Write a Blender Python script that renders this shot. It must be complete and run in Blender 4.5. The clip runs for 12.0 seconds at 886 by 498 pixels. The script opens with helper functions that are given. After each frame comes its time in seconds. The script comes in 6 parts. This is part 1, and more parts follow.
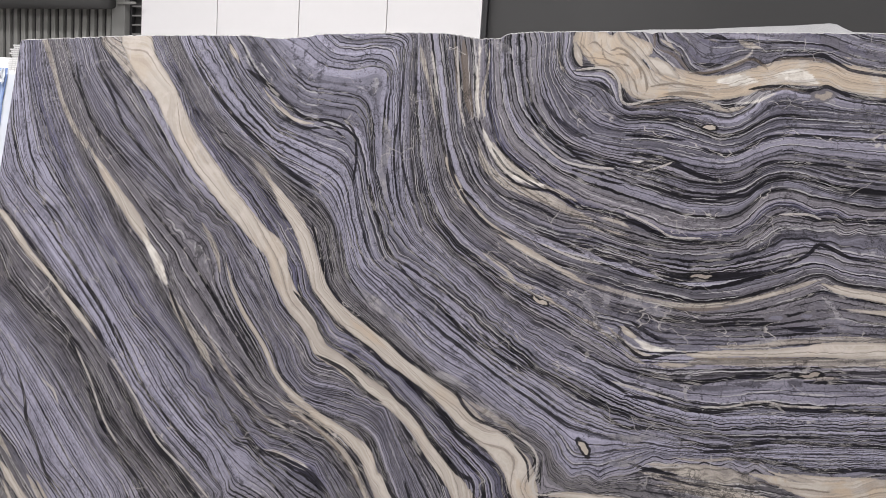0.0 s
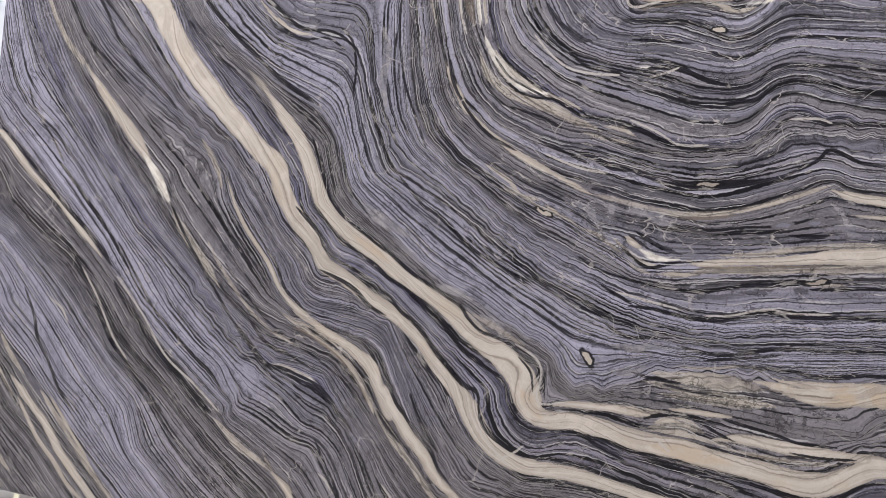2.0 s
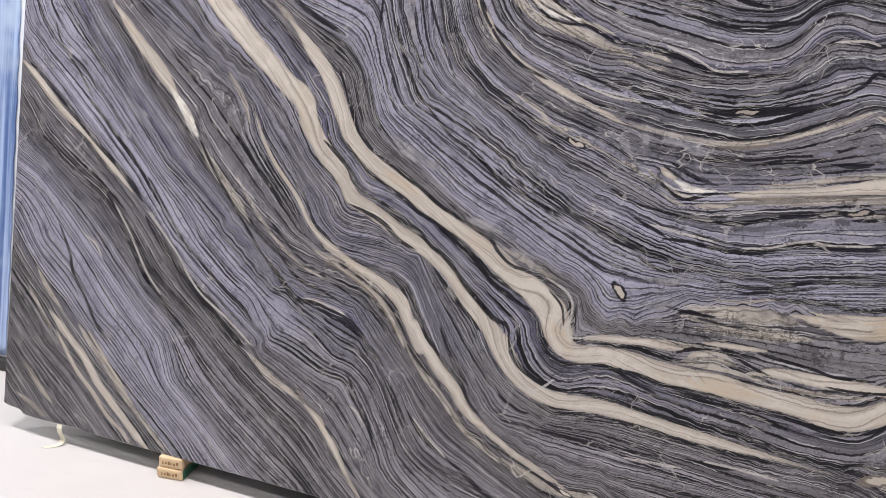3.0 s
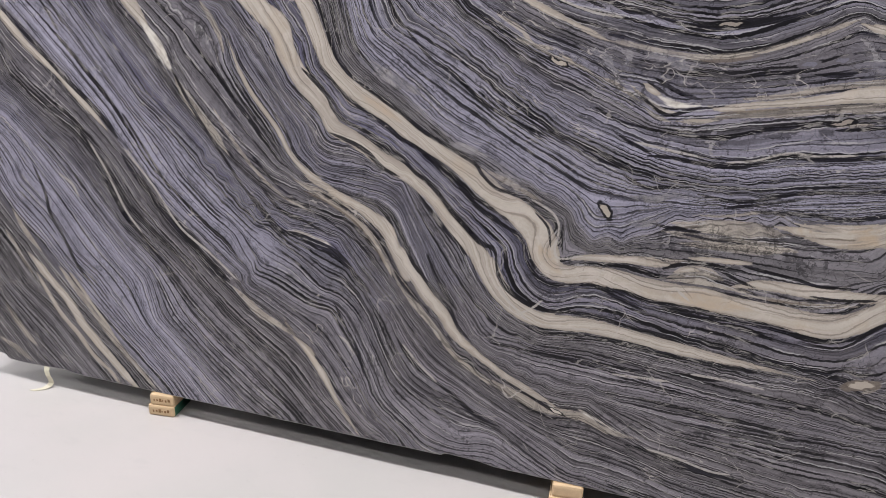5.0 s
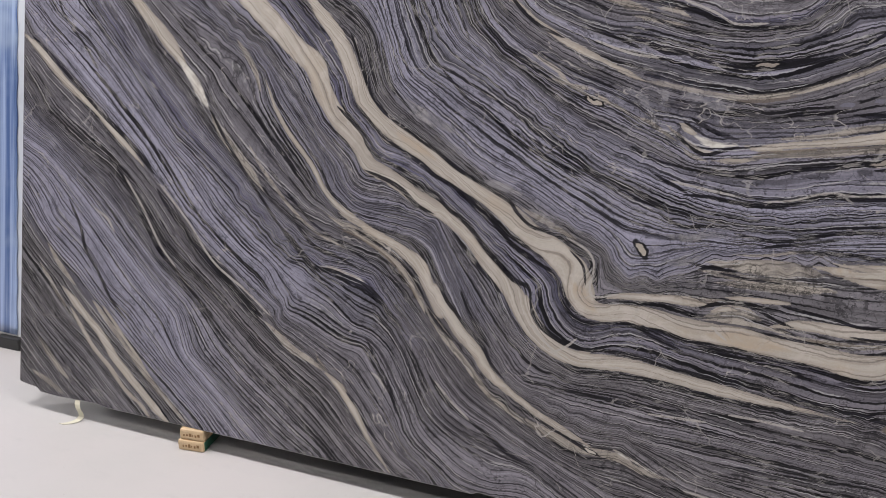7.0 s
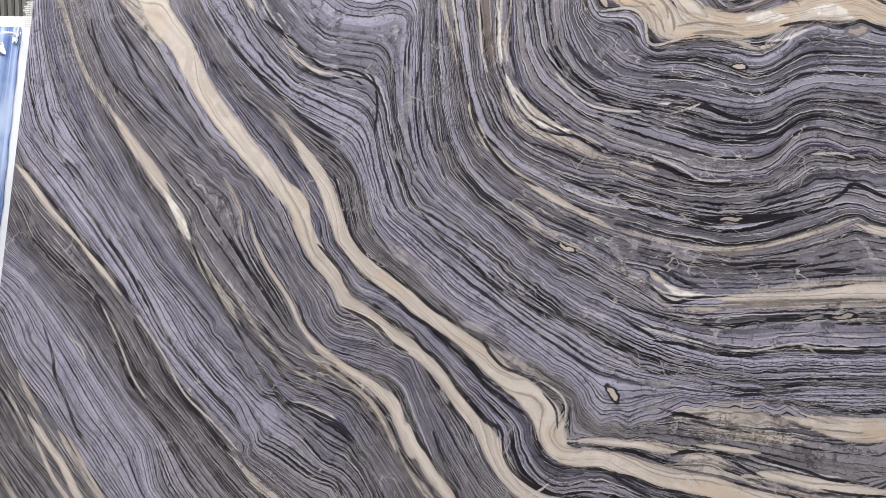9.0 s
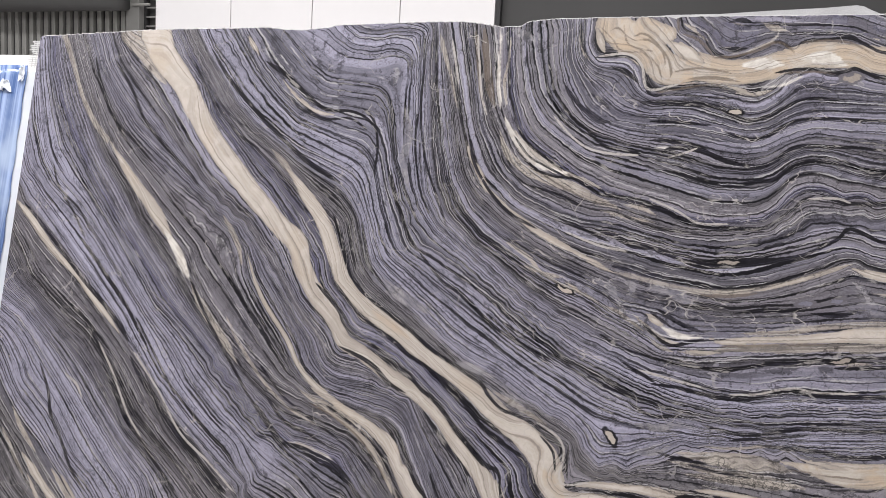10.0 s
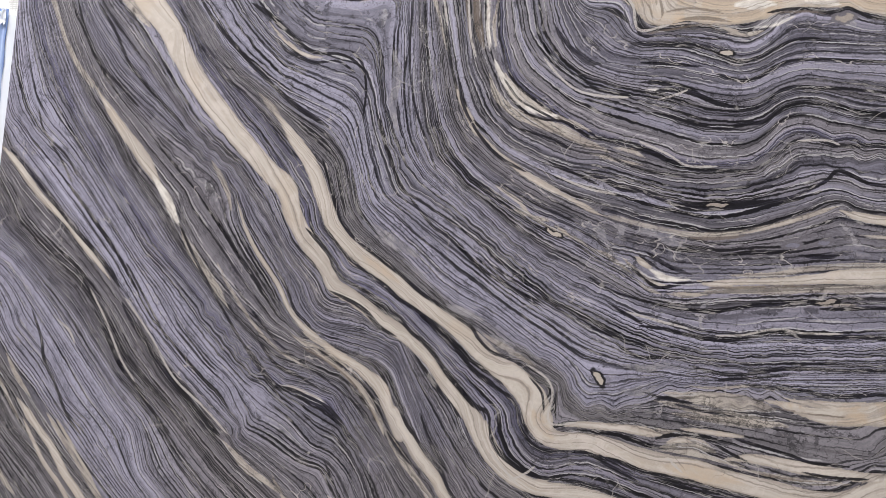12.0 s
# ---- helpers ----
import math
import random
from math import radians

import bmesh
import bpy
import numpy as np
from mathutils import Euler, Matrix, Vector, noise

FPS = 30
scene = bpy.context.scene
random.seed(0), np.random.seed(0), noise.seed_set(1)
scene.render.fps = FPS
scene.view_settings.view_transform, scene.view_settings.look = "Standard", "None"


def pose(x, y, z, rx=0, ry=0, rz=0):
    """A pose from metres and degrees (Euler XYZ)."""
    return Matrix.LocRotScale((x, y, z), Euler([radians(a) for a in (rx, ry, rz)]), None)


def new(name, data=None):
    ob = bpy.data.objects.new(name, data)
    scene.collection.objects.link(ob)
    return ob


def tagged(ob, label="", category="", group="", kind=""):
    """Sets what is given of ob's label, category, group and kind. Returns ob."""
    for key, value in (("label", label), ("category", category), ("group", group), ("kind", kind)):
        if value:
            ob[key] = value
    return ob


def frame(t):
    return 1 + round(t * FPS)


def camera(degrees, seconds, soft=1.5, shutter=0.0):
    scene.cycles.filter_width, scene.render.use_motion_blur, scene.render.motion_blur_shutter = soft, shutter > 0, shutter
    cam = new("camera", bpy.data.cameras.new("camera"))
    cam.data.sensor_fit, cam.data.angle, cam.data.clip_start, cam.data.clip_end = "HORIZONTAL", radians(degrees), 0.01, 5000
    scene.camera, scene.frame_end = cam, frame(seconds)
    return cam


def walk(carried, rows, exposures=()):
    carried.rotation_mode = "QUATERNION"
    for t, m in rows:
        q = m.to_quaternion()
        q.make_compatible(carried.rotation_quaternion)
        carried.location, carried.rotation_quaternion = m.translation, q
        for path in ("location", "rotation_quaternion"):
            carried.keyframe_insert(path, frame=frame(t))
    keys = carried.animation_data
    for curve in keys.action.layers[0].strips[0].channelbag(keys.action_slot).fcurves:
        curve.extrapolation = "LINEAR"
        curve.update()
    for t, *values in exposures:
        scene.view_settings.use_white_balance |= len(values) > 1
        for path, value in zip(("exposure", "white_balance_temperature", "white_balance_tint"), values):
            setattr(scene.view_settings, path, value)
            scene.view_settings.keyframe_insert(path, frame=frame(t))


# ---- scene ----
cam = camera(56.0, 12.0, soft=0.6)
ROWS = [
    (0.0, 2.4028, -1.9620, 1.5639, 83.242, -3.585, 19.456),
    (0.5, 2.4103, -1.9609, 1.5600, 83.178, -3.600, 18.855),
    (1.0, 2.4162, -1.9626, 1.5555, 83.093, -3.623, 18.193),
    (1.5, 2.4232, -1.9591, 1.5451, 80.868, -3.239, 18.620),
    (2.0, 2.4235, -1.9334, 1.5275, 78.057, -2.776, 20.209),
    (2.5, 2.4243, -1.9112, 1.5126, 75.730, -2.461, 21.714),
    (3.0, 2.4255, -1.9063, 1.5065, 73.772, -1.983, 22.402),
    (3.5, 2.4265, -1.9089, 1.4948, 72.082, -1.398, 22.055),
    (5.5, 2.3885, -1.9190, 1.4623, 69.469, -0.588, 20.040),
    (6.0, 2.3706, -1.9237, 1.4566, 69.533, -0.548, 20.353),
    (6.5, 2.3573, -1.9321, 1.4632, 70.330, -0.502, 21.185),
    (7.0, 2.3559, -1.9369, 1.4777, 71.959, -0.627, 21.357),
    (7.2, 2.3565, -1.9392, 1.4832, 72.955, -0.811, 21.442),
    (8.8, 2.3660, -1.9519, 1.5196, 80.176, -2.311, 20.410),
    (9.0, 2.3694, -1.9569, 1.5231, 80.605, -2.425, 20.210),
    (9.5, 2.3745, -1.9596, 1.5287, 81.759, -2.653, 20.111),
    (10.0, 2.3751, -1.9605, 1.5334, 83.162, -2.936, 20.290),
    (10.5, 2.3751, -1.9647, 1.5345, 83.184, -2.985, 20.041),
    (11.0, 2.3804, -1.9701, 1.5311, 82.675, -3.156, 19.171),
    (11.5, 2.3816, -1.9699, 1.5229, 81.665, -3.121, 19.202),
    (12.0, 2.3845, -1.9603, 1.5248, 79.583, -2.722, 19.757),
]
EXPOSURES = [(0.0, 0.05), (1.5, 0.05), (2.5, 0.17), (3.5, 0.09), (5.5, -0.26), (6.5, -0.38), (7.2, -0.27), (8.8, 0.23), (10.0, 0.16), (11.0, 0.09), (12.0, 0.12)]
walk(cam, [(t, pose(x, y, z, rx, ry, rz)) for t, x, y, z, rx, ry, rz in ROWS], EXPOSURES)

# ---------------------------------------------------------------- light
world = bpy.data.worlds.new("hall_air")
world.use_nodes = True
world.node_tree.nodes["Background"].inputs[0].default_value = (0.8, 0.85, 1.0, 1)
world.node_tree.nodes["Background"].inputs[1].default_value = 0.15
scene.world = world


def ceiling_lamp(name, x, y, z, sx, sy, watts, colour=(1.0, 0.975, 0.985)):
    data = bpy.data.lights.new(name, "AREA")
    data.shape, data.size, data.size_y, data.energy, data.color = "RECTANGLE", sx, sy, watts, colour
    ob = new(name, data)
    ob.matrix_world = pose(x, y, z)
    return ob


for lx in (-7.4, -3.6, 0.2, 4.2, 8.0):
    for ly, power in ((-1.0, 228), (-4.2, 72), (4.6, 105)):
        ceiling_lamp("ceiling_lamp", lx, ly, 5.6, 1.2, 0.3, power * (0.68 if lx > 3 else 1.0))


# ---------------------------------------------------------------- material helpers
class Nodes:
    """A small builder for node materials."""

    def __init__(self, name, rough=0.5, metal=0.0):
        self.mat = bpy.data.materials.new(name)
        self.mat.use_nodes = True
        self.tree = self.mat.node_tree
        self.bsdf = self.tree.nodes["Principled BSDF"]
        self.bsdf.inputs["Roughness"].default_value = rough
        self.bsdf.inputs["Metallic"].default_value = metal

    def put(self, socket, value):
        if isinstance(value, bpy.types.NodeSocket):
            self.tree.links.new(value, socket)
        else:
            socket.default_value = value

    def node(self, kind, **settings):
        n = self.tree.nodes.new(kind)
        for key, value in settings.items():
            setattr(n, key, value)
        return n

    def math(self, op, a, b=0.0, c=0.0, clamp=False):
        n = self.node("ShaderNodeMath", operation=op, use_clamp=clamp)
        for socket, value in zip(n.inputs, (a, b, c)):
            self.put(socket, value)
        return n.outputs[0]

    def mix(self, fac, a, b, blend="MIX"):
        n = self.node("ShaderNodeMix", data_type="RGBA", blend_type=blend)
        self.put(n.inputs[0], fac)
        for socket, value in ((n.inputs[6], a), (n.inputs[7], b)):
            self.put(socket, (*value, 1) if isinstance(value, tuple) and len(value) == 3 else value)
        return n.outputs[2]

    def step(self, x, lo, hi):
        n = self.node("ShaderNodeMapRange", interpolation_type="SMOOTHSTEP")
        for k, value in enumerate((x, lo, hi)):
            self.put(n.inputs[k], value)
        return n.outputs[0]

    def coord(self, space="Object"):
        return self.node("ShaderNodeTexCoord").outputs[space]

    def scaled(self, vector, scale):
        n = self.node("ShaderNodeVectorMath", operation="MULTIPLY")
        self.put(n.inputs[0], vector)
        n.inputs[1].default_value = scale
        return n.outputs[0]

    def noise(self, vector, scale, detail=4.0, rough=0.55, distort=0.0):
        n = self.node("ShaderNodeTexNoise")
        self.put(n.inputs["Vector"], vector)
        n.inputs["Scale"].default_value, n.inputs["Detail"].default_value = scale, detail
        n.inputs["Roughness"].default_value, n.inputs["Distortion"].default_value = rough, distort
        return n.outputs["Fac"]

    def cracks(self, vector, scale):
        n = self.node("ShaderNodeTexVoronoi", feature="DISTANCE_TO_EDGE")
        self.put(n.inputs["Vector"], vector)
        n.inputs["Scale"].default_value = scale
        return n.outputs["Distance"]

    def layers(self, vector):
        """Elongated cells: the tone of each."""
        n = self.node("ShaderNodeTexVoronoi", feature="F1")
        self.put(n.inputs["Vector"], vector)
        n.inputs["Scale"].default_value = 1.0
        split = self.node("ShaderNodeSeparateColor")
        self.put(split.inputs[0], n.outputs["Color"])
        return split.outputs[0]

    def bump(self, height, strength=0.2, distance=0.002):
        n = self.node("ShaderNodeBump")
        n.inputs["Strength"].default_value, n.inputs["Distance"].default_value = strength, distance
        self.put(n.inputs["Height"], height)
        self.put(self.bsdf.inputs["Normal"], n.outputs[0])

    def node_value(self, colour):
        n = self.node("ShaderNodeRGBToBW")
        self.put(n.inputs[0], colour)
        return n.outputs[0]

    def done(self, colour):
        self.put(self.bsdf.inputs["Base Color"], (*colour, 1) if isinstance(colour, tuple) and len(colour) == 3 else colour)
        return self.mat


def plain(name, colour, rough=0.5, metal=0.0, spread=0.25, scale=6.0, grain=0.0, bump=0.1):
    """A surface of one colour with stains and grain at two scales."""
    m = Nodes(name, rough, metal)
    p = m.coord()
    big, fine = m.noise(p, scale, 5), m.noise(p, scale * 14, 3)
    tone = m.math("ADD", m.math("MULTIPLY", big, spread), m.math("MULTIPLY", fine, grain))
    k = m.math("ADD", tone, 1 - (spread + grain) / 2)
    n = m.node("ShaderNodeVectorMath", operation="SCALE")
    n.inputs[0].default_value = colour
    m.put(n.inputs["Scale"], k)
    m.bump(fine, bump)
    return m.done(n.outputs[0])


# ---------------------------------------------------------------- mesh helpers
def finish(ob, parent=None, label=""):
    if parent:
        ob.parent = parent
    if label:
        ob["label"] = label
    return ob


def part(name, bm, material, parent=None, label="", smooth=False):
    data = bpy.data.meshes.new(name)
    bm.to_mesh(data)
    bm.free()
    data.materials.append(material)
    if smooth:
        for face in data.polygons:
            face.use_smooth = True
    return finish(new(name, data), parent, label)


def box(bm, x0, y0, z0, x1, y1, z1, bevel=0.0):
    made = bmesh.ops.create_cube(bm, size=1.0, matrix=Matrix.Translation(((x0 + x1) / 2, (y0 + y1) / 2, (z0 + z1) / 2)) @ Matrix.Diagonal((x1 - x0, y1 - y0, z1 - z0, 1)))
    if bevel:
        edges = list({e for v in made["verts"] for e in v.link_edges})
        bmesh.ops.bevel(bm, geom=edges, offset=bevel, segments=2, affect="EDGES", profile=0.6)
    return bm


def boxes(*dims, bevel=0.0):
    bm = bmesh.new()
    for d in dims:
        box(bm, *d, bevel=bevel)
    return bm


# ---------------------------------------------------------------- the strata of the great slab
LEAN, LIFT, THICK = 11.0, 0.076, 0.02
WIDE = 2.85
STRATA, COURSES = {}, []


def vein(name, depth, course):
    """One course of the folded bands across the slab, in metres along and up its face; depth counts across the bands."""
    STRATA[name] = depth
    COURSES.append((depth, course))


vein("corner_streak", 0.150, [(0.057, 0.211), (0.204, 0.073), (0.277, 0.016)])
vein("pale_pair_a", 0.317, [(0.061, 0.410), (0.183, 0.289), (0.303, 0.209), (0.561, -0.011)])
vein("pale_pair_b", 0.367, [(0.063, 0.469), (0.136, 0.410), (0.208, 0.332), (0.445, 0.154), (0.629, -0.006)])
vein("pale_pair_c", 0.402, [(0.064, 0.513), (0.161, 0.432), (0.208, 0.377), (0.304, 0.287), (0.537, 0.125), (0.685, -0.001)])
vein("pale_pair_d", 0.442, [(0.065, 0.566), (0.161, 0.471), (0.233, 0.422), (0.421, 0.247), (0.741, -0.000)])
vein("lilac_line", 0.552, [(0.150, 0.632), (0.265, 0.547), (0.387, 0.414), (0.479, 0.351), (0.627, 0.212), (0.760, 0.103), (0.871, -0.000)])
vein("braid_line", 0.695, [(0.103, 0.863), (0.247, 0.755), (0.559, 0.460), (0.663, 0.374), (0.714, 0.245), (1.027, 0.006)])
vein("slate_line", 0.887, [(0.106, 0.970), (0.248, 0.872), (0.381, 0.796), (0.465, 0.716), (0.606, 0.566), (0.803, 0.426), (0.966, 0.295), (1.171, 0.158), (1.333, 0.019)])
vein("thin_cream_lo", 0.984, [(0.036, 1.186), (0.113, 1.115), (0.297, 0.982), (0.553, 0.765), (0.748, 0.555), (0.963, 0.384), (1.045, 0.325), (1.206, 0.236), (1.266, 0.185), (1.327, 0.116), (1.460, 0.010)])
vein("thin_cream_hi", 1.025, [(0.040, 1.226), (0.337, 0.995), (0.566, 0.781), (0.638, 0.723), (0.720, 0.620), (1.064, 0.363), (1.164, 0.317), (1.263, 0.246), (1.323, 0.186), (1.374, 0.116), (1.462, 0.045), (1.518, 0.017)])
vein("lilac_low", 1.074, [(0.018, 1.333), (0.511, 0.896), (0.677, 0.711), (0.849, 0.581), (1.044, 0.446), (1.042, 0.413), (1.240, 0.321), (1.309, 0.271), (1.368, 0.212), (1.477, 0.084), (1.554, 0.029)])
vein("lilac_mid", 1.139, [(0.032, 1.453), (0.074, 1.366), (0.139, 1.293), (0.292, 1.190), (0.601, 0.889), (0.774, 0.708), (0.872, 0.628), (0.986, 0.553), (1.060, 0.451), (1.256, 0.375), (1.322, 0.368), (1.402, 0.270), (1.442, 0.208), (1.473, 0.144), (1.513, 0.100), (1.644, 0.005)])
vein("lilac_high", 1.222, [(0.011, 1.803), (0.047, 1.653), (0.094, 1.516), (0.138, 1.420), (0.217, 1.328), (0.303, 1.257), (0.627, 0.928), (0.740, 0.844), (0.853, 0.737), (0.948, 0.657), (1.039, 0.596), (1.207, 0.510), (1.308, 0.443), (1.383, 0.420), (1.441, 0.362), (1.522, 0.222), (1.579, 0.165), (1.653, 0.119), (1.759, 0.073)])
vein("black_lens_lo", 1.287, [(0.047, 1.814), (0.074, 1.714), (0.128, 1.596), (0.201, 1.472), (0.312, 1.334), (0.416, 1.219), (0.665, 0.960), (0.788, 0.868), (1.003, 0.692), (1.113, 0.622), (1.172, 0.586), (1.334, 0.533), (1.385, 0.505), (1.435, 0.457), (1.493, 0.378), (1.544, 0.294), (1.601, 0.228), (1.673, 0.191), (1.871, 0.130), (1.956, 0.081), (2.056, 0.037), (2.287, 0.002)])
vein("black_lens_hi", 1.339, [(0.897, 0.782), (1.036, 0.672), (1.111, 0.630), (1.183, 0.604), (1.268, 0.603), (1.344, 0.584), (1.414, 0.500), (1.509, 0.414), (1.567, 0.332), (1.642, 0.253), (1.714, 0.216), (2.085, 0.055)])
vein("spindle_lo", 1.492, [(0.139, 1.815), (0.182, 1.717), (0.244, 1.601), (0.315, 1.479), (0.378, 1.396), (0.470, 1.299), (0.536, 1.211), (0.688, 1.074), (0.799, 0.949), (0.882, 0.869), (0.977, 0.790), (1.066, 0.731), (1.160, 0.687), (1.277, 0.665), (1.373, 0.637), (1.443, 0.582), (1.521, 0.491), (1.679, 0.329), (1.793, 0.260), (1.946, 0.183), (2.003, 0.170), (2.103, 0.173), (2.347, 0.108), (2.625, 0.083)])
vein("spindle_hi", 1.556, [(0.164, 1.826), (0.214, 1.718), (0.277, 1.602), (0.343, 1.505), (0.403, 1.432), (0.506, 1.345), (0.584, 1.265), (0.749, 1.131), (0.777, 1.080), (0.970, 0.893), (1.118, 0.769), (1.210, 0.733), (1.325, 0.713), (1.419, 0.685), (1.479, 0.640), (1.607, 0.487), (1.726, 0.367), (1.822, 0.302), (1.906, 0.268), (2.019, 0.238), (2.111, 0.240), (2.268, 0.164), (2.648, 0.107)])
vein("streak_mid", 1.616, [(0.194, 1.822), (0.252, 1.709), (0.335, 1.586), (0.410, 1.493), (0.489, 1.417), (0.835, 1.143), (1.002, 0.940), (1.143, 0.794), (1.217, 0.746), (1.350, 0.726), (1.453, 0.702), (1.503, 0.660), (1.547, 0.589), (1.618, 0.496), (1.743, 0.364), (1.830, 0.311), (2.018, 0.257), (2.109, 0.260), (2.336, 0.199), (2.828, 0.161)])
vein("white_thread", 1.681, [(0.226, 1.817), (0.280, 1.710), (0.374, 1.587), (0.467, 1.496), (0.559, 1.427), (0.893, 1.207), (0.943, 1.151), (0.981, 1.067), (1.056, 0.973), (1.127, 0.897), (1.189, 0.805), (1.263, 0.758), (1.486, 0.717), (1.528, 0.688), (1.631, 0.506), (1.751, 0.363), (1.837, 0.320), (1.952, 0.285), (2.183, 0.265), (2.815, 0.245)])
vein("navy_bar", 1.801, [(0.316, 1.808), (0.369, 1.712), (0.737, 1.347), (0.824, 1.273), (0.939, 1.203), (1.023, 1.115), (1.155, 0.960), (1.211, 0.908), (1.249, 0.847), (1.310, 0.814), (1.420, 0.806), (1.530, 0.775), (1.574, 0.704), (1.637, 0.621), (1.758, 0.477), (1.845, 0.407), (1.959, 0.374), (2.097, 0.374), (2.389, 0.335), (2.797, 0.299)])
vein("main_cream_lo", 1.891, [(0.361, 1.819), (0.560, 1.671), (0.703, 1.482), (0.783, 1.387), (0.878, 1.322), (0.973, 1.241), (1.046, 1.161), (1.146, 1.018), (1.266, 0.915), (1.291, 0.877), (1.375, 0.865), (1.472, 0.814), (1.564, 0.778), (1.640, 0.722), (1.735, 0.631), (1.777, 0.543), (1.822, 0.486), (1.890, 0.441), (1.963, 0.414), (2.135, 0.434), (2.516, 0.396), (2.683, 0.398), (2.785, 0.375)])
vein("main_cream_hi", 1.970, [(0.565, 1.832), (0.638, 1.730), (0.705, 1.657), (0.766, 1.549), (0.953, 1.363), (0.998, 1.331), (1.142, 1.171), (1.178, 1.123), (1.195, 1.074), (1.241, 1.021), (1.329, 0.932), (1.480, 0.880), (1.576, 0.814), (1.824, 0.625), (1.830, 0.574), (1.868, 0.509), (1.918, 0.477), (1.982, 0.461), (2.056, 0.479), (2.159, 0.477), (2.277, 0.451), (2.513, 0.418), (2.669, 0.410), (2.790, 0.411)])
vein("navy_east", 2.010, [(1.028, 1.330), (1.098, 1.261), (1.174, 1.174), (1.214, 1.110), (1.230, 1.070), (1.336, 0.955), (1.419, 0.931), (1.481, 0.899), (1.563, 0.847), (1.825, 0.660), (1.861, 0.617), (1.886, 0.562), (1.922, 0.517), (1.985, 0.499), (2.051, 0.521), (2.102, 0.528), (2.301, 0.487), (2.575, 0.446), (2.664, 0.445), (2.724, 0.458), (2.777, 0.493)])
vein("second_cream_lo", 2.056, [(0.599, 1.827), (0.652, 1.749), (0.789, 1.578), (0.869, 1.500), (1.066, 1.345), (1.145, 1.274), (1.203, 1.211), (1.237, 1.146), (1.261, 1.073), (1.335, 1.015), (1.367, 0.978), (1.434, 0.954), (1.549, 0.882), (1.736, 0.746), (1.823, 0.700), (1.892, 0.652), (1.896, 0.622), (1.915, 0.586), (1.949, 0.560), (2.003, 0.552), (2.090, 0.572), (2.225, 0.532), (2.656, 0.500), (2.692, 0.506), (2.766, 0.567)])
vein("second_cream_hi", 2.124, [(0.625, 1.827), (0.814, 1.579), (0.893, 1.505), (1.028, 1.421), (1.244, 1.249), (1.303, 1.103), (1.357, 1.051), (1.579, 0.918), (1.663, 0.859), (1.751, 0.818), (1.812, 0.782), (1.893, 0.773), (1.951, 0.738), (1.991, 0.722), (1.993, 0.687), (1.976, 0.632), (2.001, 0.617), (2.069, 0.632), (2.258, 0.614), (2.352, 0.631), (2.580, 0.589), (2.677, 0.608), (2.752, 0.660)])
vein("east_stripe_a", 2.156, [(2.051, 0.661), (2.347, 0.667), (2.597, 0.652), (2.671, 0.653), (2.750, 0.669)])
vein("east_stripe_b", 2.187, [(2.049, 0.679), (2.165, 0.680), (2.261, 0.704), (2.600, 0.714), (2.673, 0.721), (2.739, 0.743)])
vein("east_stripe_c", 2.218, [(2.245, 0.722), (2.339, 0.737), (2.667, 0.758), (2.734, 0.774)])
vein("dark_seam", 2.249, [(0.660, 1.828), (0.709, 1.759), (0.842, 1.599), (0.914, 1.539), (1.081, 1.434), (1.226, 1.366), (1.280, 1.319), (1.311, 1.272), (1.361, 1.143), (1.414, 1.091), (1.608, 0.954), (1.681, 0.909), (1.768, 0.875), (1.921, 0.795), (1.994, 0.767), (2.029, 0.722), (2.071, 0.685), (2.144, 0.691), (2.212, 0.725), (2.277, 0.771), (2.516, 0.801), (2.594, 0.792), (2.693, 0.800), (2.796, 0.829)])
vein("lilac_east", 2.324, [(0.751, 1.829), (0.895, 1.655), (0.967, 1.586), (1.047, 1.528), (1.282, 1.430), (1.328, 1.374), (1.352, 1.292), (1.380, 1.228), (1.421, 1.166), (1.705, 0.983), (1.879, 0.884), (2.042, 0.805), (2.132, 0.791), (2.330, 0.796), (2.463, 0.806), (2.794, 0.855)])
vein("black_dash", 2.397, [(0.845, 1.831), (0.936, 1.720), (1.007, 1.650), (1.075, 1.600), (1.137, 1.577), (1.293, 1.550), (1.333, 1.527), (1.370, 1.461), (1.388, 1.395), (1.416, 1.331), (1.454, 1.251), (1.488, 1.197), (1.674, 1.094), (1.817, 0.995), (2.064, 0.872), (2.156, 0.843), (2.327, 0.824), (2.461, 0.830), (2.792, 0.883)])
vein("basin_o", 2.426, [(0.917, 1.832), (0.990, 1.757), (1.071, 1.688), (1.146, 1.644), (1.322, 1.625), (1.358, 1.582), (1.404, 1.413), (1.433, 1.332), (1.468, 1.261), (1.515, 1.208)])
vein("basin_a", 2.454, [(0.998, 1.833), (1.091, 1.751), (1.155, 1.709), (1.328, 1.689), (1.373, 1.656), (1.397, 1.564), (1.414, 1.447), (1.493, 1.288), (1.553, 1.228), (1.646, 1.173), (1.962, 0.964), (2.149, 0.899), (2.238, 0.876), (2.323, 0.866), (2.457, 0.874), (2.788, 0.926)])
vein("basin_b", 2.484, [(1.135, 1.842), (1.190, 1.798), (1.259, 1.776), (1.333, 1.783), (1.389, 1.776), (1.427, 1.735), (1.440, 1.516), (1.458, 1.434)])
vein("basin_c", 2.514, [(1.192, 1.847), (1.235, 1.816), (1.310, 1.811), (1.383, 1.819), (1.430, 1.789), (1.478, 1.435)])
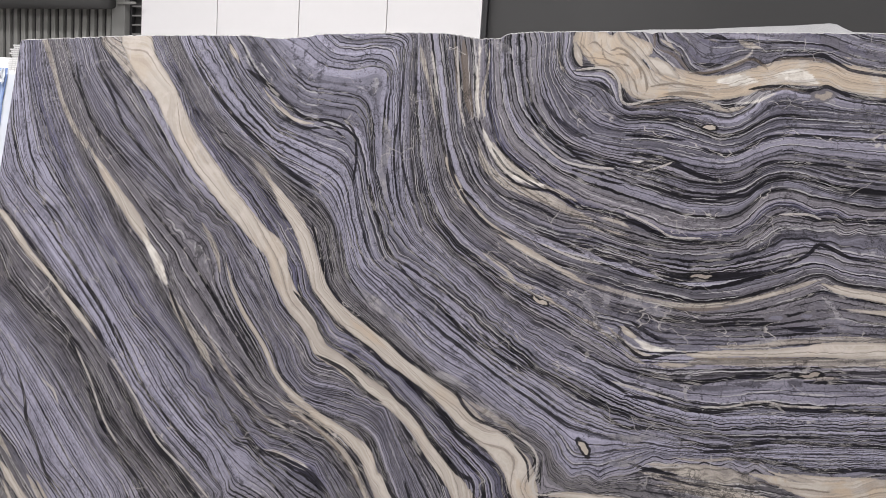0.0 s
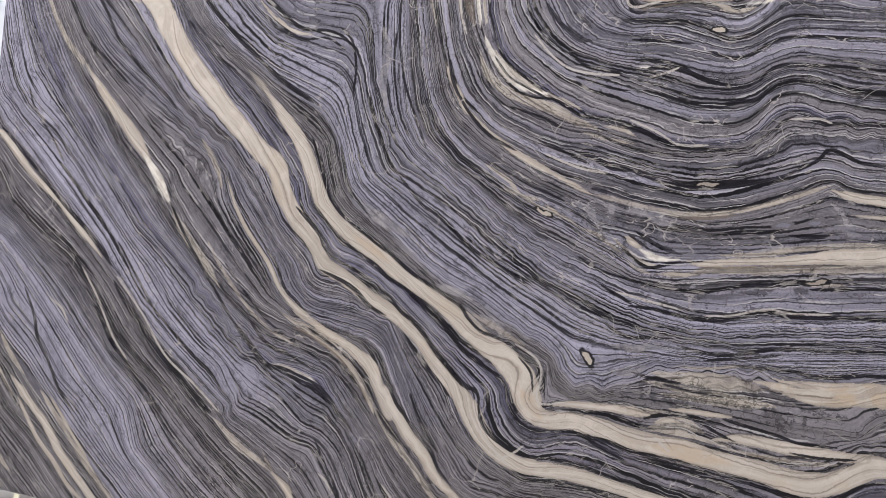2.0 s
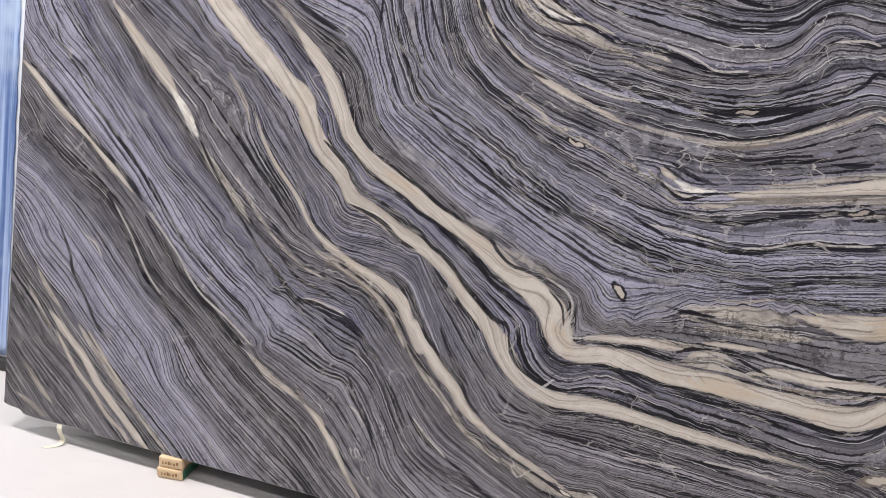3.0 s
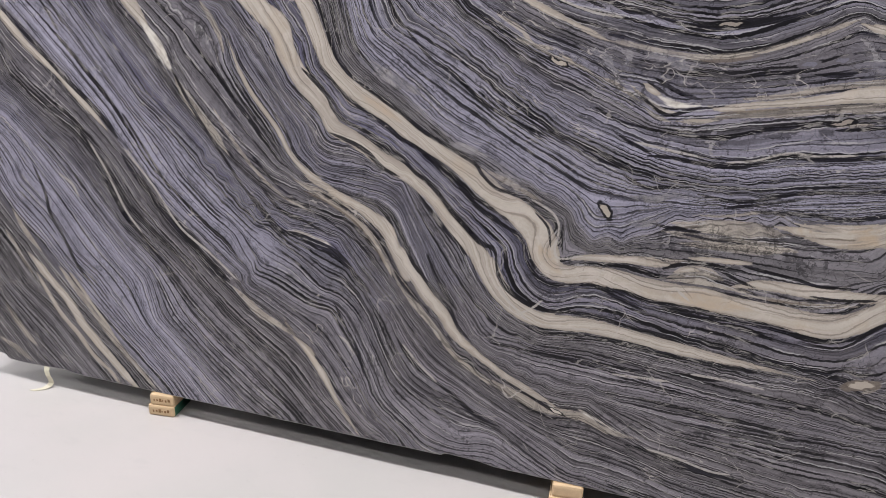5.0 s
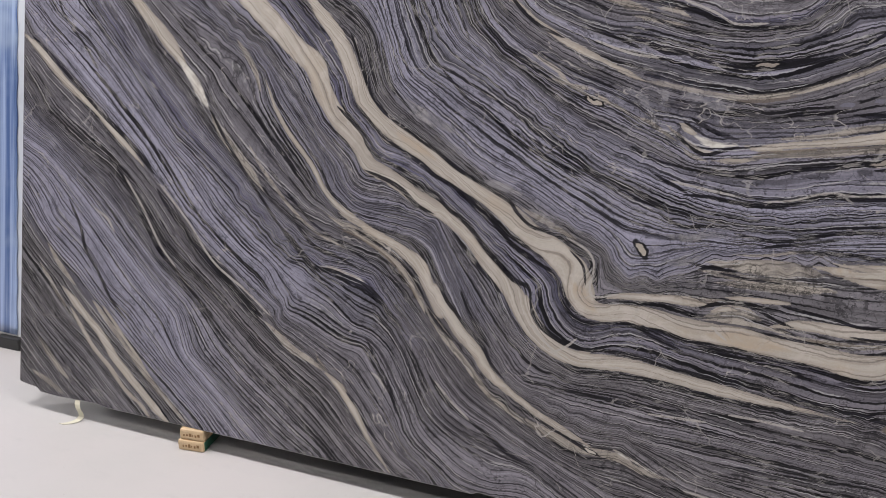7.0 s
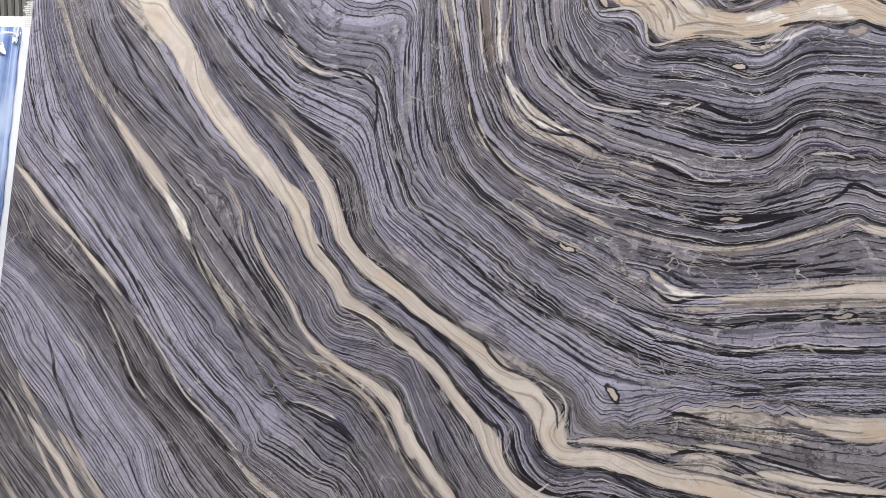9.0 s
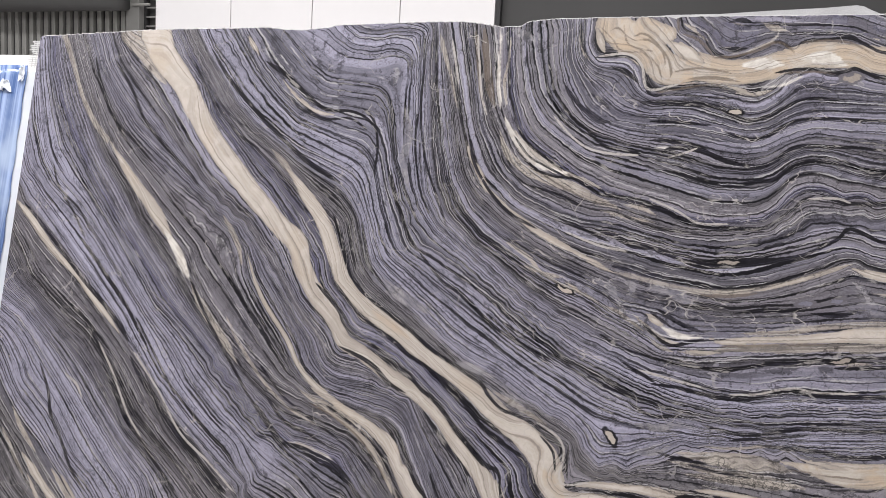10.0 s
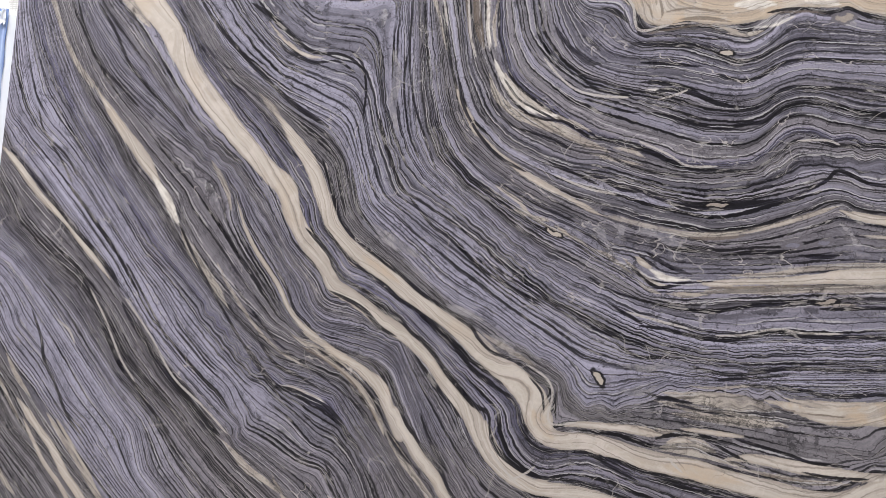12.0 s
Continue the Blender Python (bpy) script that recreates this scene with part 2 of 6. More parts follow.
vein("dark_braid", 2.544, [(1.457, 1.829), (1.457, 1.736), (1.493, 1.453), (1.515, 1.355), (1.564, 1.278), (1.822, 1.083), (1.908, 1.033), (2.005, 0.993), (2.174, 0.936), (2.332, 0.910), (2.427, 0.911), (2.517, 0.932), (2.643, 0.945), (2.784, 0.972)])
vein("smoke_low", 2.585, [(1.467, 1.837), (1.472, 1.736), (1.512, 1.471), (1.539, 1.374), (1.584, 1.296), (1.659, 1.231), (1.834, 1.119), (1.910, 1.076), (1.999, 1.040), (2.155, 0.980), (2.236, 0.960), (2.313, 0.957), (2.637, 1.015), (2.780, 1.031)])
vein("low_cream_lo", 2.627, [(1.478, 1.846), (1.505, 1.620), (1.528, 1.505), (1.558, 1.408), (1.601, 1.322), (1.679, 1.241), (1.913, 1.117), (1.994, 1.089), (2.196, 0.997), (2.281, 1.002), (2.776, 1.079)])
vein("low_cream_hi", 2.676, [(1.493, 1.851), (1.512, 1.737), (1.566, 1.491), (1.603, 1.395), (1.651, 1.326), (1.722, 1.269), (1.805, 1.219), (1.890, 1.176), (1.971, 1.152), (2.035, 1.124), (2.083, 1.097), (2.188, 1.077), (2.247, 1.058), (2.437, 1.077), (2.772, 1.126)])
vein("smoke", 2.722, [(2.030, 1.166), (2.153, 1.131), (2.366, 1.114), (2.498, 1.135), (2.660, 1.179), (2.768, 1.172)])
vein("white_dashes", 2.768, [(1.510, 1.855), (1.577, 1.607), (1.629, 1.446), (1.661, 1.392), (1.764, 1.312), (1.914, 1.241), (1.970, 1.220), (2.177, 1.171), (2.264, 1.166), (2.335, 1.153), (2.428, 1.172), (2.628, 1.262), (2.679, 1.243), (2.763, 1.239)])
vein("bow_low", 2.836, [(1.556, 1.856), (1.629, 1.560), (1.665, 1.481), (1.706, 1.419), (1.771, 1.360), (1.857, 1.321), (1.954, 1.291), (2.285, 1.234), (2.407, 1.252), (2.597, 1.317), (2.662, 1.299), (2.758, 1.293)])
vein("bow_mid", 2.865, [(1.577, 1.853), (1.650, 1.564), (1.687, 1.490), (1.726, 1.429), (1.794, 1.375), (1.878, 1.338), (1.967, 1.312), (2.044, 1.305), (2.224, 1.271), (2.309, 1.265), (2.404, 1.280), (2.468, 1.307), (2.505, 1.333), (2.556, 1.352), (2.754, 1.340)])
vein("ribbon_lo", 2.892, [(1.595, 1.856), (1.642, 1.659), (1.670, 1.570), (1.745, 1.438), (1.816, 1.388), (1.900, 1.356), (1.980, 1.335), (2.041, 1.334), (2.133, 1.308), (2.222, 1.294), (2.306, 1.295), (2.401, 1.312), (2.452, 1.338), (2.489, 1.370), (2.520, 1.387), (2.750, 1.391)])
vein("ribbon_hi", 2.977, [(1.705, 1.858), (1.730, 1.662), (1.761, 1.575), (1.809, 1.514), (1.938, 1.429), (2.020, 1.389), (2.157, 1.362), (2.231, 1.339), (2.316, 1.333), (2.411, 1.349), (2.448, 1.381), (2.478, 1.419), (2.522, 1.434), (2.588, 1.417), (2.665, 1.407), (2.748, 1.414)])
vein("bow_e", 3.023, [(1.735, 1.842), (1.746, 1.744), (1.767, 1.656), (1.806, 1.578), (1.855, 1.533), (1.932, 1.483), (2.029, 1.443), (2.211, 1.397), (2.297, 1.382), (2.393, 1.390), (2.444, 1.424), (2.470, 1.454), (2.519, 1.470), (2.662, 1.446), (2.746, 1.442)])
vein("bow_a", 3.068, [(1.760, 1.842), (1.775, 1.745), (1.802, 1.657), (1.847, 1.596), (1.900, 1.551), (1.975, 1.509), (2.068, 1.492), (2.292, 1.433), (2.388, 1.438), (2.434, 1.459), (2.465, 1.487), (2.516, 1.505), (2.568, 1.500), (2.634, 1.481), (2.743, 1.476)])
vein("bow_b", 3.122, [(1.833, 1.843), (1.845, 1.747), (1.870, 1.668), (1.918, 1.599), (1.985, 1.556), (2.064, 1.530), (2.213, 1.509), (2.286, 1.489), (2.356, 1.485), (2.423, 1.504), (2.460, 1.530), (2.512, 1.548), (2.739, 1.526)])
vein("bow_c", 3.183, [(1.880, 1.852), (1.886, 1.764), (1.914, 1.702), (1.961, 1.633), (2.027, 1.589), (2.104, 1.578), (2.192, 1.576), (2.350, 1.548), (2.404, 1.558), (2.455, 1.586), (2.520, 1.604), (2.733, 1.598)])
vein("bow_d", 3.245, [(1.906, 1.861), (1.912, 1.781), (1.937, 1.734), (1.998, 1.708), (2.089, 1.639), (2.214, 1.637), (2.352, 1.596), (2.399, 1.606), (2.450, 1.644), (2.507, 1.669), (2.728, 1.659)])
vein("honey_lo", 3.297, [(1.934, 1.861), (1.934, 1.797), (1.965, 1.756), (2.039, 1.758), (2.069, 1.731), (2.093, 1.674), (2.121, 1.660), (2.239, 1.671), (2.311, 1.660), (2.381, 1.657), (2.419, 1.681), (2.443, 1.714), (2.495, 1.733), (2.561, 1.724), (2.593, 1.734), (2.652, 1.709), (2.724, 1.706)])
vein("honey_mid", 3.352, [(2.034, 1.863), (2.055, 1.816), (2.094, 1.806), (2.140, 1.756), (2.163, 1.711), (2.320, 1.709), (2.388, 1.719), (2.440, 1.743), (2.570, 1.769), (2.636, 1.743), (2.722, 1.736)])
vein("honey_hi", 3.416, [(2.161, 1.867), (2.175, 1.834), (2.225, 1.812), (2.266, 1.763), (2.302, 1.754), (2.408, 1.798), (2.451, 1.777), (2.475, 1.800), (2.567, 1.809), (2.633, 1.778), (2.720, 1.767)])

def strata_field(points):
    """Depth across the bands at points of the face: a smooth sheet through the courses."""
    knots, value = [], []
    for depth, course in COURSES:
        way = np.array(course)
        for a, b in zip(way[:-1], way[1:]):
            n = max(1, int(round(np.hypot(*(b - a)) / 0.055)))
            for k in range(n):
                knots.append(a + (b - a) * k / n)
                value.append(depth)
        knots.append(way[-1])
        value.append(depth)
    knots, value = np.array(knots), np.array(value)

    def kernel(p, q):
        r2 = ((p[:, None, :] - q[None, :, :]) ** 2).sum(2)
        return -((r2 + 1e-8) ** 0.75)

    n = len(knots)
    flat = np.hstack([np.ones((n, 1)), knots])
    system = np.zeros((n + 3, n + 3))
    system[:n, :n] = kernel(knots, knots) + np.eye(n) * 6e-5
    system[:n, n:], system[n:, :n] = flat, flat.T
    weight = np.linalg.solve(system, np.concatenate([value, np.zeros(3)]))
    out = [kernel(chunk, knots) @ weight[:n] + weight[n] + chunk @ weight[n + 1:] for chunk in np.array_split(points, 60)]
    return np.concatenate(out)


def along_bands(lift, du, dv):
    """A coordinate that runs along the bands, at right angles to their depth: a least-squares potential, solved on the mirrored grid."""
    gu, gv = np.gradient(lift, du, dv)
    size = np.hypot(gu, gv) + 1e-6
    fu, fv = gv / size, -gu / size
    turn = np.sign((fv * -1).mean()) or 1.0
    fu, fv = fu * turn, fv * turn
    div = np.gradient(fu, du, axis=0) + np.gradient(fv, dv, axis=1)
    even = np.block([[div, div[:, ::-1]], [div[::-1], div[::-1, ::-1]]])
    n, k = even.shape
    wave = (2 * np.cos(2 * np.pi * np.arange(n) / n)[:, None] - 2) / du**2 + (2 * np.cos(2 * np.pi * np.arange(k) / k)[None, :] - 2) / dv**2
    wave[0, 0] = 1.0
    spectrum = np.fft.fft2(even) / wave
    spectrum[0, 0] = 0.0
    return np.real(np.fft.ifft2(spectrum))[: lift.shape[0], : lift.shape[1]]


def profile(stations, u):
    return np.interp(u, [s[0] for s in stations], [s[1] for s in stations])


TOP_EDGE = [(0, 1.806), (0.01, 1.813), (0.508, 1.837), (0.916, 1.843), (0.978, 1.836), (1.038, 1.834), (1.125, 1.842), (1.163, 1.850), (1.449, 1.859), (1.572, 1.859),
            (1.642, 1.850), (1.677, 1.843), (1.735, 1.847), (1.758, 1.859), (1.822, 1.866), (2.131, 1.872), (2.154, 1.866), (2.168, 1.871), (2.36, 1.872), (2.85, 1.876)]
BOTTOM_EDGE = [(0, 0.026), (0.018, 0.021), (0.081, 0.016), (0.096, 0.002), (0.178, 0.0), (0.278, 0.004), (0.34, 0.006), (0.389, 0.0), (1.556, 0.0), (1.704, 0.001), (1.717, 0.009),
               (1.817, 0.007), (1.866, 0.0), (2.85, 0.0)]


# ---------------------------------------------------------------- materials
CREAM, HONEY, LILAC, SLATE, GREY = (0.455, 0.417, 0.374), (0.42, 0.345, 0.265), (0.212, 0.206, 0.258), (0.152, 0.146, 0.180), (0.116, 0.109, 0.122)
BLACK, BROWN, NAVY, CHALK, TAUPE = (0.008, 0.0077, 0.0095), (0.142, 0.120, 0.103), (0.078, 0.075, 0.113), (0.60, 0.575, 0.53), (0.255, 0.225, 0.198)
DUSK = (0.018, 0.0165, 0.019)
MAUVE, SAND, ASH = (0.160, 0.155, 0.192), (0.37, 0.330, 0.285), (0.40, 0.375, 0.35)
EARTH, UNHAZED_FOOT, LAMINA_LIFT = (0.107, 0.101, 0.109), (0.123, 0.114, 0.124), 1.20

# ground tone of the stone between the bright bands: name of a course, offset from it, colour
GROUND = [
    ("corner_streak", -0.14, EARTH), ("corner_streak", 0.08, GREY), ("pale_pair_a", 0.0, EARTH), ("pale_pair_d", -0.01, EARTH), ("pale_pair_d", 0.02, MAUVE), ("pale_pair_d", 0.05, LILAC),
    ("lilac_line", 0.03, LILAC), ("braid_line", -0.02, LILAC), ("braid_line", 0.01, MAUVE), ("slate_line", -0.10, SLATE), ("slate_line", 0.0, GREY), ("thin_cream_lo", -0.05, GREY), ("thin_cream_hi", 0.008, GREY),
    ("thin_cream_hi", 0.02, LILAC), ("lilac_mid", 0.0, LILAC), ("lilac_high", 0.0, LILAC), ("black_lens_lo", -0.02, MAUVE), ("black_lens_lo", 0.02, NAVY), ("black_lens_hi", 0.0, SLATE), ("spindle_lo", -0.06, SLATE),
    ("spindle_lo", -0.02, GREY), ("spindle_hi", 0.01, GREY), ("streak_mid", 0.0, GREY), ("white_thread", -0.01, SLATE), ("white_thread", 0.02, SLATE), ("navy_bar", -0.01, SLATE), ("navy_bar", 0.03, GREY), ("main_cream_lo", -0.02, SLATE),
    ("main_cream_lo", 0.0, SLATE), ("main_cream_hi", -0.005, SLATE), ("main_cream_hi", 0.01, NAVY), ("navy_east", 0.01, SLATE), ("second_cream_lo", -0.01, NAVY), ("second_cream_lo", 0.01, GREY), ("second_cream_hi", 0.004, GREY),
    ("east_stripe_a", 0.0, EARTH), ("east_stripe_c", 0.0, GREY), ("dark_seam", 0.0, MAUVE), ("dark_seam", 0.03, LILAC), ("lilac_east", 0.0, LILAC), ("black_dash", -0.02, MAUVE), ("black_dash", 0.02, SLATE), ("basin_o", 0.0, MAUVE),
    ("basin_a", 0.0, MAUVE), ("basin_b", -0.01, LILAC), ("basin_c", -0.005, LILAC), ("dark_braid", -0.008, MAUVE), ("smoke_low", -0.01, SLATE), ("smoke_low", 0.02, GREY), ("low_cream_lo", 0.0, SLATE), ("low_cream_hi", 0.0, SLATE), ("smoke", 0.0, GREY),
    ("white_dashes", -0.015, GREY), ("white_dashes", 0.012, GREY), ("bow_low", -0.02, MAUVE), ("bow_low", 0.0, GREY), ("bow_mid", 0.0, SLATE), ("ribbon_lo", 0.0, GREY), ("ribbon_hi", -0.03, GREY), ("ribbon_hi", 0.0, NAVY), ("ribbon_hi", 0.02, GREY),
    ("bow_e", 0.0, GREY), ("bow_e", 0.02, MAUVE), ("bow_a", -0.005, GREY), ("bow_a", 0.03, SLATE), ("bow_b", -0.01, GREY), ("bow_b", 0.03, SLATE), ("bow_c", 0.0, SLATE), ("bow_c", 0.035, SLATE), ("bow_d", 0.0, SLATE), ("honey_lo", -0.01, SLATE), ("honey_lo", 0.02, GREY), ("honey_hi", 0.1, SLATE),
]

# streaks, lenses and seams of their own: kind of stone, course along and up the face in metres with half the width in millimetres
STREAKS = {kind: [] for kind in ("ash", "taupe", "honey", "slate", "cream", "amber", "chalk", "brown", "black", "thread")}


def streak(kind, course, taper=(True, True)):
    STREAKS[kind].append((course, taper))


streak("taupe", [(0.389, 1.824, 40.9), (0.472, 1.744, 30.4), (0.563, 1.650, 24.0)], (False, True))
streak("cream", [(0.490, 1.828, 57.6), (0.540, 1.744, 47.1), (0.631, 1.652, 39.9), (0.698, 1.561, 37.8), (0.772, 1.472, 36.7), (0.861, 1.387, 35.7), (0.951, 1.304, 33.1), (1.049, 1.224, 30.5), (1.114, 1.177, 34.7), (1.143, 1.112, 29.7), (1.175, 1.064, 27.2), (1.215, 1.018, 28.5), (1.250, 0.985, 26.6), (1.283, 0.946, 24.9), (1.309, 0.906, 24.2), (1.361, 0.884, 21.7), (1.409, 0.861, 21.7), (1.466, 0.828, 21.4), (1.522, 0.804, 21.1), (1.567, 0.784, 22.9), (1.623, 0.741, 19.6)], (False, False))
streak("cream", [(1.567, 0.784, 21.4), (1.623, 0.741, 19.7), (1.671, 0.687, 19.6), (1.718, 0.641, 21.0), (1.762, 0.603, 25.6), (1.793, 0.564, 28.8)], (False, False))
streak("cream", [(1.792, 0.569, 30.8), (1.827, 0.519, 29.2), (1.871, 0.478, 24.2), (1.928, 0.451, 22.2), (1.998, 0.446, 20.2), (2.089, 0.450, 19.9), (2.163, 0.444, 18.3), (2.236, 0.436, 17.3), (2.308, 0.429, 16.4), (2.378, 0.423, 13.3), (2.447, 0.417, 9.5), (2.514, 0.413, 5.1), (2.580, 0.408, 2.9), (2.657, 0.403, 2.1)], (False, True))
streak("cream", [(1.031, 1.414, 5.4), (1.087, 1.365, 13.5), (1.133, 1.316, 19.7), (1.178, 1.268, 22.5), (1.210, 1.220, 23.6), (1.235, 1.171, 24.5), (1.261, 1.123, 24.3), (1.289, 1.076, 23.8), (1.327, 1.039, 20.6), (1.371, 1.011, 23.5), (1.429, 0.977, 24.8), (1.485, 0.951, 25.5), (1.542, 0.910, 22.8), (1.606, 0.879, 22.4), (1.667, 0.853, 23.8), (1.720, 0.822, 27.0), (1.764, 0.791, 30.0), (1.808, 0.759, 29.8)], (True, False))
streak("cream", [(1.808, 0.759, 29.6), (1.858, 0.733, 32.5), (1.900, 0.702, 37.1), (1.931, 0.670, 40.0), (1.949, 0.629, 38.3), (1.965, 0.598, 30.5)], (False, False))
streak("cream", [(1.952, 0.629, 35.3), (1.971, 0.592, 27.8), (2.008, 0.579, 24.3), (2.074, 0.585, 24.0), (2.147, 0.583, 25.3), (2.220, 0.572, 26.5), (2.291, 0.569, 26.2), (2.360, 0.567, 26.0), (2.429, 0.557, 24.3), (2.495, 0.556, 25.5), (2.561, 0.548, 25.2), (2.625, 0.541, 30.6), (2.686, 0.548, 28.8), (2.743, 0.577, 25.5), (2.786, 0.604, 22.5), (2.880, 0.625, 22.5)], (False, False))
streak("amber", [(2.278, 0.562, 10.2), (2.333, 0.563, 20.3), (2.402, 0.559, 18.7), (2.481, 0.557, 8.5)])
streak("cream", [(2.011, 0.619, 7.5), (2.069, 0.631, 9.7), (2.156, 0.638, 11.0), (2.226, 0.642, 11.6), (2.283, 0.635, 8.7)])
streak("taupe", [(2.266, 0.605, 5.8), (2.312, 0.626, 18.6), (2.366, 0.629, 18.5), (2.407, 0.618, 9.9)])
streak("cream", [(2.422, 0.605, 8.5), (2.486, 0.620, 12.6), (2.551, 0.620, 13.9), (2.614, 0.618, 15.1), (2.676, 0.620, 13.6), (2.736, 0.622, 12.1), (2.783, 0.626, 10.7), (2.880, 0.628, 10.7)], (True, False))
streak("taupe", [(2.425, 0.583, 5.7), (2.530, 0.586, 7.0), (2.618, 0.587, 6.9), (2.715, 0.601, 5.4)])
streak("honey", [(2.504, 0.766, 8.1), (2.552, 0.762, 20.2), (2.601, 0.762, 25.3), (2.650, 0.760, 27.6), (2.730, 0.770, 28.4), (2.767, 0.776, 28.2), (2.880, 0.781, 28.2)], (True, False))
streak("taupe", [(2.252, 0.747, 8.5), (2.347, 0.747, 16.6), (2.425, 0.749, 21.9), (2.503, 0.749, 20.3), (2.534, 0.744, 10.8)])
streak("taupe", [(2.284, 0.697, 7.0), (2.364, 0.700, 9.6), (2.443, 0.701, 10.9), (2.531, 0.706, 9.4)])
streak("cream", [(0.941, 1.145, 4.9), (0.991, 1.045, 5.8), (1.036, 0.981, 7.5), (1.094, 0.920, 7.4), (1.134, 0.874, 8.3), (1.165, 0.828, 7.3), (1.209, 0.784, 8.0), (1.260, 0.755, 8.6), (1.320, 0.721, 10.2), (1.396, 0.690, 13.4), (1.444, 0.665, 17.6), (1.492, 0.634, 20.4), (1.515, 0.590, 18.8), (1.541, 0.548, 18.7), (1.563, 0.513, 18.7)], (True, False))
streak("cream", [(1.536, 0.574, 17.3), (1.588, 0.516, 19.9), (1.626, 0.465, 19.0), (1.680, 0.416, 18.0), (1.711, 0.372, 16.3), (1.753, 0.339, 12.8), (1.806, 0.307, 10.1), (1.874, 0.270, 9.2), (1.941, 0.242, 10.0), (1.998, 0.221, 6.6), (2.038, 0.205, 4.1)], (False, True))
streak("taupe", [(1.186, 0.747, 6.9), (1.246, 0.723, 11.9), (1.324, 0.694, 15.2), (1.392, 0.657, 15.4), (1.452, 0.603, 12.0), (1.495, 0.547, 10.3), (1.527, 0.499, 10.3)])
streak("brown", [(1.219, 0.716, 2.5), (1.307, 0.687, 2.5), (1.384, 0.648, 3.4), (1.445, 0.594, 2.6), (1.497, 0.532, 2.6)])
streak("taupe", [(1.509, 0.530, 10.5), (1.585, 0.442, 10.5), (1.650, 0.379, 8.7), (1.723, 0.305, 7.8), (1.793, 0.264, 7.7), (1.878, 0.230, 7.6), (1.976, 0.200, 9.9), (2.085, 0.198, 11.3), (2.164, 0.174, 8.0), (2.253, 0.166, 3.2)])
streak("cream", [(0.367, 1.454, 4.2), (0.425, 1.390, 11.5), (0.494, 1.319, 17.4), (0.561, 1.258, 21.2), (0.628, 1.190, 22.3), (0.669, 1.139, 19.3)])
streak("chalk", [(0.629, 1.181, 8.1), (0.669, 1.139, 13.1), (0.704, 1.097, 15.2), (0.733, 1.054, 14.2), (0.759, 1.021, 8.0)])
streak("taupe", [(0.759, 1.021, 12.1), (0.793, 0.972, 13.8), (0.855, 0.908, 15.5), (0.916, 0.846, 13.4), (0.965, 0.792, 7.6)])
streak("taupe", [(0.110, 1.810, 11.7), (0.163, 1.720, 9.3), (0.202, 1.642, 8.1), (0.237, 1.584, 7.8), (0.298, 1.509, 9.7), (0.355, 1.457, 10.4)], (False, False))
streak("taupe", [(0.844, 1.243, 7.8), (0.908, 1.160, 7.8), (0.935, 1.092, 5.9)])
streak("cream", [(-0.002, 1.234, 9.9), (0.078, 1.175, 12.1), (0.168, 1.095, 11.9), (0.238, 1.044, 11.5), (0.319, 0.995, 11.4), (0.389, 0.936, 12.6), (0.457, 0.879, 9.3), (0.515, 0.831, 5.1)])
streak("black", [(0.036, 1.225, 3.2), (0.117, 1.168, 5.4), (0.219, 1.084, 5.4), (0.345, 0.982, 6.3), (0.425, 0.926, 7.2), (0.505, 0.861, 7.2), (0.555, 0.809, 6.2)])
streak("black", [(0.567, 0.765, 8.4), (0.622, 0.704, 9.3), (0.674, 0.655, 9.1), (0.738, 0.594, 9.0), (0.824, 0.521, 9.7), (0.917, 0.452, 9.5), (0.985, 0.405, 8.4)])
streak("thread", [(0.578, 0.781, 2.1), (0.687, 0.678, 2.5), (0.792, 0.559, 2.5), (0.912, 0.485, 2.4), (1.007, 0.418, 2.3)])
streak("black", [(0.750, 0.596, 9.3), (0.835, 0.518, 10.3), (0.899, 0.455, 10.2), (0.972, 0.400, 7.0)])
streak("taupe", [(0.992, 0.397, 6.0), (1.044, 0.360, 11.9), (1.095, 0.324, 12.6), (1.164, 0.300, 9.6), (1.208, 0.275, 9.6)])
streak("cream", [(1.204, 0.278, 9.7), (1.254, 0.244, 11.7), (1.288, 0.205, 12.7), (1.321, 0.165, 12.7), (1.351, 0.121, 8.8), (1.386, 0.074, 5.9), (1.446, 0.007, 4.9)])
streak("black", [(1.283, 0.228, 2.9), (1.333, 0.179, 3.9), (1.364, 0.132, 3.9), (1.404, 0.087, 2.9)])
streak("cream", [(0.184, 0.397, 10.8), (0.244, 0.347, 15.6), (0.304, 0.297, 13.1), (0.363, 0.247, 15.6), (0.421, 0.179, 16.7), (0.468, 0.138, 15.3), (0.538, 0.082, 12.9), (0.606, 0.027, 12.7), (0.663, -0.011, 10.3)])
streak("cream", [(0.220, 0.333, 6.2), (0.268, 0.272, 7.4), (0.327, 0.203, 8.5), (0.398, 0.146, 9.6), (0.457, 0.087, 8.3), (0.526, 0.041, 7.0), (0.584, -0.007, 5.9)])
streak("taupe", [(0.316, 0.366, 9.5), (0.398, 0.291, 11.7), (0.456, 0.243, 14.0), (0.514, 0.184, 14.0), (0.571, 0.127, 10.4), (0.651, 0.064, 9.1), (0.719, 0.009, 9.1)])
streak("taupe", [(0.114, 0.542, 7.4), (0.185, 0.455, 9.7), (0.245, 0.405, 7.1)])
streak("taupe", [(0.087, 0.462, 7.5), (0.160, 0.374, 7.4), (0.208, 0.322, 7.4)])
streak("taupe", [(0.082, 0.205, 9.0), (0.155, 0.126, 10.2), (0.229, 0.068, 10.0)])
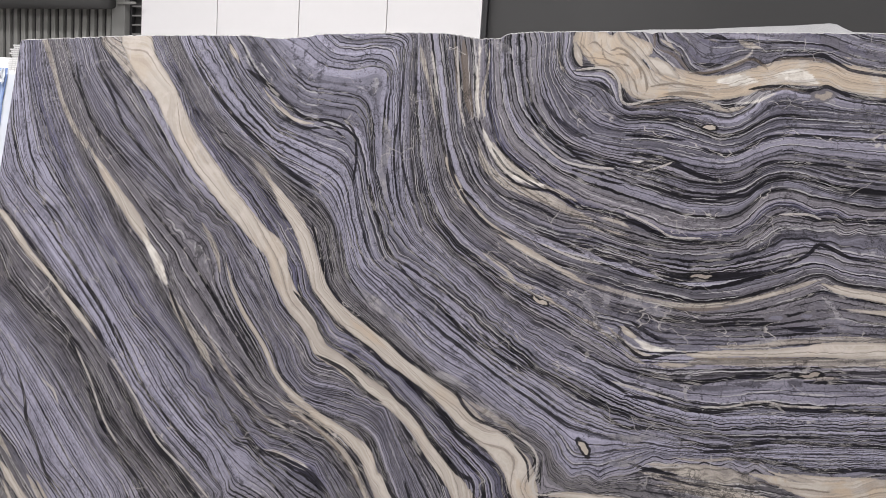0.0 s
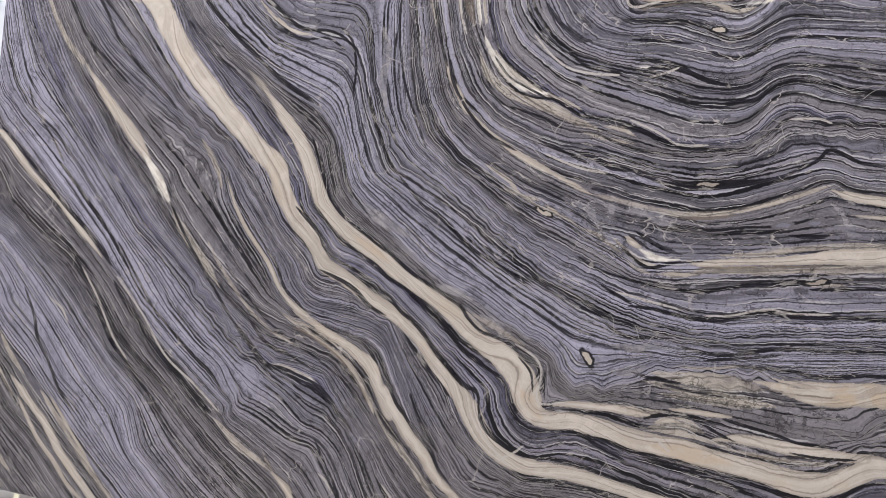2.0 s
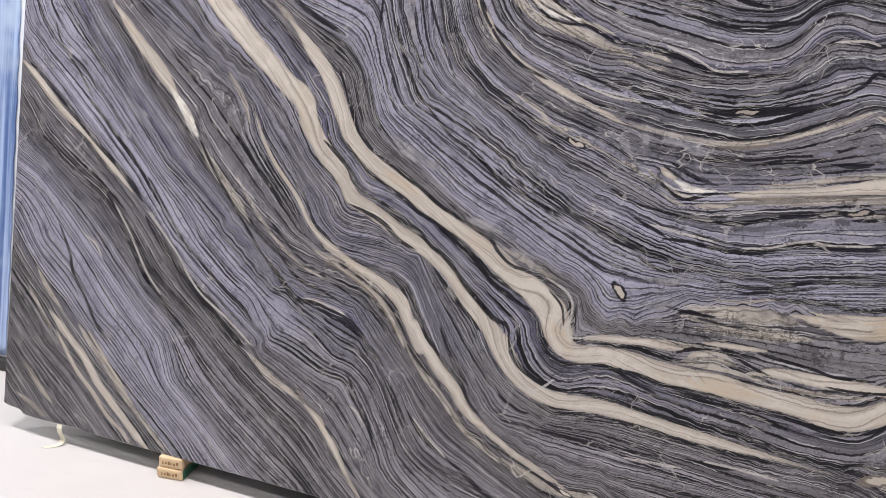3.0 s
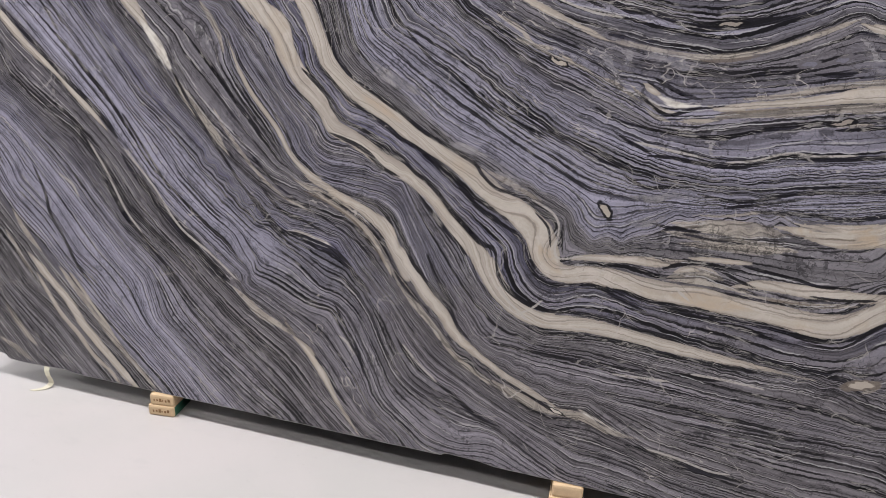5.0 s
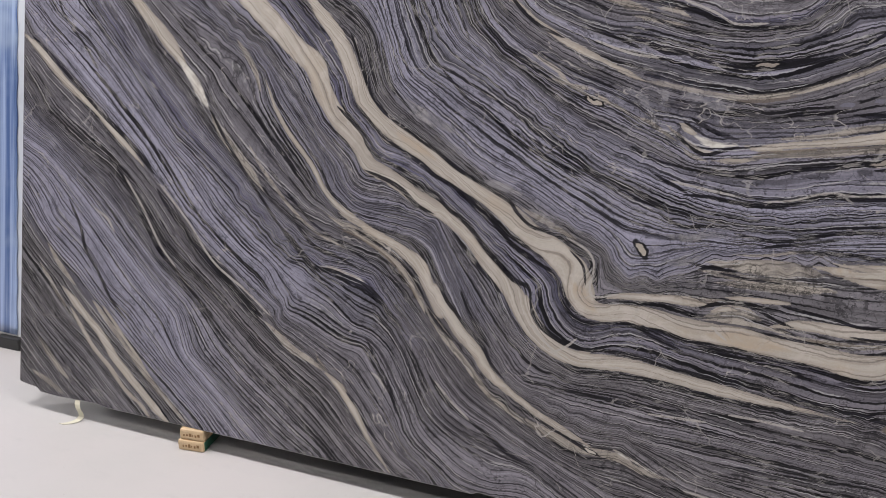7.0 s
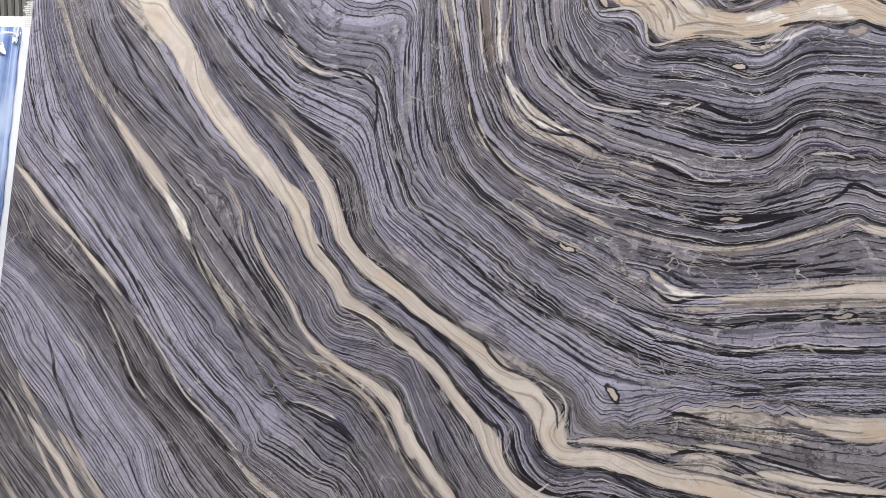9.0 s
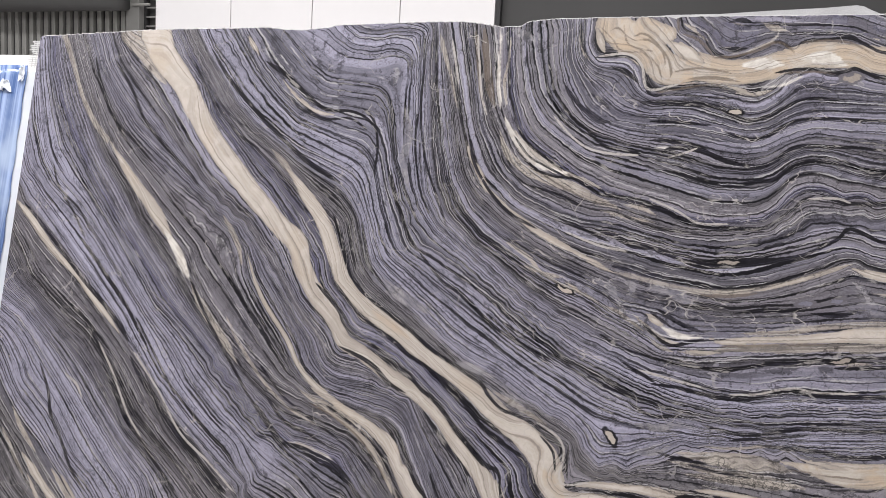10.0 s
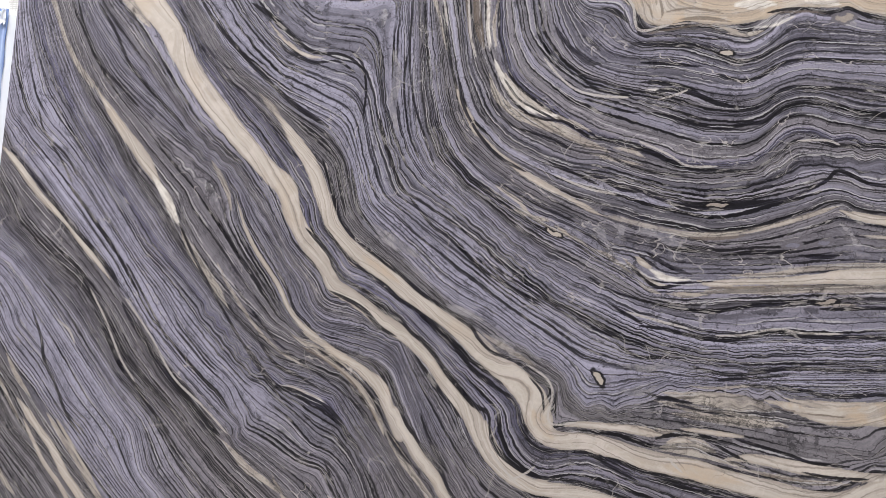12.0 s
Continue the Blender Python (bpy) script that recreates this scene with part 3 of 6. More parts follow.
streak("black", [(1.018, 0.706, 4.7), (1.087, 0.641, 8.3), (1.152, 0.588, 7.9), (1.210, 0.583, 6.7), (1.268, 0.567, 8.4), (1.326, 0.549, 10.2), (1.375, 0.518, 7.8), (1.406, 0.492, 5.2)])
streak("black", [(1.377, 0.512, 8.1), (1.425, 0.469, 5.4), (1.463, 0.432, 2.7)])
streak("chalk", [(1.152, 0.588, 3.3), (1.209, 0.592, 4.1), (1.262, 0.582, 4.2), (1.305, 0.570, 3.4), (1.345, 0.544, 2.6), (1.395, 0.506, 2.2)])
streak("black", [(0.342, 1.732, 3.2), (0.430, 1.628, 4.2), (0.492, 1.535, 4.1), (0.571, 1.463, 4.9), (0.635, 1.411, 5.8), (0.709, 1.356, 4.8), (0.748, 1.317, 2.9)])
streak("black", [(0.379, 1.521, 3.0), (0.471, 1.455, 4.0), (0.550, 1.391, 3.0)])
streak("black", [(0.257, 1.741, 3.5), (0.298, 1.644, 4.5), (0.365, 1.530, 4.4)])
streak("black", [(0.718, 1.774, 2.9), (0.784, 1.692, 4.8), (0.858, 1.621, 5.6), (0.929, 1.560, 4.5), (0.997, 1.509, 5.4), (1.064, 1.460, 6.2), (1.128, 1.419, 6.9), (1.190, 1.389, 6.8), (1.240, 1.364, 4.2)])
streak("cream", [(0.845, 1.817, 5.7), (0.880, 1.774, 7.6), (0.896, 1.752, 2.9)])
streak("cream", [(0.992, 1.678, 2.7), (1.027, 1.643, 3.6), (1.072, 1.609, 5.2), (1.114, 1.584, 6.0), (1.154, 1.573, 6.0), (1.196, 1.573, 2.6)])
streak("black", [(0.923, 1.734, 4.4), (0.989, 1.699, 7.0), (1.044, 1.661, 4.4), (1.100, 1.619, 5.2), (1.162, 1.586, 4.3), (1.238, 1.585, 3.4), (1.297, 1.564, 3.3), (1.329, 1.528, 2.6)])
streak("black", [(1.019, 1.634, 2.2), (1.084, 1.592, 2.6), (1.156, 1.559, 3.4), (1.241, 1.562, 2.5), (1.301, 1.531, 2.5)])
streak("black", [(1.394, 1.404, 4.4), (1.412, 1.352, 6.1), (1.432, 1.304, 6.0), (1.456, 1.256, 6.8), (1.483, 1.210, 7.6), (1.511, 1.185, 4.9)])
streak("black", [(1.511, 1.185, 3.3), (1.546, 1.151, 3.3), (1.594, 1.107, 4.0), (1.638, 1.088, 5.6), (1.693, 1.047, 5.6), (1.747, 1.007, 4.7), (1.806, 0.975, 3.1), (1.881, 0.939, 3.1), (1.938, 0.909, 2.3)])
streak("black", [(1.549, 1.735, 5.1), (1.564, 1.673, 5.9), (1.578, 1.624, 5.9), (1.593, 1.567, 4.2), (1.619, 1.495, 3.3)])
streak("taupe", [(1.497, 1.822, 6.8), (1.513, 1.772, 6.8), (1.541, 1.706, 3.4), (1.557, 1.656, 3.3), (1.579, 1.599, 4.2)])
streak("cream", [(1.605, 1.527, 3.3), (1.635, 1.464, 5.7), (1.665, 1.417, 8.0), (1.690, 1.379, 7.9), (1.731, 1.350, 4.7), (1.767, 1.321, 6.2), (1.810, 1.293, 7.7), (1.860, 1.266, 8.4), (1.909, 1.244, 8.3), (1.949, 1.228, 4.5), (2.001, 1.205, 6.7), (2.059, 1.182, 3.7)])
streak("taupe", [(2.059, 1.182, 5.2), (2.111, 1.176, 5.9), (2.198, 1.162, 6.5), (2.268, 1.155, 6.4), (2.349, 1.160, 6.4), (2.414, 1.175, 6.3), (2.490, 1.200, 5.5), (2.551, 1.225, 6.1), (2.599, 1.248, 5.4), (2.623, 1.257, 4.0)])
streak("cream", [(2.402, 1.168, 2.1), (2.465, 1.189, 2.8), (2.539, 1.219, 3.4)])
streak("cream", [(2.614, 1.251, 4.1), (2.649, 1.239, 9.4), (2.695, 1.232, 11.4), (2.734, 1.228, 11.3), (2.880, 1.222, 11.3)], (True, False))
streak("cream", [(2.671, 1.192, 2.7), (2.698, 1.191, 4.7), (2.736, 1.191, 5.3), (2.880, 1.191, 5.3)], (True, False))
streak("black", [(1.624, 1.512, 5.8), (1.645, 1.448, 4.1), (1.675, 1.402, 3.2), (1.714, 1.356, 3.9), (1.767, 1.313, 3.9), (1.843, 1.280, 3.1)])
streak("black", [(2.050, 1.199, 3.7), (2.109, 1.190, 3.7), (2.196, 1.177, 3.6), (2.280, 1.168, 3.6), (2.361, 1.175, 2.8), (2.439, 1.195, 2.8)])
streak("brown", [(2.282, 1.147, 3.6), (2.350, 1.150, 4.2), (2.415, 1.164, 2.8)])
streak("brown", [(1.626, 1.842, 10.0), (1.645, 1.756, 10.8), (1.661, 1.675, 11.5), (1.683, 1.608, 8.9)])
streak("chalk", [(1.675, 1.842, 5.0), (1.683, 1.757, 4.2), (1.688, 1.676, 6.6), (1.702, 1.608, 5.7)])
streak("chalk", [(1.717, 1.583, 4.7), (1.741, 1.541, 8.6), (1.779, 1.495, 9.3), (1.814, 1.465, 7.7), (1.848, 1.447, 6.1), (1.888, 1.438, 4.6), (1.926, 1.439, 3.1)])
streak("taupe", [(1.706, 1.547, 5.6), (1.730, 1.492, 10.2), (1.767, 1.455, 11.6), (1.818, 1.429, 13.1), (1.883, 1.411, 13.7), (1.939, 1.393, 15.1), (1.987, 1.372, 12.0), (2.041, 1.356, 7.4), (2.071, 1.346, 3.0)])
streak("black", [(1.703, 1.491, 3.1), (1.745, 1.441, 2.3), (1.797, 1.401, 2.3), (1.895, 1.376, 2.3), (1.959, 1.350, 3.0)])
streak("black", [(1.808, 1.444, 2.3), (1.874, 1.426, 2.3), (1.936, 1.421, 3.0), (2.000, 1.387, 3.7), (2.046, 1.382, 3.7), (2.090, 1.379, 4.5), (2.135, 1.367, 5.9), (2.187, 1.348, 5.8), (2.238, 1.327, 5.8), (2.294, 1.321, 5.8), (2.348, 1.321, 5.0), (2.408, 1.326, 4.2), (2.439, 1.343, 3.5), (2.463, 1.366, 2.7), (2.481, 1.381, 3.4), (2.498, 1.403, 2.8), (2.529, 1.420, 3.5)])
streak("thread", [(2.133, 1.382, 1.8), (2.207, 1.354, 1.8), (2.259, 1.328, 1.4), (2.334, 1.331, 1.8)])
streak("black", [(2.079, 1.639, 3.0), (2.108, 1.637, 5.3), (2.180, 1.637, 6.7), (2.244, 1.635, 5.9), (2.286, 1.627, 5.0), (2.322, 1.605, 5.0), (2.364, 1.599, 4.4), (2.403, 1.612, 4.4), (2.440, 1.635, 4.3), (2.490, 1.658, 3.6), (2.554, 1.657, 3.5), (2.580, 1.654, 2.8)])
streak("black", [(1.953, 1.550, 3.0), (2.002, 1.517, 3.0), (2.063, 1.504, 3.0), (2.121, 1.501, 3.0)])
streak("black", [(2.118, 1.537, 2.3), (2.161, 1.536, 4.5), (2.219, 1.531, 4.4), (2.277, 1.505, 5.7), (2.333, 1.486, 5.0), (2.387, 1.482, 4.3), (2.426, 1.498, 5.0), (2.462, 1.529, 5.0), (2.500, 1.540, 4.3), (2.551, 1.540, 3.5), (2.613, 1.540, 3.5), (2.673, 1.535, 3.4), (2.880, 1.528, 3.4)], (True, False))
streak("black", [(2.140, 1.460, 2.2), (2.212, 1.450, 4.4), (2.269, 1.436, 4.3), (2.338, 1.431, 5.1), (2.391, 1.443, 5.0), (2.430, 1.451, 4.3), (2.460, 1.479, 4.2), (2.491, 1.497, 4.2), (2.529, 1.501, 3.5), (2.580, 1.497, 3.5), (2.642, 1.486, 4.1), (2.691, 1.481, 4.1), (2.880, 1.474, 4.1)], (True, False))
streak("black", [(1.975, 1.489, 3.0), (2.021, 1.476, 3.0), (2.082, 1.460, 3.0), (2.126, 1.456, 2.2)])
streak("black", [(2.299, 1.567, 2.2), (2.368, 1.550, 4.3), (2.407, 1.562, 4.3), (2.444, 1.589, 4.3), (2.482, 1.605, 3.6), (2.545, 1.610, 2.8), (2.608, 1.608, 3.5), (2.682, 1.608, 2.8), (2.880, 1.608, 2.8)], (True, False))
streak("black", [(2.113, 1.587, 2.3), (2.185, 1.587, 3.7), (2.270, 1.582, 2.2)])
streak("black", [(2.522, 1.426, 2.1), (2.587, 1.405, 4.1), (2.636, 1.403, 4.8), (2.697, 1.408, 5.4), (2.880, 1.412, 5.4)], (True, False))
streak("thread", [(2.511, 1.408, 1.4), (2.574, 1.413, 1.7), (2.606, 1.404, 1.4)])
streak("black", [(2.102, 1.261, 2.2), (2.161, 1.250, 3.6), (2.233, 1.229, 5.0), (2.282, 1.224, 10.0), (2.342, 1.233, 12.8), (2.408, 1.242, 9.1), (2.447, 1.249, 6.3), (2.497, 1.263, 4.1), (2.534, 1.281, 3.4), (2.582, 1.312, 3.3), (2.604, 1.339, 4.1), (2.629, 1.337, 4.1), (2.667, 1.320, 4.0), (2.704, 1.313, 3.4), (2.880, 1.303, 3.4)], (True, False))
streak("taupe", [(2.305, 1.227, 2.9), (2.342, 1.233, 5.7), (2.379, 1.242, 2.8)])
streak("black", [(1.987, 1.296, 3.0), (2.057, 1.275, 5.9), (2.102, 1.256, 6.6), (2.146, 1.250, 2.9)])
streak("cream", [(2.153, 1.083, 5.1), (2.175, 1.071, 8.7), (2.199, 1.058, 7.9)])
streak("chalk", [(2.194, 1.056, 5.0), (2.217, 1.044, 9.3), (2.243, 1.036, 7.2), (2.268, 1.036, 4.3), (2.295, 1.041, 2.1)])
streak("taupe", [(2.120, 1.081, 3.6), (2.159, 1.049, 6.5), (2.204, 1.023, 6.5), (2.254, 1.014, 5.0)])
streak("black", [(2.162, 1.089, 1.8), (2.200, 1.068, 2.2), (2.222, 1.056, 2.2)])
streak("black", [(2.175, 1.102, 2.9), (2.220, 1.078, 4.3), (2.256, 1.063, 4.3), (2.305, 1.052, 2.1)])
streak("black", [(2.144, 1.059, 2.2), (2.190, 1.024, 3.6), (2.226, 1.011, 3.6), (2.260, 1.022, 3.5), (2.300, 1.036, 2.8)])
streak("cream", [(2.313, 1.039, 4.2), (2.347, 1.035, 10.5), (2.399, 1.046, 7.6), (2.451, 1.054, 7.6), (2.514, 1.062, 8.9), (2.564, 1.071, 10.8), (2.600, 1.078, 13.4), (2.648, 1.089, 17.3), (2.706, 1.095, 18.5), (2.743, 1.100, 18.4), (2.880, 1.106, 18.4)], (True, False))
streak("taupe", [(2.385, 1.062, 4.2), (2.488, 1.075, 6.2), (2.549, 1.093, 7.4), (2.623, 1.109, 6.7), (2.718, 1.123, 5.3), (2.880, 1.132, 5.3)], (True, False))
streak("taupe", [(2.235, 0.998, 4.3), (2.296, 1.000, 5.6), (2.362, 1.019, 5.6), (2.440, 1.029, 9.0), (2.516, 1.039, 10.2), (2.590, 1.051, 10.1), (2.663, 1.060, 11.3), (2.745, 1.074, 11.1), (2.880, 1.081, 11.1)], (True, False))
streak("cream", [(2.248, 1.002, 2.8), (2.309, 1.005, 4.9), (2.347, 1.008, 2.1)])
streak("brown", [(2.335, 1.022, 3.5), (2.439, 1.038, 2.8), (2.528, 1.051, 3.4), (2.589, 1.060, 2.7)])
streak("taupe", [(2.031, 1.096, 3.0), (2.076, 1.083, 5.2), (2.107, 1.065, 5.9), (2.138, 1.046, 4.4), (2.168, 1.028, 2.2)])
streak("taupe", [(1.752, 1.241, 3.9), (1.828, 1.201, 6.1), (1.863, 1.166, 4.6), (1.913, 1.140, 4.5), (1.984, 1.118, 5.2), (2.039, 1.094, 3.0)])
streak("black", [(2.223, 1.114, 4.3), (2.286, 1.114, 6.4), (2.316, 1.113, 2.8)])
streak("black", [(2.367, 1.109, 2.1), (2.432, 1.124, 4.9), (2.483, 1.130, 4.1), (2.533, 1.142, 2.7)])
streak("black", [(2.540, 1.129, 2.1), (2.584, 1.130, 5.4), (2.621, 1.135, 4.0), (2.644, 1.148, 2.0)])
streak("black", [(2.272, 0.963, 2.8), (2.353, 0.967, 6.3), (2.392, 0.976, 4.1), (2.456, 0.995, 4.1), (2.507, 1.002, 4.7), (2.580, 1.018, 3.3)])
streak("black", [(2.600, 1.005, 3.3), (2.666, 1.013, 4.0), (2.725, 1.023, 3.3), (2.880, 1.033, 3.3)], (True, False))
streak("taupe", [(2.583, 1.012, 1.3), (2.618, 1.017, 4.7), (2.666, 1.022, 4.6), (2.693, 1.026, 2.0)])
streak("black", [(2.180, 0.907, 2.9), (2.250, 0.908, 3.6), (2.305, 0.901, 4.2), (2.359, 0.899, 5.6), (2.412, 0.905, 6.2), (2.462, 0.920, 5.4), (2.512, 0.938, 5.4), (2.562, 0.935, 5.4), (2.636, 0.942, 5.3), (2.730, 0.953, 4.6), (2.880, 0.959, 4.6)], (True, False))
streak("thread", [(2.372, 0.908, 1.4), (2.437, 0.919, 1.4), (2.511, 0.944, 1.4), (2.574, 0.942, 1.3), (2.659, 0.952, 1.3)])
streak("black", [(2.097, 0.956, 2.2), (2.164, 0.926, 3.6), (2.197, 0.909, 2.9)])
streak("black", [(2.121, 0.858, 2.2), (2.188, 0.829, 4.3), (2.257, 0.836, 2.8), (2.304, 0.840, 1.7)])
streak("black", [(2.313, 0.825, 2.1), (2.393, 0.816, 3.5), (2.445, 0.821, 3.4), (2.520, 0.844, 4.0), (2.581, 0.857, 4.0), (2.666, 0.864, 3.3), (2.736, 0.875, 3.2), (2.880, 0.884, 3.2)], (True, False))
streak("black", [(2.382, 0.797, 2.7), (2.459, 0.814, 2.7), (2.558, 0.838, 1.7)])
streak("black", [(2.447, 0.797, 2.0), (2.523, 0.800, 4.0), (2.585, 0.804, 4.0), (2.635, 0.799, 5.3), (2.682, 0.805, 5.2), (2.740, 0.819, 3.8), (2.880, 0.831, 3.8)], (True, False))
streak("black", [(1.194, 1.066, 3.5), (1.240, 1.029, 4.4), (1.282, 0.992, 4.4), (1.306, 0.954, 5.2), (1.346, 0.926, 5.0), (1.403, 0.905, 5.0), (1.460, 0.876, 5.0), (1.517, 0.843, 5.8), (1.565, 0.803, 4.1), (1.601, 0.784, 6.5), (1.647, 0.745, 6.5), (1.676, 0.711, 5.7), (1.722, 0.672, 6.4), (1.767, 0.634, 6.3), (1.808, 0.619, 4.7), (1.822, 0.581, 4.7)])
streak("black", [(1.816, 0.588, 4.0), (1.829, 0.550, 4.8), (1.854, 0.518, 6.4), (1.893, 0.494, 6.4), (1.933, 0.478, 4.7), (1.980, 0.474, 3.9), (2.041, 0.479, 3.8), (2.100, 0.478, 4.6), (2.175, 0.466, 4.5), (2.248, 0.458, 5.2), (2.305, 0.452, 5.9), (2.374, 0.452, 6.6), (2.443, 0.445, 6.5), (2.511, 0.432, 6.5), (2.577, 0.428, 6.4), (2.642, 0.425, 7.1), (2.680, 0.419, 5.6), (2.718, 0.415, 5.6), (2.757, 0.405, 4.2)])
streak("black", [(1.293, 0.891, 3.3), (1.373, 0.866, 5.0), (1.420, 0.843, 5.9), (1.469, 0.805, 5.0), (1.524, 0.786, 2.4)])
streak("black", [(1.565, 0.756, 2.5), (1.619, 0.702, 4.1), (1.658, 0.661, 4.9), (1.695, 0.629, 4.9), (1.740, 0.587, 3.2)])
streak("black", [(1.907, 0.427, 3.2), (1.971, 0.412, 3.1), (2.077, 0.423, 3.1), (2.166, 0.421, 4.6), (2.239, 0.415, 4.5), (2.282, 0.408, 4.5), (2.353, 0.404, 3.7), (2.435, 0.401, 3.7), (2.516, 0.400, 2.9)])
streak("black", [(1.225, 1.272, 4.5), (1.258, 1.207, 6.3), (1.282, 1.159, 6.3), (1.299, 1.110, 4.4), (1.336, 1.068, 4.3), (1.377, 1.036, 3.4), (1.425, 1.012, 5.8), (1.472, 0.985, 5.8), (1.528, 0.953, 4.9), (1.575, 0.921, 4.9), (1.629, 0.895, 4.8), (1.682, 0.871, 5.5), (1.737, 0.843, 4.7), (1.756, 0.820, 4.0), (1.797, 0.786, 3.9), (1.841, 0.775, 3.8), (1.877, 0.766, 3.0), (1.926, 0.747, 3.8), (1.967, 0.716, 3.8), (1.987, 0.673, 3.0), (1.997, 0.631, 2.2)])
streak("black", [(1.252, 1.080, 2.6), (1.299, 1.031, 4.4), (1.341, 0.994, 3.4), (1.405, 0.957, 4.2), (1.472, 0.922, 5.8), (1.510, 0.895, 4.9), (1.555, 0.877, 4.0), (1.592, 0.857, 4.9), (1.637, 0.826, 5.7), (1.692, 0.787, 5.6), (1.729, 0.750, 5.6), (1.773, 0.716, 5.5), (1.832, 0.686, 3.9), (1.868, 0.670, 3.9), (1.893, 0.639, 3.9), (1.910, 0.597, 3.9)])
streak("black", [(1.906, 0.600, 3.9), (1.921, 0.576, 4.7), (1.944, 0.554, 4.7), (1.981, 0.544, 3.8), (2.033, 0.553, 3.0), (2.077, 0.560, 3.8), (2.122, 0.554, 3.8), (2.165, 0.553, 5.2), (2.224, 0.541, 4.4), (2.267, 0.534, 4.4), (2.325, 0.521, 4.4), (2.380, 0.518, 2.9), (2.447, 0.520, 2.9), (2.513, 0.516, 2.8), (2.566, 0.510, 3.5), (2.618, 0.501, 4.2), (2.668, 0.505, 3.5), (2.726, 0.529, 4.1), (2.780, 0.568, 3.3), (2.880, 0.593, 3.3)], (True, False))
streak("black", [(2.304, 0.518, 3.7), (2.353, 0.514, 5.8), (2.401, 0.510, 2.9)])
streak("black", [(2.421, 0.511, 3.6), (2.475, 0.504, 5.7), (2.537, 0.486, 2.8)])
streak("black", [(2.092, 0.557, 3.0), (2.153, 0.536, 3.8), (2.235, 0.508, 2.2)])
streak("black", [(2.056, 0.614, 3.0), (2.143, 0.620, 3.7), (2.201, 0.616, 3.7), (2.247, 0.609, 2.9)])
streak("black", [(2.253, 0.628, 2.9), (2.309, 0.648, 5.0), (2.363, 0.653, 4.3), (2.405, 0.639, 4.2), (2.433, 0.624, 4.2), (2.481, 0.611, 2.1)])
streak("black", [(2.441, 0.662, 3.5), (2.481, 0.656, 4.2), (2.521, 0.651, 3.5), (2.573, 0.644, 3.4), (2.624, 0.635, 2.7), (2.709, 0.640, 2.0)])
streak("brown", [(2.504, 0.586, 2.8), (2.593, 0.587, 2.8), (2.667, 0.591, 2.1)])
streak("black", [(2.309, 0.363, 2.3), (2.386, 0.362, 6.0), (2.440, 0.363, 2.2)])
streak("black", [(2.212, 0.145, 3.2), (2.271, 0.141, 4.0), (2.330, 0.131, 6.3), (2.389, 0.117, 6.2), (2.473, 0.112, 4.6), (2.548, 0.108, 3.0)])
streak("chalk", [(2.083, 0.217, 2.4), (2.131, 0.199, 3.2), (2.201, 0.174, 2.4)])
streak("thread", [(2.270, 0.145, 1.6), (2.358, 0.135, 2.0), (2.430, 0.120, 1.5), (2.486, 0.121, 1.5)])
streak("black", [(2.180, 0.025, 3.3), (2.256, 0.018, 4.9), (2.330, 0.012, 4.0)])
streak("black", [(1.339, 0.397, 2.8), (1.369, 0.350, 3.8), (1.390, 0.316, 2.8), (1.413, 0.286, 3.7), (1.431, 0.245, 3.7), (1.452, 0.192, 2.8)])
streak("thread", [(1.361, 0.301, 2.8), (1.388, 0.285, 2.8), (1.416, 0.251, 2.4)])
streak("black", [(1.541, 0.327, 3.6), (1.598, 0.262, 6.3), (1.644, 0.233, 4.4), (1.697, 0.204, 3.5), (1.751, 0.172, 6.1), (1.795, 0.144, 4.4), (1.863, 0.123, 2.1)])
streak("thread", [(1.562, 0.311, 1.8), (1.621, 0.257, 2.2), (1.676, 0.217, 1.8)])
streak("black", [(1.518, 0.523, 2.6), (1.556, 0.479, 3.5), (1.602, 0.437, 2.6)])
streak("black", [(1.617, 0.585, 3.4), (1.646, 0.525, 4.2), (1.684, 0.474, 5.9), (1.721, 0.431, 4.2)])
streak("honey", [(1.975, 1.846, 32.8), (2.031, 1.815, 45.5), (2.095, 1.769, 41.8), (2.143, 1.728, 41.6), (2.213, 1.736, 37.5), (2.298, 1.722, 32.6), (2.379, 1.732, 32.5), (2.443, 1.756, 30.8), (2.507, 1.769, 33.2), (2.571, 1.767, 31.1), (2.656, 1.756, 33.3), (2.696, 1.747, 32.8), (2.880, 1.732, 32.8)], (False, False))
streak("honey", [(2.074, 1.835, 34.8), (2.134, 1.820, 25.4)], (False, False))
streak("slate", [(2.194, 1.864, 8.5), (2.240, 1.826, 15.8), (2.282, 1.820, 32.6), (2.324, 1.814, 27.2), (2.355, 1.845, 11.9)], (False, False))
streak("cream", [(1.947, 1.838, 7.5), (1.963, 1.799, 10.4), (1.976, 1.768, 7.4)])
streak("cream", [(2.128, 1.807, 8.7), (2.188, 1.774, 17.2), (2.234, 1.745, 11.3)])
streak("chalk", [(2.327, 1.740, 10.4), (2.378, 1.745, 14.7), (2.434, 1.742, 7.2)])
streak("chalk", [(2.463, 1.757, 10.2), (2.521, 1.760, 18.5), (2.573, 1.744, 11.1)])
streak("cream", [(2.287, 1.689, 3.6), (2.330, 1.676, 5.7), (2.372, 1.659, 4.2)])
streak("brown", [(2.046, 1.813, 2.4), (2.075, 1.823, 2.3), (2.115, 1.792, 2.1), (2.144, 1.754, 2.5), (2.155, 1.717, 2.9), (2.150, 1.698, 2.2)])
streak("brown", [(2.158, 1.872, 2.9), (2.164, 1.820, 2.9)])
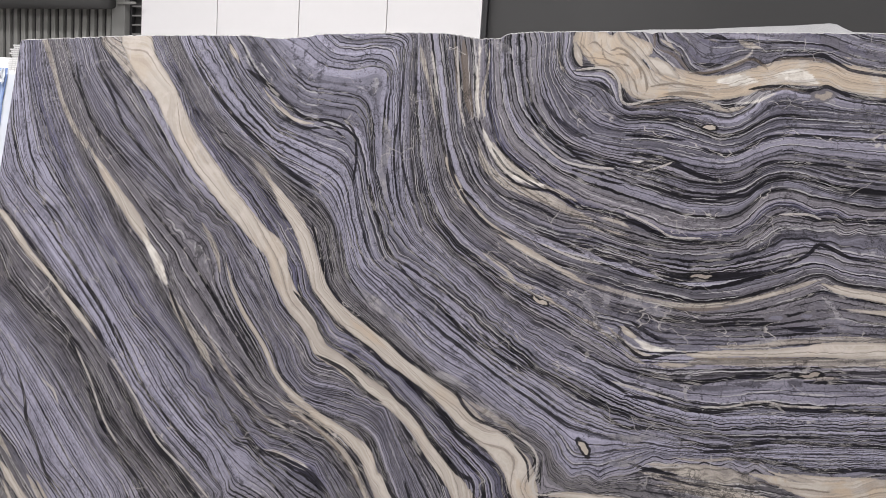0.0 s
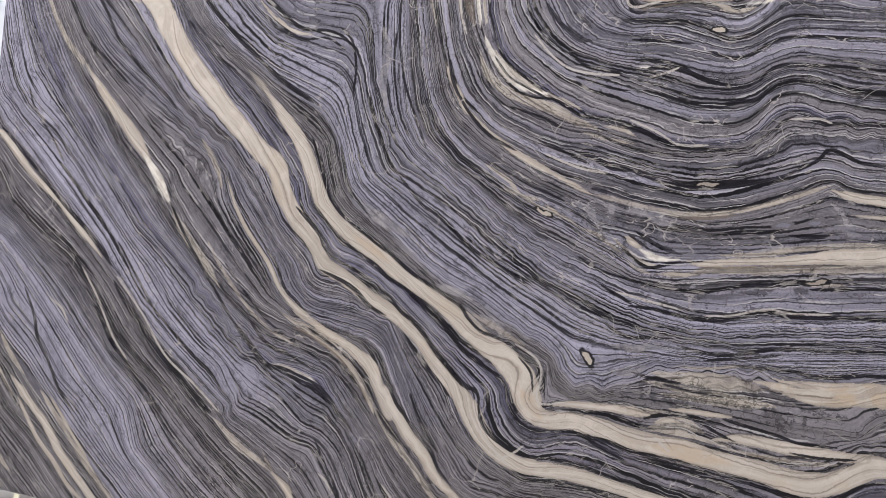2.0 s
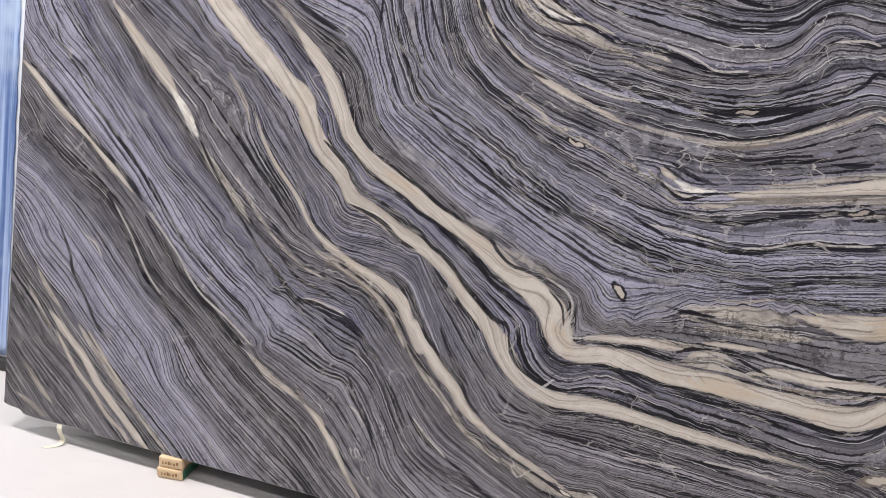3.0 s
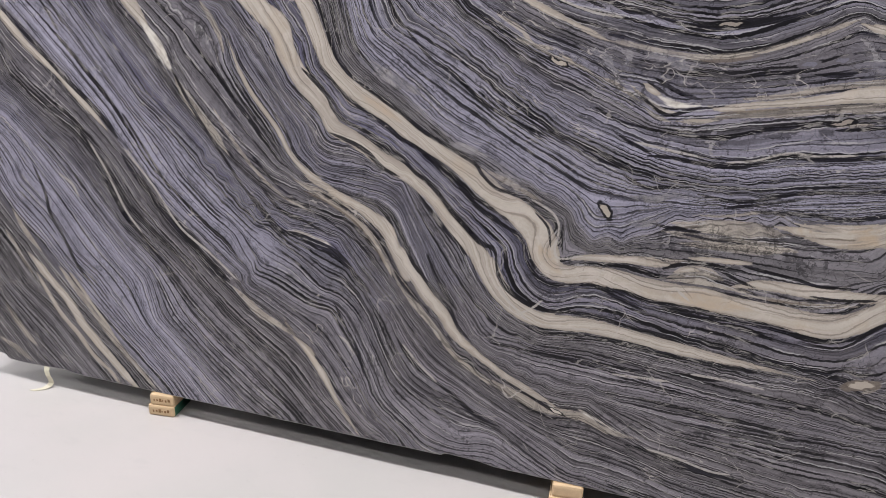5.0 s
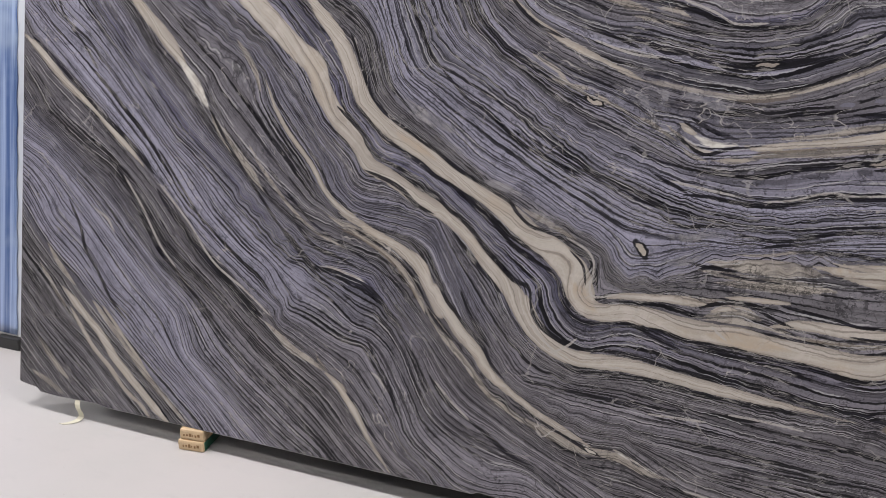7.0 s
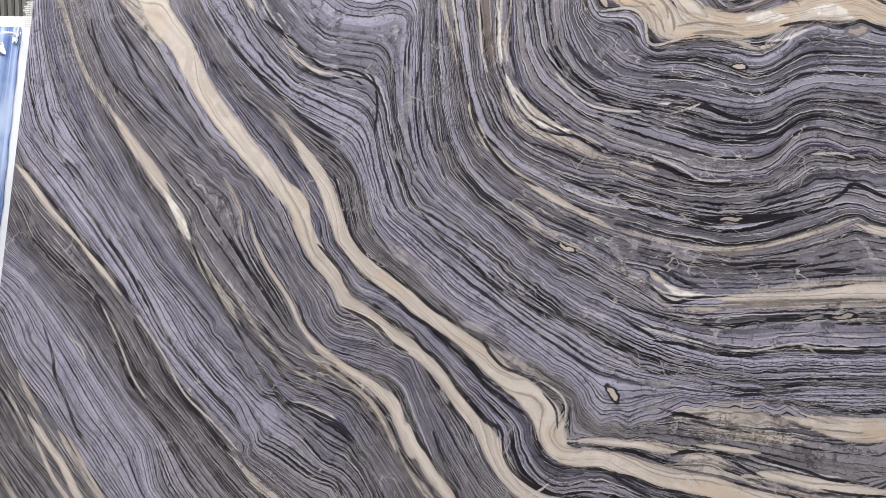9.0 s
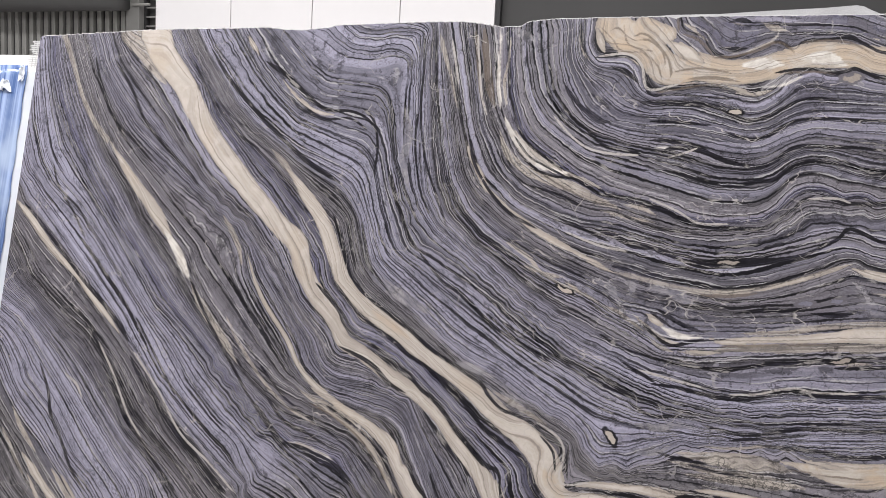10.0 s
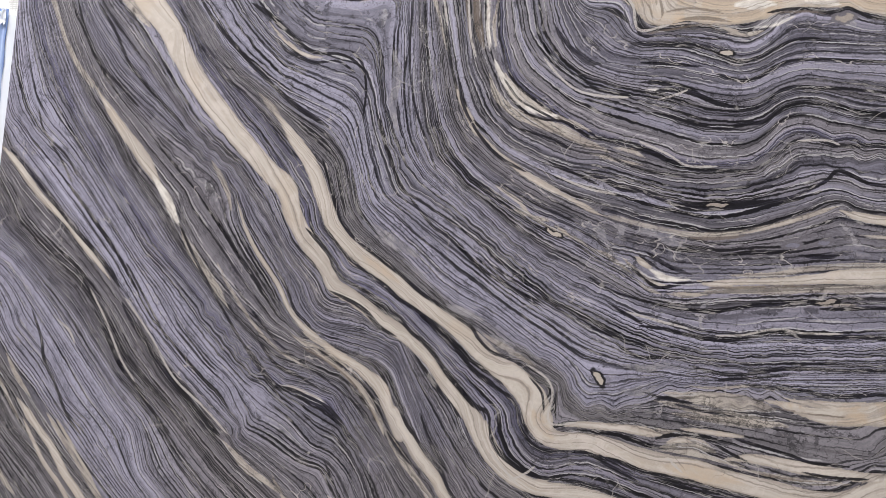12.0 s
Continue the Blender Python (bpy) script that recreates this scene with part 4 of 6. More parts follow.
streak("brown", [(2.018, 1.851, 1.8), (2.033, 1.799, 1.8), (2.064, 1.783, 1.9), (2.109, 1.774, 1.9)])
streak("brown", [(2.158, 1.720, 3.1), (2.228, 1.731, 2.2), (2.312, 1.718, 2.2)])
streak("brown", [(2.195, 1.702, 3.0), (2.258, 1.707, 4.5), (2.328, 1.698, 3.6)])
streak("brown", [(2.120, 1.663, 2.3), (2.176, 1.675, 2.3), (2.260, 1.689, 2.2), (2.302, 1.675, 2.2)])
streak("black", [(1.951, 1.757, 2.4), (2.022, 1.761, 3.1), (2.061, 1.752, 2.9), (2.087, 1.715, 2.9), (2.106, 1.661, 2.9), (2.178, 1.660, 2.2), (2.318, 1.652, 2.2)])
streak("black", [(2.406, 1.721, 2.9), (2.458, 1.732, 2.9), (2.510, 1.733, 2.9), (2.562, 1.724, 4.3), (2.588, 1.736, 4.2), (2.624, 1.722, 3.4), (2.674, 1.709, 3.4), (2.880, 1.690, 3.4)], (True, False))
streak("slate", [(2.416, 1.845, 14.7), (2.500, 1.849, 21.7), (2.590, 1.846, 19.7), (2.651, 1.821, 12.2), (2.880, 1.788, 12.2)], (True, False))
streak("black", [(2.437, 1.825, 2.9), (2.503, 1.823, 2.9), (2.567, 1.819, 3.5), (2.619, 1.790, 2.7), (2.669, 1.773, 3.4), (2.880, 1.749, 3.4)], (True, False))
streak("ash", [(2.397, 1.703, 5.9), (2.427, 1.707, 11.7), (2.459, 1.716, 5.8)])
streak("ash", [(2.569, 1.710, 5.5), (2.595, 1.702, 10.9), (2.617, 1.688, 5.3)])
streak("black", [(1.994, 1.732, 4.5), (2.038, 1.718, 6.6), (2.074, 1.688, 3.6)])
streak("chalk", [(2.013, 1.725, 2.2), (2.051, 1.705, 3.7), (2.064, 1.697, 1.8)])
streak("black", [(0.661, 1.727, 3.0), (0.731, 1.626, 3.9), (0.794, 1.564, 3.8), (0.867, 1.495, 3.7), (0.945, 1.454, 2.7)])
streak("black", [(0.685, 1.709, 2.5), (0.765, 1.609, 2.9), (0.850, 1.539, 2.7), (0.894, 1.523, 2.2)])
streak("taupe", [(0.984, 1.461, 5.4), (1.041, 1.411, 10.8), (1.076, 1.378, 9.0)])
streak("black", [(0.750, 1.038, 3.0), (0.819, 0.939, 4.0), (0.896, 0.844, 3.9), (0.970, 0.759, 3.8), (1.023, 0.698, 4.7)])
streak("taupe", [(0.903, 0.931, 3.9), (0.978, 0.837, 5.7), (1.071, 0.747, 5.5), (1.157, 0.690, 4.4), (1.256, 0.656, 3.4)])
streak("black", [(0.973, 0.871, 2.4), (1.066, 0.781, 2.8), (1.133, 0.723, 2.7), (1.215, 0.677, 2.6), (1.314, 0.633, 2.6), (1.411, 0.580, 2.6), (1.472, 0.520, 2.6)])
streak("black", [(1.076, 0.715, 3.7), (1.143, 0.654, 4.4), (1.222, 0.629, 3.4), (1.300, 0.601, 2.5)])
streak("taupe", [(1.764, 0.832, 4.7), (1.826, 0.806, 7.7), (1.883, 0.782, 6.1), (1.940, 0.756, 3.8)])
streak("thread", [(1.901, 0.765, 1.9), (1.957, 0.738, 1.9), (1.981, 0.701, 1.9), (1.975, 0.639, 1.9), (1.993, 0.618, 1.8), (2.050, 0.633, 1.8)])
streak("black", [(1.912, 0.734, 1.9), (1.951, 0.696, 2.3), (1.963, 0.646, 2.3)])
streak("thread", [(1.961, 1.760, 2.0), (2.036, 1.767, 2.3), (2.076, 1.738, 2.1), (2.100, 1.673, 2.2), (2.175, 1.687, 1.9)])
streak("brown", [(1.952, 1.846, 1.8), (1.994, 1.807, 1.8), (2.020, 1.776, 1.9), (2.080, 1.769, 1.8), (2.121, 1.731, 1.8), (2.135, 1.686, 1.8)])
streak("ash", [(2.371, 1.669, 3.7), (2.402, 1.692, 7.3), (2.435, 1.700, 5.8)])
streak("black", [(1.274, 1.598, 2.6), (1.320, 1.557, 3.5), (1.341, 1.482, 2.7), (1.341, 1.398, 2.7)])
streak("black", [(1.447, 1.822, 2.2), (1.457, 1.721, 2.7), (1.465, 1.587, 2.6), (1.494, 1.456, 2.6), (1.537, 1.360, 2.5), (1.583, 1.267, 2.1)])
streak("black", [(1.456, 1.587, 2.2), (1.460, 1.487, 2.2), (1.487, 1.373, 2.1), (1.528, 1.295, 2.1)])
streak("thread", [(1.534, 1.805, 2.1), (1.551, 1.747, 2.1), (1.570, 1.673, 2.1)])
streak("black", [(1.320, 1.254, 3.6), (1.339, 1.197, 4.5), (1.364, 1.133, 3.5), (1.436, 1.059, 2.5)])
streak("black", [(1.276, 1.242, 3.6), (1.298, 1.177, 3.6), (1.321, 1.112, 2.7)])
streak("black", [(1.759, 1.249, 2.3), (1.818, 1.223, 2.3), (1.908, 1.186, 3.0), (1.995, 1.156, 2.2)])
streak("black", [(1.894, 1.315, 2.3), (1.965, 1.290, 3.0), (2.044, 1.259, 3.7)])
streak("black", [(2.065, 1.335, 3.0), (2.140, 1.311, 2.9), (2.198, 1.304, 3.6), (2.268, 1.300, 2.9)])
streak("thread", [(1.921, 1.278, 1.5), (2.015, 1.249, 1.9), (2.090, 1.240, 1.5)])
streak("black", [(2.039, 1.019, 2.2), (2.100, 0.990, 2.2), (2.174, 0.975, 2.2), (2.244, 0.966, 2.9), (2.300, 0.964, 2.8)])
streak("black", [(1.778, 1.018, 2.3), (1.878, 0.969, 2.3), (1.975, 0.922, 2.3), (2.053, 0.889, 2.2), (2.142, 0.865, 2.2)])
streak("black", [(1.727, 1.035, 2.0), (1.831, 0.971, 2.3), (1.928, 0.931, 1.9)])
streak("thread", [(2.149, 0.939, 1.4), (2.234, 0.926, 1.8), (2.318, 0.915, 1.4)])
streak("black", [(0.568, 0.892, 3.1), (0.637, 0.810, 3.1), (0.704, 0.730, 3.1), (0.758, 0.667, 3.0)])
streak("black", [(0.198, 1.261, 2.7), (0.257, 1.208, 3.3), (0.319, 1.127, 2.8)])
streak("black", [(0.142, 1.365, 3.0), (0.181, 1.289, 2.8), (0.279, 1.219, 2.7), (0.339, 1.148, 2.7)])
streak("black", [(0.206, 0.699, 3.5), (0.258, 0.612, 4.7), (0.285, 0.532, 5.8), (0.332, 0.475, 4.5), (0.397, 0.377, 4.4), (0.465, 0.317, 3.2)])
streak("black", [(0.369, 0.850, 3.2), (0.482, 0.736, 4.3), (0.562, 0.602, 4.3), (0.641, 0.526, 3.1)])
streak("black", [(0.460, 0.733, 3.3), (0.534, 0.634, 5.3), (0.591, 0.562, 6.2), (0.655, 0.510, 6.1), (0.719, 0.451, 5.0), (0.805, 0.380, 3.9)])
streak("thread", [(0.437, 0.794, 2.2), (0.510, 0.703, 2.7), (0.586, 0.588, 2.6), (0.653, 0.519, 2.1)])
streak("thread", [(0.318, 0.676, 2.1), (0.371, 0.647, 3.2), (0.402, 0.605, 2.2)])
streak("cream", [(1.212, 0.764, 2.6), (1.282, 0.732, 4.2), (1.358, 0.708, 4.2), (1.424, 0.683, 4.1)])
streak("cream", [(1.247, 0.720, 2.6), (1.325, 0.683, 4.2), (1.403, 0.643, 5.1), (1.460, 0.589, 5.2), (1.503, 0.525, 5.2), (1.518, 0.497, 4.3)])
streak("cream", [(1.294, 0.711, 2.5), (1.371, 0.678, 3.4), (1.430, 0.639, 3.4), (1.463, 0.613, 2.5)])
streak("black", [(1.275, 0.718, 2.1), (1.353, 0.683, 2.5), (1.420, 0.645, 2.5), (1.472, 0.599, 2.6), (1.512, 0.543, 2.6)])
streak("black", [(1.483, 0.703, 2.6), (1.519, 0.662, 3.4), (1.538, 0.626, 3.4), (1.566, 0.568, 4.2), (1.600, 0.520, 4.2)])
streak("black", [(1.576, 0.555, 3.4), (1.614, 0.512, 4.3), (1.650, 0.477, 6.0), (1.696, 0.435, 5.1), (1.724, 0.391, 3.4), (1.769, 0.349, 2.5)])
streak("taupe", [(1.252, 1.080, 5.3), (1.305, 1.031, 7.8), (1.357, 0.984, 7.6), (1.405, 0.961, 5.8)])
streak("taupe", [(1.815, 1.177, 3.8), (1.880, 1.160, 5.3), (1.934, 1.155, 3.8)])
streak("cream", [(1.936, 1.143, 3.0), (1.965, 1.128, 3.8), (1.984, 1.118, 2.2)])
streak("ash", [(2.026, 1.144, 3.0), (2.047, 1.154, 7.4), (2.069, 1.127, 6.6), (2.090, 1.092, 7.3), (2.114, 1.073, 5.8)])
streak("ash", [(2.091, 1.159, 4.4), (2.113, 1.149, 8.7), (2.104, 1.123, 5.8)])
streak("ash", [(2.141, 1.157, 5.8), (2.192, 1.152, 11.6), (2.234, 1.145, 8.6), (2.259, 1.133, 4.3)])
streak("taupe", [(2.154, 1.034, 2.2), (2.192, 1.007, 5.1), (2.235, 0.993, 5.0)])
streak("cream", [(2.360, 1.034, 2.8), (2.413, 1.035, 2.8), (2.477, 1.046, 2.1)])
streak("taupe", [(2.266, 0.600, 4.4), (2.328, 0.606, 7.2), (2.409, 0.603, 5.7), (2.476, 0.596, 4.2)])
streak("cream", [(2.278, 0.617, 3.6), (2.317, 0.634, 6.4), (2.352, 0.633, 4.3)])
streak("amber", [(1.924, 0.648, 9.3), (1.946, 0.628, 17.0), (1.976, 0.594, 13.9), (2.000, 0.578, 6.1)])
streak("black", [(2.411, 0.589, 2.1), (2.478, 0.582, 2.1), (2.556, 0.580, 2.1), (2.632, 0.580, 2.1)])
streak("black", [(2.603, 0.608, 2.1), (2.677, 0.609, 2.7), (2.748, 0.619, 2.7)])
streak("taupe", [(2.747, 0.389, 5.4), (2.768, 0.407, 9.4), (2.788, 0.422, 10.7)])
streak("cream", [(2.738, 0.407, 4.1), (2.761, 0.417, 6.9), (2.787, 0.428, 6.8)])
streak("black", [(2.713, 0.405, 3.4), (2.747, 0.389, 2.7), (2.768, 0.372, 2.0)])
streak("taupe", [(1.776, 0.269, 5.1), (1.844, 0.245, 6.7), (1.927, 0.223, 7.5), (2.016, 0.192, 8.2)])
streak("black", [(1.791, 0.288, 2.5), (1.858, 0.264, 2.5), (1.934, 0.233, 2.5), (1.999, 0.205, 3.3), (2.040, 0.192, 4.1)])
streak("chalk", [(1.998, 0.216, 3.3), (2.024, 0.198, 4.9), (2.040, 0.189, 3.3)])
streak("black", [(1.817, 0.358, 2.0), (1.914, 0.355, 2.4), (2.023, 0.353, 2.4), (2.144, 0.351, 2.3), (2.246, 0.354, 1.9)])
streak("black", [(2.460, 0.319, 2.2), (2.566, 0.322, 2.2), (2.655, 0.328, 2.9), (2.770, 0.315, 2.1)])
streak("black", [(2.388, 0.236, 1.9), (2.511, 0.239, 2.2), (2.629, 0.242, 1.8)])
streak("thread", [(2.357, 0.367, 1.5), (2.413, 0.367, 1.9), (2.481, 0.364, 1.5), (2.534, 0.360, 1.5)])
streak("thread", [(2.161, 0.331, 1.5), (2.234, 0.334, 1.9), (2.305, 0.338, 1.5)])
streak("thread", [(1.827, 0.519, 1.6), (1.885, 0.464, 2.0), (1.922, 0.439, 1.6)])
streak("thread", [(1.889, 0.449, 1.9), (1.926, 0.471, 1.5), (1.955, 0.499, 1.5)])
streak("thread", [(2.289, 0.586, 2.1), (2.312, 0.567, 2.1), (2.332, 0.553, 1.4)])
streak("taupe", [(1.173, 0.328, 3.0), (1.194, 0.296, 5.9), (1.224, 0.271, 5.9)])
streak("taupe", [(0.053, 0.078, 7.3), (0.129, 0.050, 9.8), (0.203, 0.013, 9.8)])
streak("cream", [(0.352, 0.361, 3.5), (0.410, 0.303, 5.9), (0.468, 0.244, 5.8), (0.537, 0.179, 4.6)])
streak("taupe", [(1.901, 1.822, 3.8), (1.917, 1.775, 3.7), (1.940, 1.744, 3.0)])
streak("black", [(1.902, 1.854, 3.1), (1.910, 1.807, 3.8), (1.924, 1.767, 3.8)])
streak("black", [(1.877, 1.680, 3.8), (1.913, 1.634, 4.5), (1.947, 1.604, 5.9), (1.980, 1.582, 6.0), (2.017, 1.583, 3.8)])
streak("black", [(1.949, 1.658, 3.0), (1.982, 1.636, 5.2), (2.007, 1.614, 3.7)])
streak("thread", [(1.855, 1.593, 1.5), (1.908, 1.540, 1.5), (1.957, 1.508, 1.5), (2.019, 1.496, 1.9), (2.093, 1.495, 1.9)])
streak("chalk", [(2.134, 1.517, 1.9), (2.156, 1.518, 3.7), (2.185, 1.510, 2.2)])
streak("black", [(2.143, 1.505, 3.0), (2.184, 1.519, 5.2), (2.227, 1.517, 4.4), (2.263, 1.508, 2.9)])
streak("thread", [(2.166, 1.492, 1.5), (2.207, 1.506, 1.5), (2.240, 1.522, 1.5)])
streak("taupe", [(1.709, 1.822, 3.3), (1.710, 1.741, 3.3), (1.706, 1.676, 4.1), (1.721, 1.612, 4.0)])
streak("brown", [(1.601, 1.838, 3.4), (1.620, 1.740, 4.2), (1.637, 1.658, 4.1), (1.657, 1.602, 3.3)])
streak("thread", [(1.610, 1.822, 1.7), (1.627, 1.723, 1.7), (1.643, 1.642, 2.1), (1.665, 1.586, 2.0)])
streak("taupe", [(1.739, 1.557, 3.9), (1.776, 1.518, 5.4), (1.820, 1.481, 6.9), (1.879, 1.445, 6.8), (1.951, 1.422, 6.0), (2.007, 1.399, 5.2)])
streak("black", [(1.750, 1.533, 2.3), (1.796, 1.480, 2.3), (1.839, 1.456, 2.3), (1.904, 1.428, 2.3)])
streak("taupe", [(2.062, 1.362, 4.5), (2.122, 1.355, 5.9), (2.159, 1.335, 3.6)])
streak("taupe", [(2.005, 1.343, 3.8), (2.080, 1.329, 5.2), (2.154, 1.320, 2.9)])
streak("brown", [(1.984, 1.830, 2.4), (2.006, 1.838, 2.3), (2.047, 1.807, 2.2), (2.091, 1.804, 2.2), (2.127, 1.774, 2.1), (2.139, 1.731, 2.5)])
streak("brown", [(2.169, 1.823, 3.0), (2.214, 1.808, 3.6), (2.245, 1.778, 2.8), (2.261, 1.756, 2.7)])
streak("brown", [(2.253, 1.759, 3.8), (2.308, 1.764, 3.7), (2.361, 1.779, 3.0), (2.406, 1.801, 3.7), (2.441, 1.783, 2.7), (2.453, 1.765, 2.0)])
streak("chalk", [(2.260, 1.763, 2.3), (2.308, 1.770, 2.3), (2.361, 1.786, 2.2), (2.401, 1.811, 2.9), (2.410, 1.838, 2.1)])
streak("taupe", [(2.174, 1.850, 3.6), (2.211, 1.830, 6.4), (2.242, 1.800, 4.9)])
streak("taupe", [(2.274, 1.835, 3.8), (2.300, 1.850, 4.5), (2.336, 1.838, 3.6)])
streak("black", [(2.265, 1.786, 4.5), (2.307, 1.781, 6.7), (2.340, 1.786, 4.5)])
streak("black", [(2.286, 1.853, 4.6), (2.320, 1.859, 5.9), (2.348, 1.850, 3.6)])
streak("taupe", [(2.368, 1.853, 5.6), (2.396, 1.838, 8.5), (2.430, 1.831, 5.7)])
streak("taupe", [(2.603, 1.838, 3.9), (2.623, 1.821, 6.5), (2.643, 1.802, 3.9)])
streak("brown", [(2.465, 1.802, 2.2), (2.530, 1.806, 2.9), (2.581, 1.798, 2.8), (2.633, 1.767, 2.0)])
streak("brown", [(2.420, 1.721, 2.2), (2.498, 1.726, 2.9), (2.574, 1.721, 2.1)])
streak("taupe", [(2.317, 1.668, 4.4), (2.365, 1.665, 6.6), (2.410, 1.678, 5.9)])
streak("chalk", [(2.383, 1.684, 1.8), (2.435, 1.693, 2.9), (2.473, 1.715, 2.2)])
streak("taupe", [(2.240, 0.724, 5.0), (2.323, 0.718, 9.8), (2.402, 0.715, 11.0), (2.480, 0.716, 10.2), (2.568, 0.710, 8.0)])
streak("taupe", [(2.065, 0.631, 4.3), (2.151, 0.636, 7.1), (2.248, 0.645, 8.4), (2.342, 0.652, 6.9)])
streak("cream", [(2.314, 0.663, 3.5), (2.394, 0.667, 6.2), (2.471, 0.671, 6.1)])
streak("black", [(2.288, 0.723, 2.1), (2.363, 0.716, 2.8), (2.442, 0.714, 2.0)])
streak("black", [(2.211, 0.740, 2.1), (2.267, 0.733, 3.5), (2.335, 0.731, 2.1)])
streak("taupe", [(2.311, 0.771, 2.1), (2.397, 0.780, 3.4), (2.473, 0.798, 3.4), (2.524, 0.794, 2.0)])
streak("cream", [(2.538, 0.780, 2.7), (2.588, 0.775, 4.0), (2.649, 0.773, 3.3)])
streak("brown", [(2.528, 0.751, 2.0), (2.602, 0.751, 2.0), (2.686, 0.756, 2.0)])
streak("ash", [(2.001, 1.164, 4.5), (2.032, 1.153, 8.9), (2.065, 1.126, 8.1), (2.090, 1.092, 5.8)])
streak("ash", [(2.200, 1.141, 5.8), (2.243, 1.131, 10.0), (2.279, 1.113, 5.7)])
streak("ash", [(2.627, 1.214, 3.9), (2.653, 1.190, 6.4), (2.673, 1.165, 6.6), (2.701, 1.157, 9.3)])
streak("ash", [(2.643, 1.155, 4.0), (2.674, 1.149, 8.0), (2.704, 1.147, 8.0)])
streak("ash", [(2.041, 1.356, 3.8), (2.092, 1.360, 5.9), (2.137, 1.348, 3.7)])
streak("ash", [(2.134, 0.802, 4.3), (2.205, 0.800, 9.2), (2.259, 0.813, 7.0), (2.314, 0.811, 3.5)])
streak("ash", [(2.133, 0.739, 4.3), (2.197, 0.735, 9.1), (2.251, 0.758, 4.8)])
streak("ash", [(1.768, 0.825, 4.6), (1.817, 0.817, 10.7), (1.866, 0.798, 7.6)])
streak("ash", [(2.231, 1.846, 3.5), (2.266, 1.805, 5.5), (2.294, 1.771, 3.4)])
streak("ash", [(2.321, 0.955, 3.3), (2.336, 0.979, 6.2), (2.332, 0.936, 6.0), (2.344, 0.916, 3.4)])
streak("ash", [(1.699, 1.838, 4.7), (1.741, 1.822, 12.4), (1.785, 1.798, 9.2)])
streak("ash", [(2.436, 1.069, 2.7), (2.499, 1.086, 5.4), (2.561, 1.104, 4.0)])
streak("ash", [(1.419, 1.602, 7.1), (1.433, 1.519, 14.2), (1.431, 1.436, 12.3), (1.459, 1.355, 8.6)])
streak("ash", [(1.357, 1.116, 5.0), (1.415, 1.081, 14.9), (1.490, 1.048, 16.2), (1.581, 1.010, 9.6)])
streak("ash", [(1.613, 0.888, 4.7), (1.696, 0.884, 10.9), (1.780, 0.865, 9.2)])
streak("amber", [(1.390, 1.001, 6.7), (1.448, 0.971, 11.5), (1.513, 0.938, 8.1)])
streak("amber", [(1.985, 1.823, 14.9), (2.025, 1.799, 18.0), (2.071, 1.792, 10.7)])
streak("amber", [(2.113, 1.731, 11.7), (2.174, 1.702, 14.8), (2.244, 1.703, 10.5)])
streak("amber", [(2.686, 0.762, 7.8), (2.733, 0.764, 13.0)])

# knots and eyes of the stone: along, up, half length, half height, turn, rim, core
EYES = [
    (2.324, 1.619, 0.024, 0.010, -2, BLACK, SAND),
    (1.936, 1.122, 0.030, 0.008, -21, BLACK, SAND),
    (2.344, 1.234, 0.044, 0.010, 6, BLACK, TAUPE),
    (2.096, 0.758, 0.015, 0.032, 35, BLACK, SAND),
    (2.529, 1.152, 0.028, 0.010, 12, GREY, SLATE),
    (2.595, 1.168, 0.023, 0.008, 19, GREY, SLATE),
    (2.617, 1.024, 0.037, 0.009, 10, BLACK, TAUPE),
    (2.582, 1.712, 0.030, 0.016, 2, GREY, TAUPE),

    (2.744, 0.410, 0.046, 0.013, 15, BROWN, SAND),
    (2.024, 0.198, 0.030, 0.006, -18, BLACK, CREAM),
]

# patches where the bands are torn: along, up, half length, half height, turn, strength
TORN = [
    (2.136, 1.151, 0.143, 0.053, -15, 0.8),
    (2.273, 1.080, 0.096, 0.037, -5, 0.6),
    (2.658, 1.172, 0.074, 0.055, -8, 0.7),
    (1.999, 1.635, 0.113, 0.075, -27, 0.75),
    (2.280, 1.828, 0.125, 0.052, 1, 0.4),
    (1.807, 0.827, 0.087, 0.039, -29, 0.75),
    (2.164, 0.767, 0.099, 0.049, 10, 0.7),
    (0.770, 1.586, 0.063, 0.167, 28, 0.55),
    (1.233, 1.384, 0.074, 0.038, -31, 0.6),
    (0.995, 0.862, 0.059, 0.120, 33, 0.5),
    (1.425, 0.334, 0.054, 0.084, 29, 0.5),
    (1.415, 1.717, 0.089, 0.051, 12, 0.45),
    (2.680, 1.829, 0.050, 0.043, -19, 0.6),
    (2.261, 0.699, 0.161, 0.031, 1, 0.25),
]


